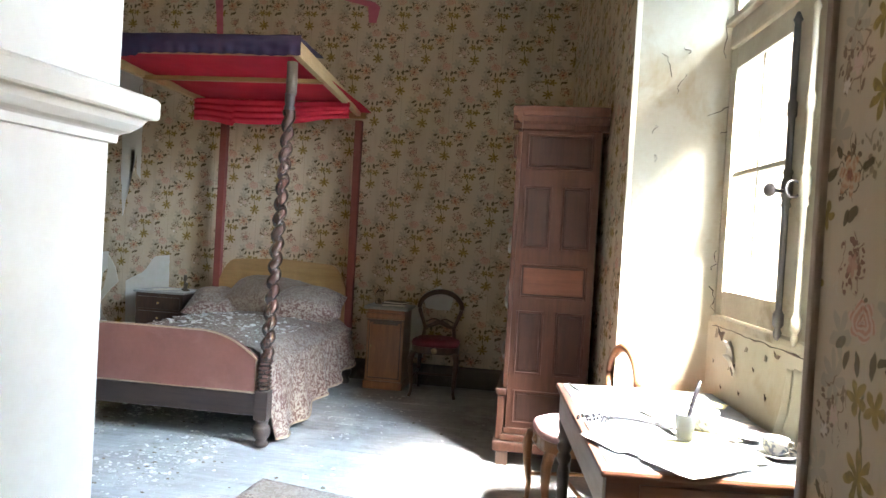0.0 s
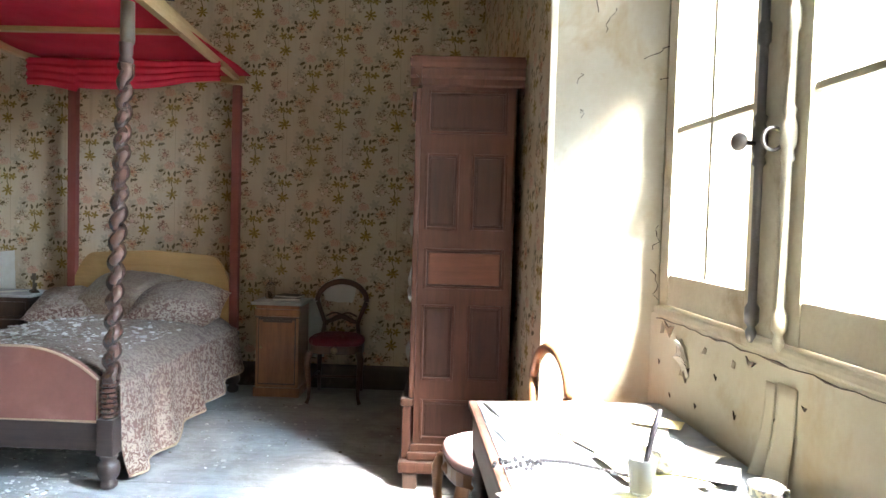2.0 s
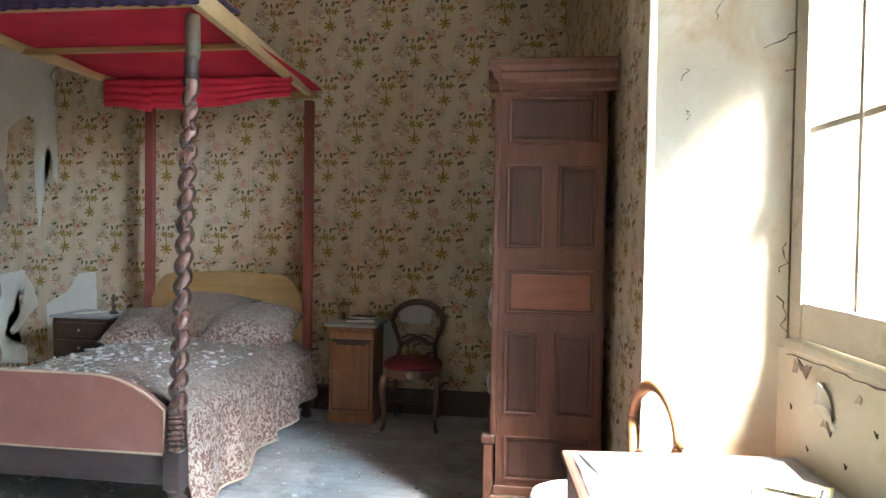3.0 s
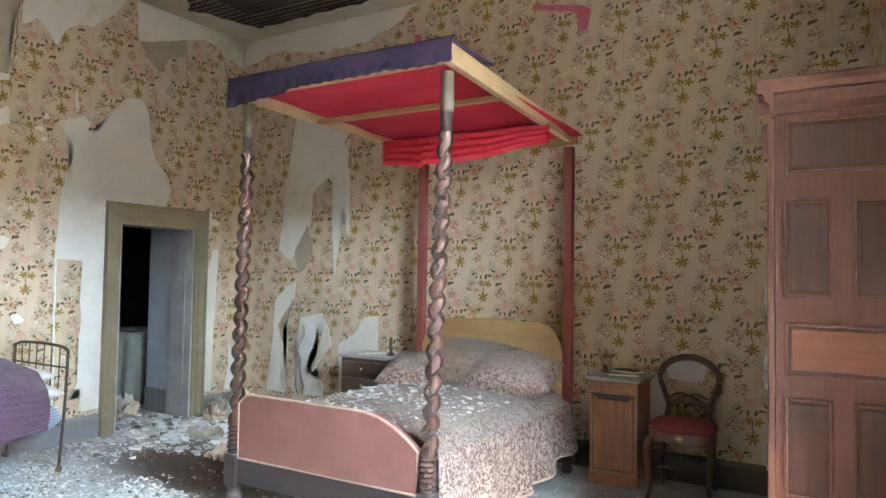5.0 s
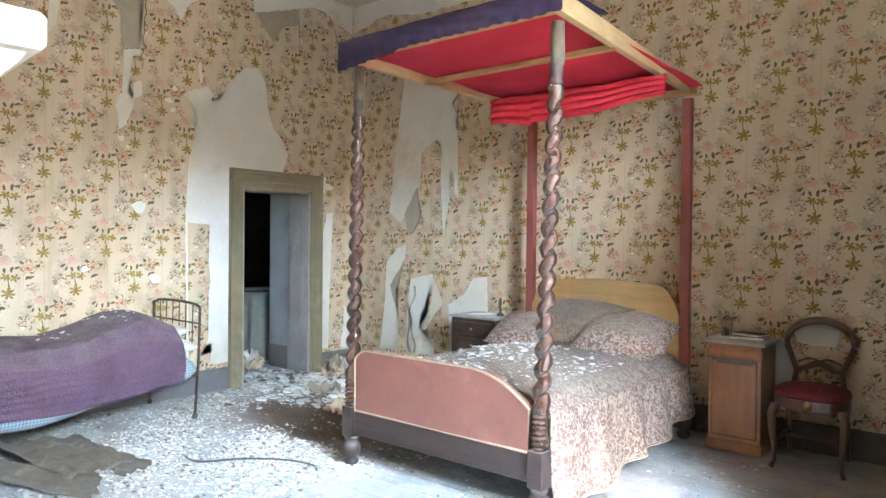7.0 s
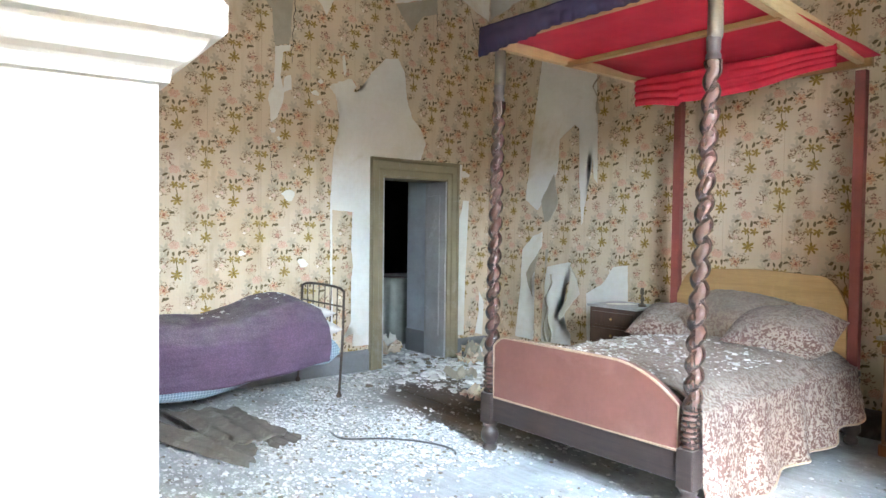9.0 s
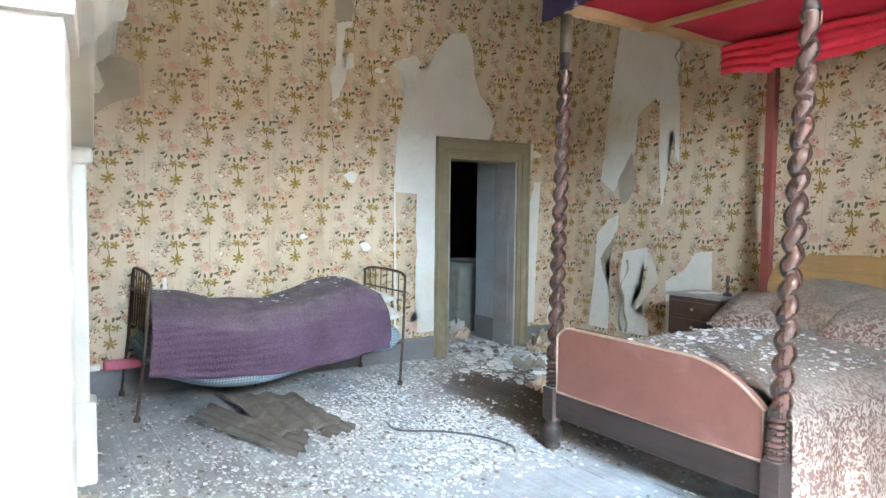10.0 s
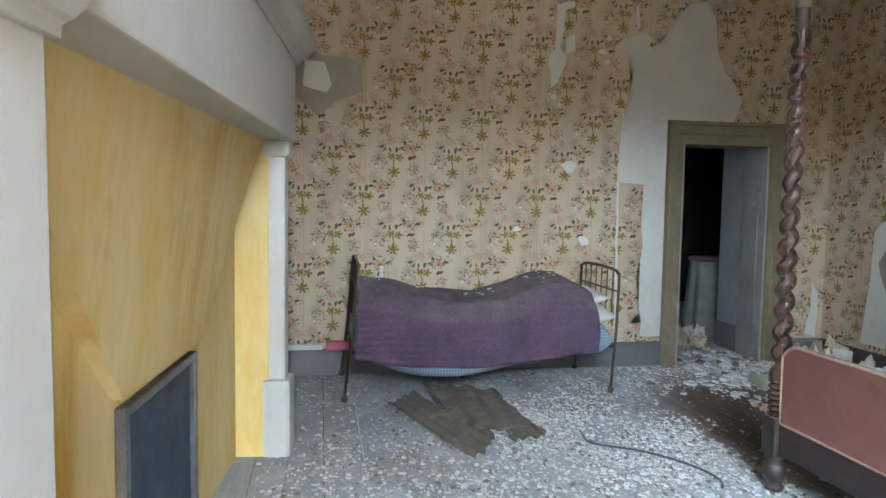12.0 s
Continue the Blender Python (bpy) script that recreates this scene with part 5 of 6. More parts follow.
def bedspread():
    top = 0.60

    def f(u, v):
        y = BY0 + 0.07 + (BY1 - BY0 - 0.15) * v
        s = -1.15 + 2.33 * u
        half = (BX1 - BX0) / 2 - 0.01
        cx = (BX0 + BX1) / 2
        n1 = noise.noise(Vector((s * 3, y * 3, 0)))
        n2 = noise.noise(Vector((s * 9, y * 9, 4)))
        bulge = 0.085 * (1 - min(1, abs(s) / half) ** 2)
        if abs(s) <= half:
            e = min(1, (half - abs(s)) / 0.12)
            z = top - 0.06 * (1 - e) ** 2 + bulge + 0.016 * n1 + 0.006 * n2
            x = cx + s
        else:
            d = abs(s) - half
            k = d / (1.15 - half)
            folds = 0.032 * k * math.sin(y * 16 + 2.0 * n1) + 0.02 * k * n1
            x = cx + math.copysign(half + 0.035 + 0.055 * k ** 1.1 + folds, s)
            z = top - 0.06 - d * ((1.02 - 0.42 * v ** 1.5) if s > 0 else 0.9) + 0.008 * n2
            z = max(z, 0.012 + 0.02 * abs(n1))
        return Vector((x, y, z))
    ob = part("bedspread", add_sheet(bmesh.new(), 120, 96, f, 0.006), M_DAMASK, None, "", True)
    tagged(ob, "dusty pink-brown damask bedspread draped over the four-poster bed, strewn with plaster", "bedspread")
    hem = [f(1.0, i / 60) for i in range(61)]
    part("hem", add_tube(bmesh.new(), hem, 0.007, 6), M_PIPING, ob, "frayed pale hem", True)


bedspread()


def pillow(name, c, size, rz, tilt, mat, label, seed=0.0):
    bm = bmesh.new()
    sx, sy, sz = size
    n = 22
    m = Matrix.Translation(c) @ pose(0, 0, 0, tilt, 0, rz)
    for side in (1, -1):
        g = []
        for i in range(n + 1):
            row = []
            for j in range(n + 1):
                a, b = 2 * i / n - 1, 2 * j / n - 1
                h = max(0.0, (1 - abs(a) ** 2.6) * (1 - abs(b) ** 2.6)) ** 0.6
                k = 1 - 0.06 * (1 - abs(a)) * abs(b) - 0.06 * (1 - abs(b)) * abs(a)
                w = 0.03 * noise.noise(Vector((a * 2 + seed, b * 2, side))) + 0.010 * noise.noise(Vector((a * 6 + seed, b * 6, side)))
                row.append(bm.verts.new(m @ Vector((a * sx / 2 * k, b * sy / 2 * k, side * (sz / 2 * h) + w * h))))
            g.append(row)
        for i in range(n):
            for j in range(n):
                bm.faces.new((g[i][j], g[i + 1][j], g[i + 1][j + 1], g[i][j + 1]))
    bmesh.ops.remove_doubles(bm, verts=bm.verts[:], dist=0.003)
    ob = part(name, bm, mat, None, "", True)
    return tagged(ob, label, "pillow", "pillows")


pillow("pillow", (-2.02, 5.80, 0.755), (0.66, 0.54, 0.30), 10, 14, M_DAMASK, "plump damask-covered pillow against the pine headboard", 1)
pillow("pillow", (-2.46, 5.88, 0.80), (0.74, 0.52, 0.28), -6, 28, M_PILLOW, "slumped dusty pillow beside the other pillow", 2)
pillow("pillow", (-2.88, 5.80, 0.72), (0.48, 0.52, 0.22), 14, 16, M_DAMASK, "low dusty damask pillow at the bed's far side", 3)


# ---- wardrobe ----
def wardrobe():
    w = empty("wardrobe", "tall dark oak panelled wardrobe, linen showing at its doors", "wardrobe", Matrix.Translation((0.14, 4.9, 0)) @ pose(0, 0, 0, 0, 0, 0))
    X0, X1, Y0, Y1 = -0.15, 0.345, 4.37, 5.75
    inv = Matrix.Translation((-0.14, -4.9, 0))

    def wp(name, bm, mat, par=None, label="", smooth=False):
        if par is None:
            for v in bm.verts:
                v.co = inv @ v.co
        return part(name, bm, mat, par or w, label, smooth)

    side = wp("side", box((X0, Y0, 0.24), (X1, Y0 + 0.03, 2.15), 0.004), M_WARD)
    wp("side", box((X0, Y1 - 0.03, 0.24), (X1, Y1, 2.15), 0.004), M_WARD)
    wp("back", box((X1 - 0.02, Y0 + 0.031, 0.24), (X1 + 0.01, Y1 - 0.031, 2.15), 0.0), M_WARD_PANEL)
    P, Q = M_WARD_PANEL, M_WARD_RED
    for mat, a, b, c, d in ((P, 0.035, 0.455, 1.90, 2.125), (P, 0.03, 0.21, 1.395, 1.795), (P, 0.275, 0.46, 1.395, 1.795), (Q, 0.035, 0.46, 1.08, 1.295), (P, 0.03, 0.205, 0.59, 0.995), (P, 0.275, 0.46, 0.59, 0.995), (P, 0.035, 0.46, 0.27, 0.485)):
        fr = bmesh.new()
        t = 0.014
        x0, x1, z0, z1 = X0 + a, X0 + b, c, d
        for lo, hi in (((x0, z0), (x0 + t, z1)), ((x1 - t, z0), (x1, z1)), ((x0 + t, z0), (x1 - t, z0 + t)), ((x0 + t, z1 - t), (x1 - t, z1))):
            add_box(fr, (lo[0], Y0 - 0.011, lo[1]), (hi[0], Y0 + 0.004, hi[1]), 0.005)
        wp("panel_moulding", fr, M_WARD)
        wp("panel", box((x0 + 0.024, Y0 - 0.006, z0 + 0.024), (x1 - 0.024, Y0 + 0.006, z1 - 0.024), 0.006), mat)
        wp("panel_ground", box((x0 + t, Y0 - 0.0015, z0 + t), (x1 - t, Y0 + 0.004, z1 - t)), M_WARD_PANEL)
    # cornice
    prof = [(0.0, 0.0), (0.012, 0.01), (0.012, 0.04), (0.03, 0.055), (0.038, 0.085), (0.055, 0.09), (0.062, 0.115), (0.062, 0.135), (0.0, 0.135)]
    wp("cornice", moulding(bmesh.new(), prof, (X0 - 0.06, Y0, 2.145), (X1 + 0.045, Y0, 2.145), Vector((0, -1, 0))), M_WARD)
    wp("cornice", moulding(bmesh.new(), [(x * 1.0, z) for x, z in prof], (X0, Y0 - 0.06, 2.1445), (X0, Y1 + 0.06, 2.1445), Vector((-1, 0, 0))), M_WARD)
    wp("top", box((X0 - 0.055, Y0 - 0.055, 2.28), (X1 + 0.04, Y1 + 0.055, 2.295), 0.004), M_WARD)
    # plinth in steps, on block feet
    wp("plinth", box((X0 - 0.012, Y0 - 0.012, 0.20), (X1 + 0.005, Y1 + 0.01, 0.24), 0.008), M_WARD)
    wp("plinth", box((X0 - 0.03, Y0 - 0.03, 0.155), (X1 + 0.01, Y1 + 0.02, 0.199), 0.012), M_WARD)
    wp("plinth", box((X0 - 0.075, Y0 - 0.05, 0.09), (X1 + 0.015, Y1 + 0.03, 0.154), 0.016), M_WARD)
    wp("front_drawer", box((X0 - 0.06, Y0 - 0.005, 0.156), (X0 - 0.013, Y1 + 0.005, 0.44), 0.010), M_WARD)
    wp("front_moulding", box((X0 - 0.072, Y0 - 0.012, 0.441), (X0 - 0.001, Y1 + 0.012, 0.485), 0.014), M_WARD)
    for x in (X0 - 0.05, X1 - 0.07):
        for y in (Y0 - 0.03, Y1 - 0.07):
            wp("foot", box((x, y, 0.0), (x + 0.08, y + 0.08, 0.091), 0.01), M_WALNUT)
    # the front with its carved doors
    mid = (Y0 + Y1) / 2
    wp("front_post", box((X0 - 0.03, Y0, 0.486), (X0, Y0 + 0.10, 2.14), 0.008), M_WARD)
    wp("front_post", box((X0 - 0.03, Y1 - 0.10, 0.486), (X0, Y1, 2.14), 0.008), M_WARD)
    wp("carved_bracket", box((X0 - 0.05, Y0 + 0.01, 1.97), (X0 - 0.029, Y0 + 0.09, 2.12), 0.012), M_WARD)
    for y0, y1 in ((Y0 + 0.105, mid - 0.003), (mid + 0.003, Y1 - 0.105)):
        d = wp("door", box((X0 - 0.022, y0, 0.49), (X0 - 0.002, y1, 2.12), 0.006), M_WARD)
        for z0, z1 in ((0.58, 1.0), (1.08, 1.30), (1.40, 2.05)):
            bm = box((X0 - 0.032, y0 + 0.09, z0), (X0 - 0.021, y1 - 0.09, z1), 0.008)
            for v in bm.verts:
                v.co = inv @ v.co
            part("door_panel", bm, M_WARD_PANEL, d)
    # linen caught in the front
    rg = random.Random(8)
    for z, s in ((1.41, 0.04), (1.13, 0.05), (1.04, 0.03), (0.72, 0.045)):
        bm = bmesh.new()
        def f(u, v, z=z, s=s):
            return Vector((X0 - 0.035 - 0.012 * math.sin(math.pi * v) - 0.008 * math.sin(u * 9 + z * 20), Y0 + 0.06 + 0.09 * u, z + s * (1 - 2 * v) + 0.02 * math.sin(u * 7 + z)))
        add_sheet(bm, 10, 10, f, 0.004)
        cloth = wp("linen_tuft", bm, M_TICKING, None, "white linen bulging from the door", True)


wardrobe()


# ---- bedside cabinet, with its books ----
def cabinet():
    c = empty("bedside_cabinet", "honey walnut bedside cabinet with a grey marble top", "cabinet", Matrix.Translation((-1.365, 6.275, 0)))
    w, d = 0.172, 0.175
    part("plinth", box((-w - 0.015, -d - 0.012, 0.0), (w + 0.015, d, 0.075), 0.01), M_CABINET, c)
    part("body", box((-w, -d, 0.075), (w, d, 0.735), 0.006), M_CABINET, c)
    # dark strip painted in for the shade below the drawer
    part("drawer_gap", box((-w - 0.006, -d - 0.006, 0.632), (w + 0.006, -d + 0.01, 0.64), 0.001), M_WALNUT, c)
    part("drawer_front", box((-w - 0.012, -d - 0.02, 0.645), (w + 0.012, -d + 0.02, 0.705), 0.022), M_CABINET, c)
    # dark plate whose rim stands in for the shaded gap round the door
    part("door_gap", box((-w + 0.022, -d - 0.003, 0.10), (w - 0.022, -d + 0.004, 0.632), 0.001), M_WALNUT, c)
    door = part("door", box((-w + 0.03, -d - 0.010, 0.11), (w - 0.03, -d + 0.004, 0.615), 0.004), M_CABINET, c, "veneered door slightly sprung")
    part("knob", add_lathe(bmesh.new(), [(0.004, 0), (0.004, 0.012), (0.009, 0.018), (0.009, 0.024), (0.003, 0.028)], 12, m=pose(-w + 0.05, -d - 0.008, 0.40, 90)), M_BRASS, door, "", True)
    part("door_edge", box((-w + 0.06, -d - 0.014, 0.598), (w - 0.05, -d - 0.009, 0.617), 0.002), M_WALNUT, door)
    part("marble_top", box((-w - 0.035, -d - 0.035, 0.735), (w + 0.035, d + 0.0, 0.76), 0.006), M_MARBLE, c, "chipped grey marble slab")


cabinet()


def book(c, size, rz, mat, label, cat="book"):
    b = empty("book", label, cat, Matrix.Translation(c) @ pose(0, 0, 0, 0, 0, rz), "books on the cabinet")
    x, y, z = size
    part("cover", box((-x / 2, -y / 2, 0), (x / 2, y / 2, 0.003), 0.001), mat, b)
    part("pages", box((-x / 2 + 0.004, -y / 2 + 0.004, 0.003), (x / 2 - 0.004, y / 2 - 0.004, z - 0.003), 0.001), M_PAPER, b)
    part("cover", box((-x / 2, -y / 2, z - 0.003), (x / 2, y / 2, z), 0.001), mat, b)


book((-1.33, 6.25, 0.760), (0.22, 0.16, 0.022), 12, M_WALNUT, "worn brown book lying on the marble top")
book((-1.31, 6.27, 0.783), (0.20, 0.15, 0.018), -14, M_SACK, "brown paper-bound book lying on another book")
ob = part("glass_bottle", add_lathe(bmesh.new(), [(0.035, 0), (0.040, 0.006), (0.040, 0.09), (0.03, 0.12), (0.012, 0.14), (0.012, 0.17), (0.015, 0.172)], 18, (-1.49, 6.33, 0.760)), M_GLASS, None, "", True)
tagged(ob, "dusty clear glass bottle on the cabinet", "bottle")


# ---- balloon-back chairs ----
def balloon_chair(name, m, wood, cloth, label):
    c = empty(name, label, "chair", m, "balloon-back chairs")
    # seat in the local xy plane, facing -y
    def outline(r, k=28):
        return [(r * 0.215 * math.copysign(abs(math.cos(a)) ** 0.75, math.cos(a)) * (1.0 - 0.10 * math.sin(a)), r * 0.205 * math.copysign(abs(math.sin(a)) ** 0.75, math.sin(a))) for a in [2 * math.pi * i / k for i in range(k)]]
    part("seat_frame", add_prism(bmesh.new(), outline(1.0), 0.06, Matrix.Translation((0, 0, 0.385))), wood, c)
    bm = bmesh.new()
    rings = []
    for r, z in ((0.97, 0.445), (1.02, 0.465), (0.98, 0.49), (0.8, 0.508), (0.45, 0.518), (0.1, 0.520)):
        rings.append([bm.verts.new((x, y, z + 0.004 * noise.noise(Vector((x * 12, y * 12, 0))))) for x, y in outline(r)])
    for a, b in zip(rings, rings[1:]):
        for i in range(len(a)):
            bm.faces.new((a[i], a[(i + 1) % len(a)], b[(i + 1) % len(a)], b[i]))
    bm.faces.new(rings[-1])
    bm.faces.new(rings[0][::-1])
    part("seat", bm, cloth, c, "worn crimson velvet seat" if cloth is M_VELVET else "faded pink seat", True)
    for s in (-1, 1):
        pts = [(s * 0.185, -0.175, 0.40), (s * 0.205, -0.195, 0.34), (s * 0.20, -0.195, 0.24), (s * 0.188, -0.182, 0.12), (s * 0.19, -0.188, 0.04), (s * 0.205, -0.205, 0.0)]
        part("front_leg", add_tube(bmesh.new(), pts, [0.030, 0.028, 0.022, 0.016, 0.013, 0.016], 10), wood, c, "", True)
        pts = [(s * 0.165, 0.17, 0.42), (s * 0.17, 0.185, 0.22), (s * 0.175, 0.24, 0.0)]
        part("back_leg", add_tube(bmesh.new(), pts, [0.020, 0.018, 0.014], 8), wood, c, "", True)
        pts = [(s * 0.165, 0.18, 0.40), (s * 0.145, 0.20, 0.50), (s * 0.135, 0.215, 0.57), (s * 0.165, 0.225, 0.65), (s * 0.20, 0.24, 0.74)]
        part("back_post", add_tube(bmesh.new(), pts, [0.020, 0.018, 0.017, 0.018, 0.020], 8), wood, c, "", True)
        part("side_stretcher", add_tube(bmesh.new(), [(s * 0.188, -0.18, 0.17), (s * 0.172, 0.20, 0.17)], 0.010, 8), wood, c, "", True)
    part("cross_stretcher", add_tube(bmesh.new(), [(-0.18, 0.0, 0.17), (0.18, 0.0, 0.17)], 0.010, 8), wood, c, "", True)
    arch = [(0.205 * math.cos(a), 0.24 + 0.012 * math.sin(a), 0.745 + 0.165 * math.sin(a)) for a in [math.pi * i / 18 for i in range(19)]]
    part("crest_rail", add_tube(bmesh.new(), arch, [0.020 + 0.006 * math.sin(math.pi * i / 18) for i in range(19)], 10), wood, c, "curved moulded crest rail", True)
    mid = [(x, 0.225 + 0.0 * x, 0.60 + 0.022 * math.cos(x * 26)) for x in [-0.145 + 0.29 * i / 16 for i in range(17)]]
    part("back_splat", add_tube(bmesh.new(), mid, [0.012 + 0.012 * abs(math.sin(math.pi * i / 16)) for i in range(17)], 8), wood, c, "carved cross splat", True)
    part("carved_scroll", add_tube(bmesh.new(), [(x, 0.222, 0.635 + 0.018 * math.sin(abs(x) * 30)) for x in [-0.13 + 0.26 * i / 14 for i in range(15)]], 0.008, 6), wood, c, "", True)
    part("boss", add_lathe(bmesh.new(), [(0.028, 0), (0.026, 0.008), (0.014, 0.012), (0.012, 0.018), (0.002, 0.02)], 16, m=Matrix.Translation((0, -0.202, 0.415)) @ pose(0, 0, 0, 90)), M_PINE if wood is M_CHAIR else wood, c, "carved oval boss", True)
    return c


balloon_chair("balloon_back_chair", Matrix.Translation((-0.892, 6.155, 0)) @ pose(0, 0, 0, 0, 0, 3), M_CHAIR, M_VELVET, "carved mahogany balloon-back chair with a worn crimson velvet seat")
balloon_chair("balloon_back_chair", Matrix.Translation((0.245, 3.60, 0)) @ pose(0, 0, 0, 0, 0, -76), M_CHAIR_PALE, M_PINKSEAT, "pale walnut balloon-back chair with a faded pink seat beside the desk")


# ---- far bedside table ----
def bedside_table():
    t = empty("bedside_table", "small dark walnut bedside table with two drawers and a pale top", "table", Matrix.Translation((-3.58, 6.24, 0)))
    w, d = 0.24, 0.19
    for x in (-1, 1):
        for y in (-1, 1):
            part("leg", add_tube(bmesh.new(), [(x * (w - 0.025), y * (d - 0.025), 0.0), (x * (w - 0.025), y * (d - 0.025), 0.46)], [0.012, 0.02], 8), M_RAIL, t, "", True)
    part("carcase", box((-w, -d, 0.42), (w, d, 0.735), 0.006), M_WALNUT, t)
    for z0, z1 in ((0.44, 0.56), (0.585, 0.70)):
        dr = part("drawer", box((-w + 0.025, -d - 0.012, z0), (w - 0.025, -d + 0.004, z1), 0.006), M_WALNUT, t)
        part("knob", add_lathe(bmesh.new(), [(0.006, 0), (0.012, 0.012), (0.004, 0.018)], 10, m=pose(0, -d - 0.011, (z0 + z1) / 2, 90)), M_BRASS, dr, "", True)
    part("tabletop", box((-w - 0.02, -d - 0.02, 0.735), (w + 0.02, d + 0.02, 0.757), 0.006), M_MARBLE, t, "pale dusty stone top")


bedside_table()


def candlestick(x, y, z, h):
    c = empty("candlestick", "small pale turned candlestick on the bedside table", "candlestick", Matrix.Translation((x, y, z)))
    part("stem", add_lathe(bmesh.new(), [(0.035, 0), (0.035, 0.008), (0.012, 0.02), (0.010, h * 0.6), (0.018, h * 0.66), (0.014, h)], 14), M_POST_GREY, c, "", True)


candlestick(-3.46, 6.30, 0.757, 0.15)
candlestick(-3.40, 6.22, 0.757, 0.08)
for k in range(4):
    rg = random.Random(k)
    ob = part("paper_sheet", box((-0.06, -0.04, 0), (0.06, 0.04, 0.002), 0, Matrix.Translation((-3.66 + 0.04 * k, 6.18 + 0.02 * k, 0.7575 + 0.0025 * k)) @ pose(0, 0, 0, 0, 0, rg.uniform(-40, 40))), M_PAPER)
    tagged(ob, "scrap of white paper on the bedside table", "paper", "papers on the bedside table")


# ---- iron bedstead ----
IY0, IY1, IX0, IX1 = 2.20, 4.135, -5.57, -4.84


def iron_bed():
    b = empty("iron_bedstead", "narrow rusty iron bedstead with low rail ends", "bed", Matrix.Translation((-5.2, 3.18, 0)))
    inv = Vector((5.2, -3.18, 0))

    def ip(name, pts, r, label="", closed=False):
        return part(name, add_tube(bmesh.new(), [Vector(p) + inv for p in pts], r, 8, closed), M_RUST, b, label, True)

    for y, h, lean in ((IY0, 0.96, 0.07), (IY1, 0.905, 0.02)):
        top = []
        for i in range(13):
            t = i / 12
            top.append((IX0 + (IX1 - IX0) * t, y + lean, h - 0.035 * (1 - math.sin(math.pi * min(1, max(0, t * 1.0))) ** 0.3)))
        ip("end_rail", top, 0.011)
        ip("lower_rail", [(IX0, y + lean * 0.7, h - 0.16), (IX1, y + lean * 0.7, h - 0.16)], 0.007)
        for x in (IX0, IX1):
            leg = ip("leg", [(x, y + lean, h - 0.035), (x, y + lean * 0.45, 0.45), (x, y - 0.02, 0.02)], 0.011)
            part("caster", add_lathe(bmesh.new(), [(0.018, 0.0), (0.024, 0.012), (0.020, 0.03), (0.010, 0.045)], 10, Vector((x, y - 0.02, 0.0)) + inv), M_RUST, leg, "", True)
        for k in range(1, 7):
            x = IX0 + (IX1 - IX0) * k / 7
            ip("spindle", [(x, y + lean * 0.95, h - 0.012), (x, y + lean * 0.6, h - 0.40)], 0.005)
    for x in (IX0 + 0.01, IX1 - 0.01):
        ip("side_rail", [(x, IY0 + 0.02, 0.34), (x, IY1, 0.34)], 0.012)
    for k in range(8):
        y = IY0 + 0.1 + k * 0.26
        ip("cross_lath", [(IX0, y, 0.335), (IX1, y, 0.335)], 0.007)


iron_bed()


def along(t, knots):
    """Smooth height at t from evenly spaced knots."""
    x = min(max(t, 0.0), 0.9999) * (len(knots) - 1)
    i = int(x)
    p = [knots[min(max(k, 0), len(knots) - 1)] for k in (i - 1, i, i + 1, i + 2)]
    f = x - i
    return p[1] + 0.5 * f * (p[2] - p[0] + f * (2 * p[0] - 5 * p[1] + 4 * p[2] - p[3] + f * (3 * (p[1] - p[2]) + p[3] - p[0])))


QUILT_TOP = (0.775, 0.755, 0.70, 0.67, 0.655, 0.68, 0.75, 0.80, 0.72)


def iron_mattress():
    def f(u, v):
        y = IY0 + 0.03 + 1.90 * u
        a = v * 2 * math.pi
        sag = -0.21 * math.sin(math.pi * min(1, u * 1.25)) ** 1.3 * (1 - u) ** 0.5
        n = noise.noise(Vector((u * 6, math.cos(a) * 1.5, math.sin(a) * 1.5)))
        ex = 0.405 * math.copysign(abs(math.cos(a)) ** 0.6, math.cos(a)) * (1 + 0.06 * n)
        ez = 0.13 * math.copysign(abs(math.sin(a)) ** 0.7, math.sin(a))
        end = min(1, u / 0.05, (1 - u) / 0.05) ** 0.5
        low = (ez < 0) * sag * 0.9
        return Vector((-5.19 + ex * (0.85 + 0.15 * end), y, 0.40 + ez * end + low + 0.02 * n))
    ob = part("ticking_mattress", add_sheet(bmesh.new(), 60, 36, f), M_CHECK, None, "", True)
    tagged(ob, "sagging blue-checked ticking mattress on the iron bedstead", "mattress")


iron_mattress()


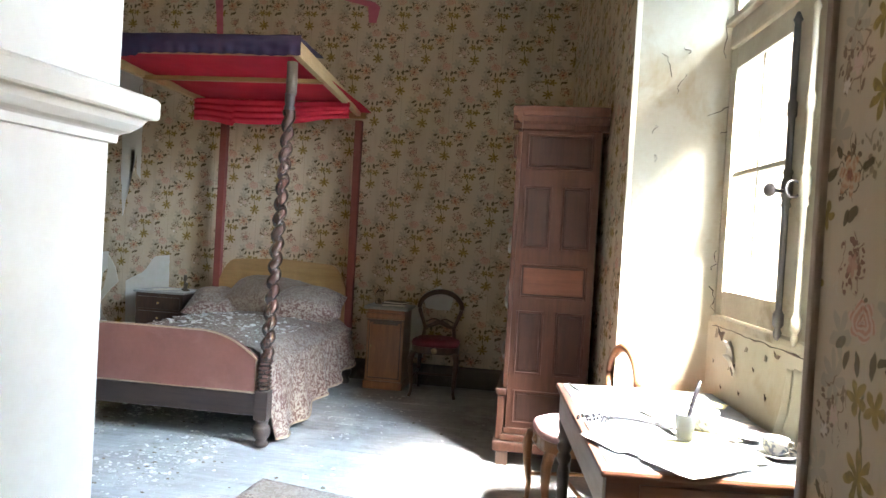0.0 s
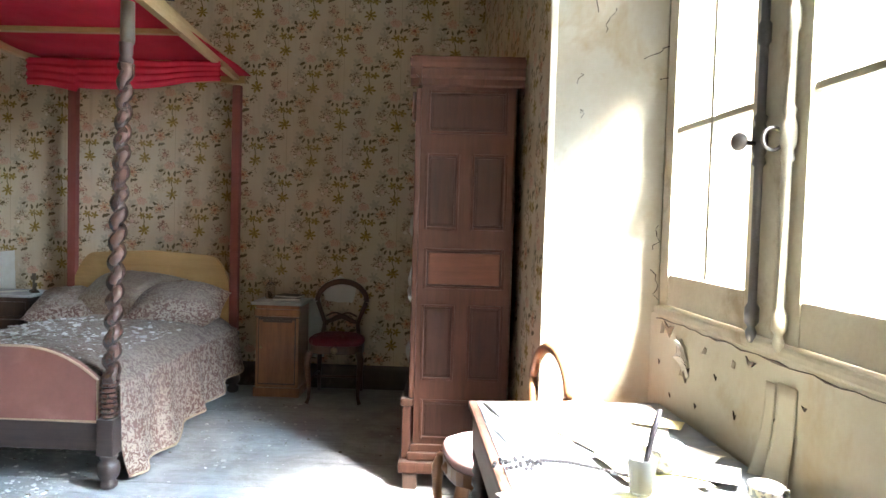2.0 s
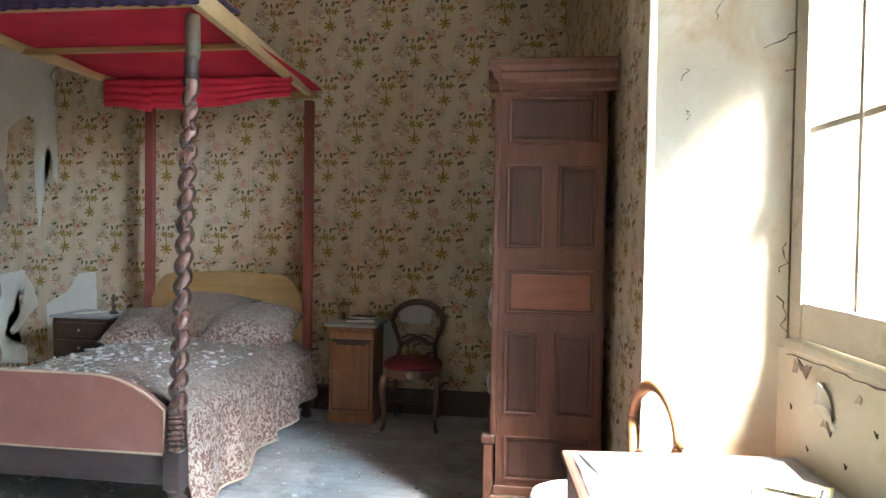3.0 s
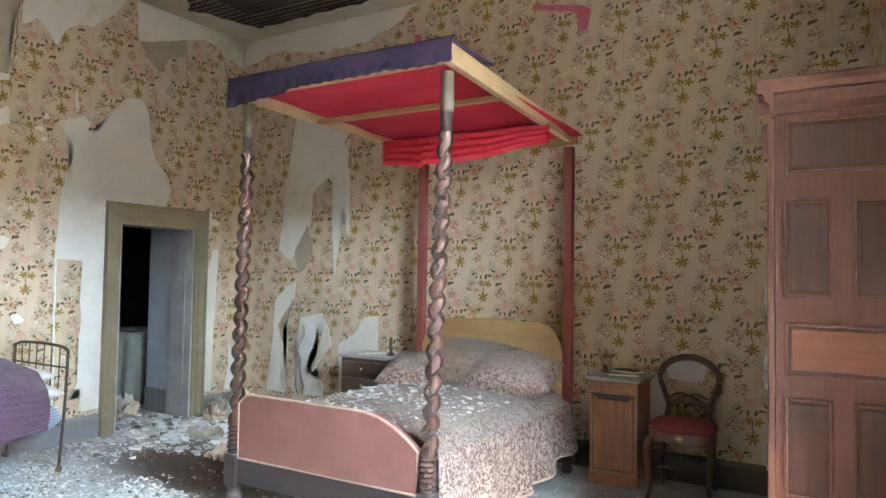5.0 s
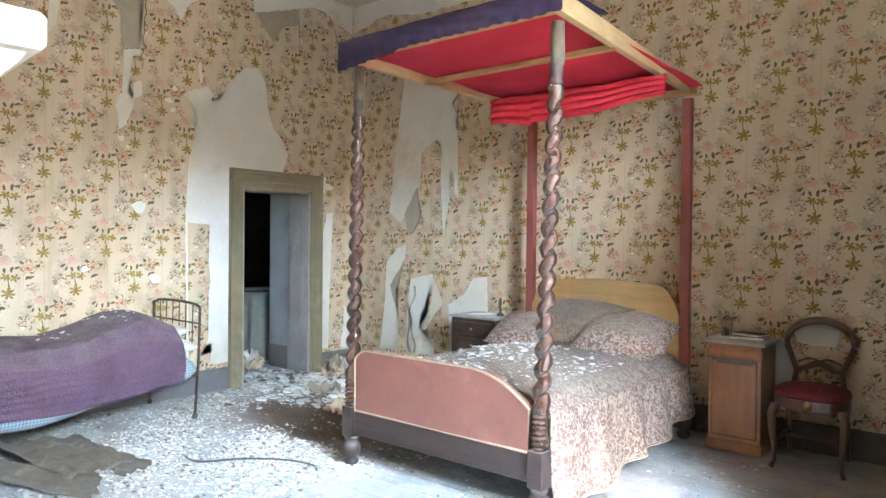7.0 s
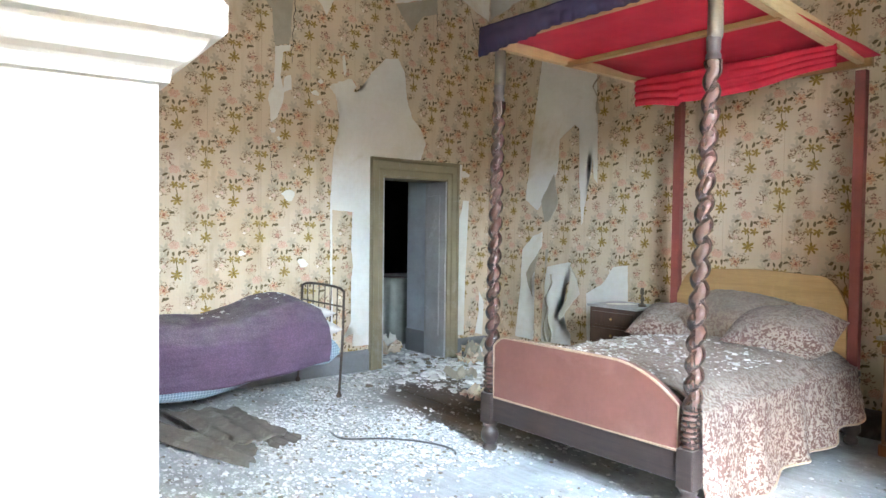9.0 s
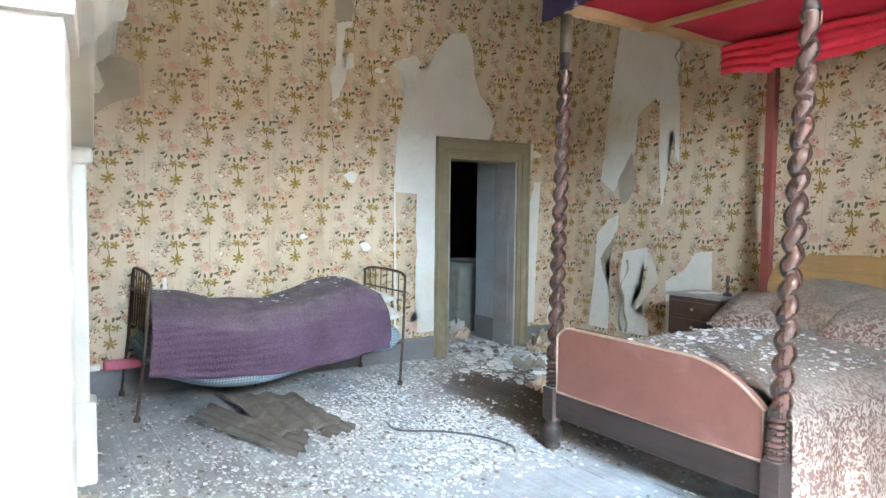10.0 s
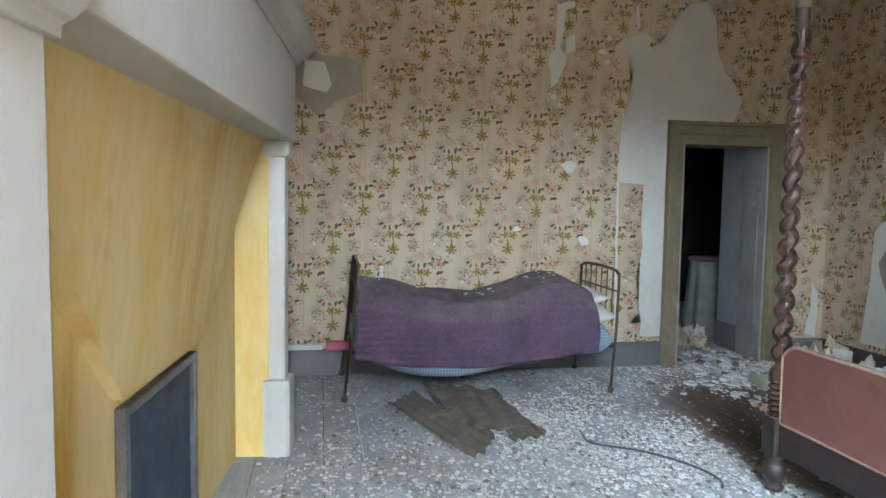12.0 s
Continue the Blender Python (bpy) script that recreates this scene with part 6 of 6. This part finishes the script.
def quilt():
    def f(u, v):
        y = IY0 + 0.07 + 1.68 * u
        s = v
        hump = along(u, QUILT_TOP) + 0.012 * noise.noise(Vector((u * 9, v * 4, 1)))
        n = noise.noise(Vector((u * 8, v * 4, 9)))
        bot = along(u, (0.31, 0.27, 0.245, 0.24, 0.26, 0.295, 0.34)) + 0.006 * math.sin(u * 23)
        if s < 0.42:
            t = s / 0.42
            return Vector((-5.56 + 0.70 * t, y, hump + 0.04 * math.sin(math.pi * t) + 0.012 * n))
        t = (s - 0.42) / 0.58
        out = 0.055 * math.sin(math.pi * min(1, t * 1.1)) + 0.05 * min(1, t * 4) + 0.012 * n + 0.012 * math.sin(u * 22 + t) * t
        z = hump - 0.02 - (hump - 0.02 - bot) * t
        return Vector((-4.87 + out + 0.03 + 0.035 * t, y + 0.03 * t * (u - 0.5) * 2, z))
    ob = part("purple_quilt", add_sheet(bmesh.new(), 110, 60, f, 0.012), M_PURPLE, None, "", True)
    tagged(ob, "dusty purple candlewick quilt over the iron bed, strewn with plaster flakes", "quilt")
    part("hem", add_tube(bmesh.new(), [f(i / 50, 1.0) for i in range(51)], 0.008, 6), M_PURPLE, ob, "rolled purple hem", True)


quilt()
pillow("pillow", (-5.18, 3.98, 0.67), (0.60, 0.26, 0.13), 0, 10, M_TICKING, "crumpled white pillow at the iron bed's head", 5)
pillow("pillow", (-5.14, 4.0, 0.56), (0.64, 0.26, 0.15), 4, 0, M_TICKING, "flattened white pillow under another pillow", 6)

# things on the skirting by the iron bed
ob = part("pink_cloth", box((WEST + 0.005, 2.06, 0.205), (WEST + 0.10, 2.36, 0.275), 0.02), M_PINK)
tagged(ob, "folded pink cloth resting on the skirting", "cloth")
ob = part("paper_roll", box((WEST + 0.005, 1.72, 0.205), (WEST + 0.06, 2.04, 0.25), 0.01), M_PLASTER)
tagged(ob, "white folded paper resting on the skirting", "paper")


# ---- sacking on the floor ----
def sacking(pts, seed, lift):
    c = Vector((sum(p[0] for p in pts) / 4, sum(p[1] for p in pts) / 4, 0))
    def f(u, v):
        a = Vector(pts[0]).lerp(Vector(pts[1]), u)
        b = Vector(pts[3]).lerp(Vector(pts[2]), u)
        p = a.lerp(b, v)
        n = noise.noise(Vector((p.x * 4, p.y * 4, seed)))
        r = abs(math.sin((u * 1.2 + v * 0.3) * 9 + seed))
        e = 0.03 * noise.noise(Vector((p.x * 9, p.y * 9, seed + 2)))
        return Vector((p.x + e, p.y + e, lift + 0.012 + 0.02 * abs(n) + 0.02 * r ** 3))
    ob = part("sacking", add_sheet(bmesh.new(), 40, 30, f, 0.004), M_SACK, None, "", True)
    tagged(ob, "crumpled brown jute sacking lying on the floor", "sack", "sacking on the floor")


sacking([(-4.66, 2.46), (-4.95, 2.68), (-4.0, 3.03), (-3.64, 2.84)], 1.0, 0.0)
sacking([(-5.06, 2.76), (-4.82, 3.24), (-4.0, 3.27), (-3.98, 2.84)], 4.0, 0.028)
sacking([(-4.5, 3.05), (-4.35, 3.27), (-3.98, 3.34), (-3.88, 3.12)], 7.0, 0.0)
cable = [(-3.15 + -0.9 * t + 0.05 * math.sin(t * 9), 3.95 - 0.35 * t + 0.12 * math.sin(t * 6), 0.012) for t in [i / 20 for i in range(21)]]
ob = part("cable", add_tube(bmesh.new(), cable, 0.007, 8), M_IRON_DARK, None, "", True)
tagged(ob, "thin dark cable lying across the floor", "cable")


def rug():
    def f(u, v):
        n = noise.noise(Vector((u * 4, v * 4, 2)))
        return Vector((-1.46 + 0.62 * u - 0.05 * v, 3.63 - 0.14 * u - 0.75 * v, 0.010 + 0.006 * max(0.0, n) + 0.004 * math.sin(v * 9)))
    ob = part("rug", add_sheet(bmesh.new(), 20, 24, f, 0.006), M_DAMASK, None, "", True)
    tagged(ob, "small threadbare dusty pink rug lying on the floorboards", "rug")


rug()

# ---- desk by the window ----
before = set(scene.collection.objects)
DX0, DX1, DY0, DY1, DZ = 0.11, 0.845, 2.11, 3.36, 0.775


def desk():
    d = empty("writing_desk", "mahogany writing desk with a blue-grey leather top and turned legs", "desk", Matrix.Translation(((DX0 + DX1) / 2, (DY0 + DY1) / 2, 0)) @ pose(0, 0, 0, 0, 0, 0))
    w, l = (DX1 - DX0) / 2, (DY1 - DY0) / 2
    part("desktop", box((-w, -l, DZ - 0.028), (w, l, DZ - 0.004), 0.01), M_DESK, d)
    part("leather", box((-w + 0.03, -l + 0.03, DZ - 0.005), (w - 0.01, l - 0.03, DZ), 0.002), M_DESKTOP, d, "worn blue-grey leather")
    part("apron", box((-w + 0.02, -l + 0.02, DZ - 0.16), (w - 0.02, -l + 0.045, DZ - 0.028), 0.004), M_DESK, d)
    part("apron", box((-w + 0.02, l - 0.045, DZ - 0.16), (w - 0.02, l - 0.02, DZ - 0.028), 0.004), M_DESK, d)
    part("apron", box((-w + 0.015, -l + 0.046, DZ - 0.16), (-w + 0.04, l - 0.046, DZ - 0.028), 0.004), M_DESK_GREY, d)
    part("apron", box((w - 0.045, -l + 0.046, DZ - 0.16), (w - 0.02, l - 0.046, DZ - 0.028), 0.004), M_DESK, d)
    prof = [(0.018, 0.0), (0.022, 0.02), (0.016, 0.05), (0.024, 0.20), (0.030, 0.36), (0.022, 0.40), (0.034, 0.42), (0.034, 0.44), (0.024, 0.455), (0.034, 0.47), (0.034, 0.49), (0.024, 0.505), (0.034, 0.52), (0.030, 0.55), (0.036, 0.58), (0.036, 0.615)]
    for x in (-w + 0.05, w - 0.05):
        for y in (-l + 0.06, l - 0.06):
            part("leg", add_lathe(bmesh.new(), prof, 18, (x, y, 0)), M_WALNUT, d, "turned leg", True)
    dr = part("drawer", box((-w + 0.12, -l + 0.012, DZ - 0.145), (w - 0.12, -l + 0.021, DZ - 0.045), 0.004), M_DESK, d)


desk()
random.seed(21)


def paper(c, size, rz, mat, label, z, curl=0.012):
    def f(u, v):
        n = noise.noise(Vector((u * 2 + c[0] * 9, v * 2 + c[1] * 9, 0)))
        e = max(abs(u - 0.5), abs(v - 0.5)) * 2
        return Vector(((u - 0.5) * size[0], (v - 0.5) * size[1], 0.0012 + curl * max(0, n) * e ** 3 * 0.6))
    bm = add_sheet(bmesh.new(), 12, 12, f, 0.0006)
    m = Matrix.Translation((c[0], c[1], z)) @ pose(0, 0, 0, 0, 0, rz)
    for vv in bm.verts:
        vv.co = m @ vv.co
    ob = part("paper_sheet", bm, mat, None, "", True)
    tagged(ob, label, "paper", "papers on the desk")


for k, (c, s, rz, mat) in enumerate((((0.40, 3.18), (0.46, 0.30), 4, M_PAPER), ((0.34, 2.98), (0.36, 0.26), 10, M_PAPER), ((0.62, 3.20), (0.30, 0.21), -8, M_PAPER), ((0.50, 2.86), (0.21, 0.30), 24, M_PAPER_YELLOW), ((0.64, 2.95), (0.15, 0.21), -20, M_PAPER), ((0.27, 2.42), (0.30, 0.21), 28, M_PAPER), ((0.31, 2.39), (0.21, 0.30), -52, M_PAPER), ((0.46, 2.32), (0.36, 0.26), 18, M_PAPER_YELLOW), ((0.42, 2.20), (0.30, 0.21), 34, M_PAPER), ((0.53, 2.60), (0.21, 0.28), 8, M_PAPER_YELLOW), ((0.70, 2.72), (0.10, 0.15), 40, M_PAPER), ((0.71, 3.02), (0.16, 0.10), -30, M_PAPER_YELLOW), ((0.66, 2.58), (0.14, 0.20), 62, M_PAPER))):
    paper(c, s, rz, mat, "loose sheet of old paper on the desk" if mat is M_PAPER else "yellowed sheet of paper on the desk", DZ + 0.0016 * k)
DT = DZ + 0.020


def goblet(c):
    g = part("drinking_glass", add_lathe(bmesh.new(), [(0.024, 0.0), (0.027, 0.002), (0.036, 0.088), (0.036, 0.09), (0.0335, 0.09), (0.025, 0.008), (0.003, 0.007)], 24, c), M_TUMBLER, None, "", True)
    tagged(g, "small clear tumbler on the desk with a black pen in it", "glass")


goblet((0.441, 2.42, DT))
ob = part("pen_holder", add_tube(bmesh.new(), [(0.432, 2.415, DT + 0.012), (0.458, 2.43, DT + 0.09), (0.472, 2.437, DT + 0.145), (0.492, 2.447, DT + 0.20)], [0.003, 0.007, 0.008, 0.006], 10), M_BLACK, None, "", True)
tagged(ob, "slim black pen standing in the glass", "pen")


def pattern_china(name):
    n = Nodes(name)
    p = n.coords()
    v = n.voronoi(p, 45)
    c = n.mix(n.math("MULTIPLY", n.step(n.noise(p, 60, 3, 0.6), 0.52, 0.58), 0.8), (0.74, 0.73, 0.70), (0.12, 0.15, 0.24))
    return n.done(c, 0.15, None)


M_CHINA = pattern_china("blue_and_white_china")
ob = part("china_bowl", add_lathe(bmesh.new(), [(0.028, 0.0), (0.030, 0.008), (0.045, 0.025), (0.053, 0.06), (0.054, 0.072), (0.051, 0.072), (0.043, 0.028), (0.003, 0.012)], 28, (0.5535, 2.58, DT)), M_CHINA, None, "", True)
tagged(ob, "small blue and white china bowl on the papers", "bowl")
cup = empty("teacup_and_saucer", "patterned white teacup on its saucer, on the desk", "teacup", Matrix.Translation((0.72, 2.36, DZ + 0.001)))
part("saucer", add_lathe(bmesh.new(), [(0.03, 0.0), (0.035, 0.004), (0.068, 0.014), (0.070, 0.017), (0.035, 0.008), (0.003, 0.007)], 28), M_CHINA, cup, "", True)
part("cup", add_lathe(bmesh.new(), [(0.022, 0.008), (0.024, 0.014), (0.040, 0.028), (0.036, 0.052), (0.042, 0.066), (0.039, 0.066), (0.033, 0.052), (0.036, 0.03), (0.003, 0.02)], 24), M_CHINA, cup, "", True)
part("cup_handle", add_tube(bmesh.new(), [(0.036, 0, 0.052), (0.055, 0, 0.052), (0.058, 0, 0.036), (0.040, 0, 0.028)], 0.003, 8), M_CHINA, cup, "", True)
# black beads: heap and string
beads = empty("bead_necklace", "long string of glossy black beads lying on the papers", "necklace", Matrix.Translation((0.26, 2.56, DT + 0.006)))
rg = random.Random(3)
path = []
for i in range(58):
    t = i / 57
    if t < 0.5:
        a = t * 2 * 2 * math.pi * 2.6
        r = 0.025 + 0.035 * t * 2
        path.append((-0.09 + r * math.cos(a) * 1.1 + rg.uniform(-0.008, 0.008), 0.02 + r * math.sin(a) * 0.7 + rg.uniform(-0.008, 0.008), 0.006 + rg.choice((0, 0, 0.007))))
    else:
        q = (t - 0.5) * 2
        path.append((-0.03 + 0.24 * q, 0.05 - 0.10 * q + 0.02 * math.sin(q * 5), 0.006))
bmb = bmesh.new()
bmesh.ops.create_icosphere(bmb, subdivisions=1, radius=0.0068)
first = part("bead", bmb, M_BLACK, beads, "", True)
first.location = path[0]
for p in path[1:]:
    o = new("bead", first.data)
    o.parent, o.location = beads, p
ob = part("letter_knife", add_tube(bmesh.new(), [(0.15, 3.22, DT + 0.004), (0.165, 3.14, DT + 0.004), (0.185, 3.04, DT + 0.004)], [0.004, 0.007, 0.003], 8), M_STEEL, None, "", True)
tagged(ob, "dull steel paper knife on the desk's edge", "knife")
turned_east(before)


# ---- floor boards ----
rows = []
y = -1.0
rb = random.Random(11)
while y < NORTH - 0.02:
    wdt = rb.choice((0.17, 0.19, 0.21))
    y1 = min(y + wdt, NORTH)
    cuts = sorted([rb.uniform(-4.6, -0.6) for _ in range(1)])
    xs = [WEST if y > 0.55 else -3.6, *cuts, 1.25]
    for a, b in zip(xs, xs[1:]):
        ob = part("floorboard", box((a + 0.0015, y + 0.002, -0.03), (b - 0.0015, y1 - 0.002, rb.uniform(-0.003, 0.0)), 0.003), M_FLOOR)
        rows.append(ob)
    y = y1
floor = empty("floor", "worn blue-grey painted floorboards strewn with fallen plaster", "floor")
tagged(floor, kind="structure")
for ob in rows:
    ob.parent = floor


# ---- fallen plaster ----
def flakes(name, count, place, smin, smax, seed, label, mat=None):
    rg = random.Random(seed)
    verts, faces = [], []
    made = 0
    while made < count:
        q = place(rg)
        if q is None:
            continue
        x, y, z, nrm = q
        made += 1
        s = smin + (smax - smin) * rg.random() ** 3.2
        k = rg.choice((4, 5, 5, 6))
        a0 = rg.random() * 6.28
        h = s * rg.uniform(0.06, 0.24)
        tx, ty = rg.uniform(-0.35, 0.35), rg.uniform(-0.35, 0.35)
        el = rg.uniform(0.5, 1.0)
        ring = []
        for i in range(k):
            a = a0 + 2 * math.pi * (i + rg.uniform(-0.3, 0.3)) / k
            r = s * rg.uniform(0.6, 1.1)
            dx, dy = r * math.cos(a), r * math.sin(a) * el
            ring.append((x + dx, y + dy, z + max(0.0, dx * tx + dy * ty) + h * 0.2))
        b = len(verts)
        verts += [(px, py, z - 0.001) for px, py, pz in ring] + [(x + (px - x) * 0.85, y + (py - y) * 0.85, pz + h) for px, py, pz in ring]
        faces.append(tuple(range(b + k, b + 2 * k)))
        faces += [(b + i, b + (i + 1) % k, b + k + (i + 1) % k, b + k + i) for i in range(k)]
    me = bpy.data.meshes.new(name)
    me.from_pydata(verts, [], faces)
    me.materials.append(mat or M_CHIP)
    ob = new(name, me)
    return tagged(ob, label, "rubble", "", "stuff")


def on_floor(rg):
    x, y = rg.uniform(-5.55, -1.0), rg.uniform(1.7, 6.35)
    dens = math.exp(-((x + 3.9) / 1.0) ** 2 - ((y - 3.6) / 1.1) ** 2) + 0.55 * math.exp(-((x + 5.1) / 0.7) ** 2 - ((y - 5.2) / 1.0) ** 2) + 0.10 + 0.25 * math.exp(-((x + 3.0) / 0.9) ** 2 - ((y - 2.6) / 0.8) ** 2)
    dens *= 0.55 + 0.8 * noise.noise(Vector((x * 1.7, y * 1.7, 0)))
    if x > -1.9:
        dens *= 0.12
    if math.hypot((x + 4.0) * 0.8, (y - 4.95) * 1.25) < 0.80 + 0.2 * noise.noise(Vector((x * 3, y * 3, 3))):
        dens *= 0.18
    if rg.random() > dens:
        return None
    return x, y, 0.0, None


flakes("plaster_flakes", 26000, on_floor, 0.0025, 0.023, 2, "white flakes of fallen plaster scattered over the floor")


def by_door(rg):
    x, y = rg.gauss(-5.2, 0.45), rg.gauss(5.75, 0.42)
    if not (-8 < x < -4.2 and 4.4 < y < 6.3) or (x < WEST and not DOOR_Y0 < y < DOOR_Y1):
        return None
    return x, y, 0.0, None


flakes("plaster_rubble", 1100, by_door, 0.015, 0.08, 4, "larger lumps of broken plaster and paper by the doorway")


def spread_z(x, y):
    s = x + 2.42
    return 0.60 + 0.085 * (1 - min(1, abs(s) / 0.69) ** 2) + 0.016 * noise.noise(Vector((s * 3, y * 3, 0))) + 0.004


def on_bed(rg):
    x, y = rg.uniform(-3.0, -1.85), rg.uniform(4.3, 5.55)
    if rg.random() > 0.5 + 0.6 * noise.noise(Vector((x * 3, y * 3, 7))):
        return None
    return x, y, spread_z(x, y), None


flakes("plaster_flakes_on_bed", 750, on_bed, 0.004, 0.026, 6, "flakes of plaster scattered over the bedspread")


def on_quilt(rg):
    u, t = rg.random(), rg.random()
    if rg.random() > 0.6 + 0.6 * noise.noise(Vector((u * 5, t * 3, 2))):
        return None
    hump = along(u, QUILT_TOP)
    return -5.52 + 0.62 * t, IY0 + 0.07 + 1.68 * u, hump + 0.04 * math.sin(math.pi * t) + 0.008, None


flakes("plaster_flakes_on_quilt", 420, on_quilt, 0.005, 0.028, 9, "flakes of plaster on the purple quilt")


def by_cabinet(rg):
    x, y = rg.gauss(-1.1, 0.5), rg.gauss(5.3, 0.35)
    return (x, y, 0.0, None) if -1.7 < x < -0.2 and y < 5.9 else None


flakes("plaster_dust_flakes", 260, by_cabinet, 0.003, 0.016, 12, "a few plaster flakes near the chair and cabinet")
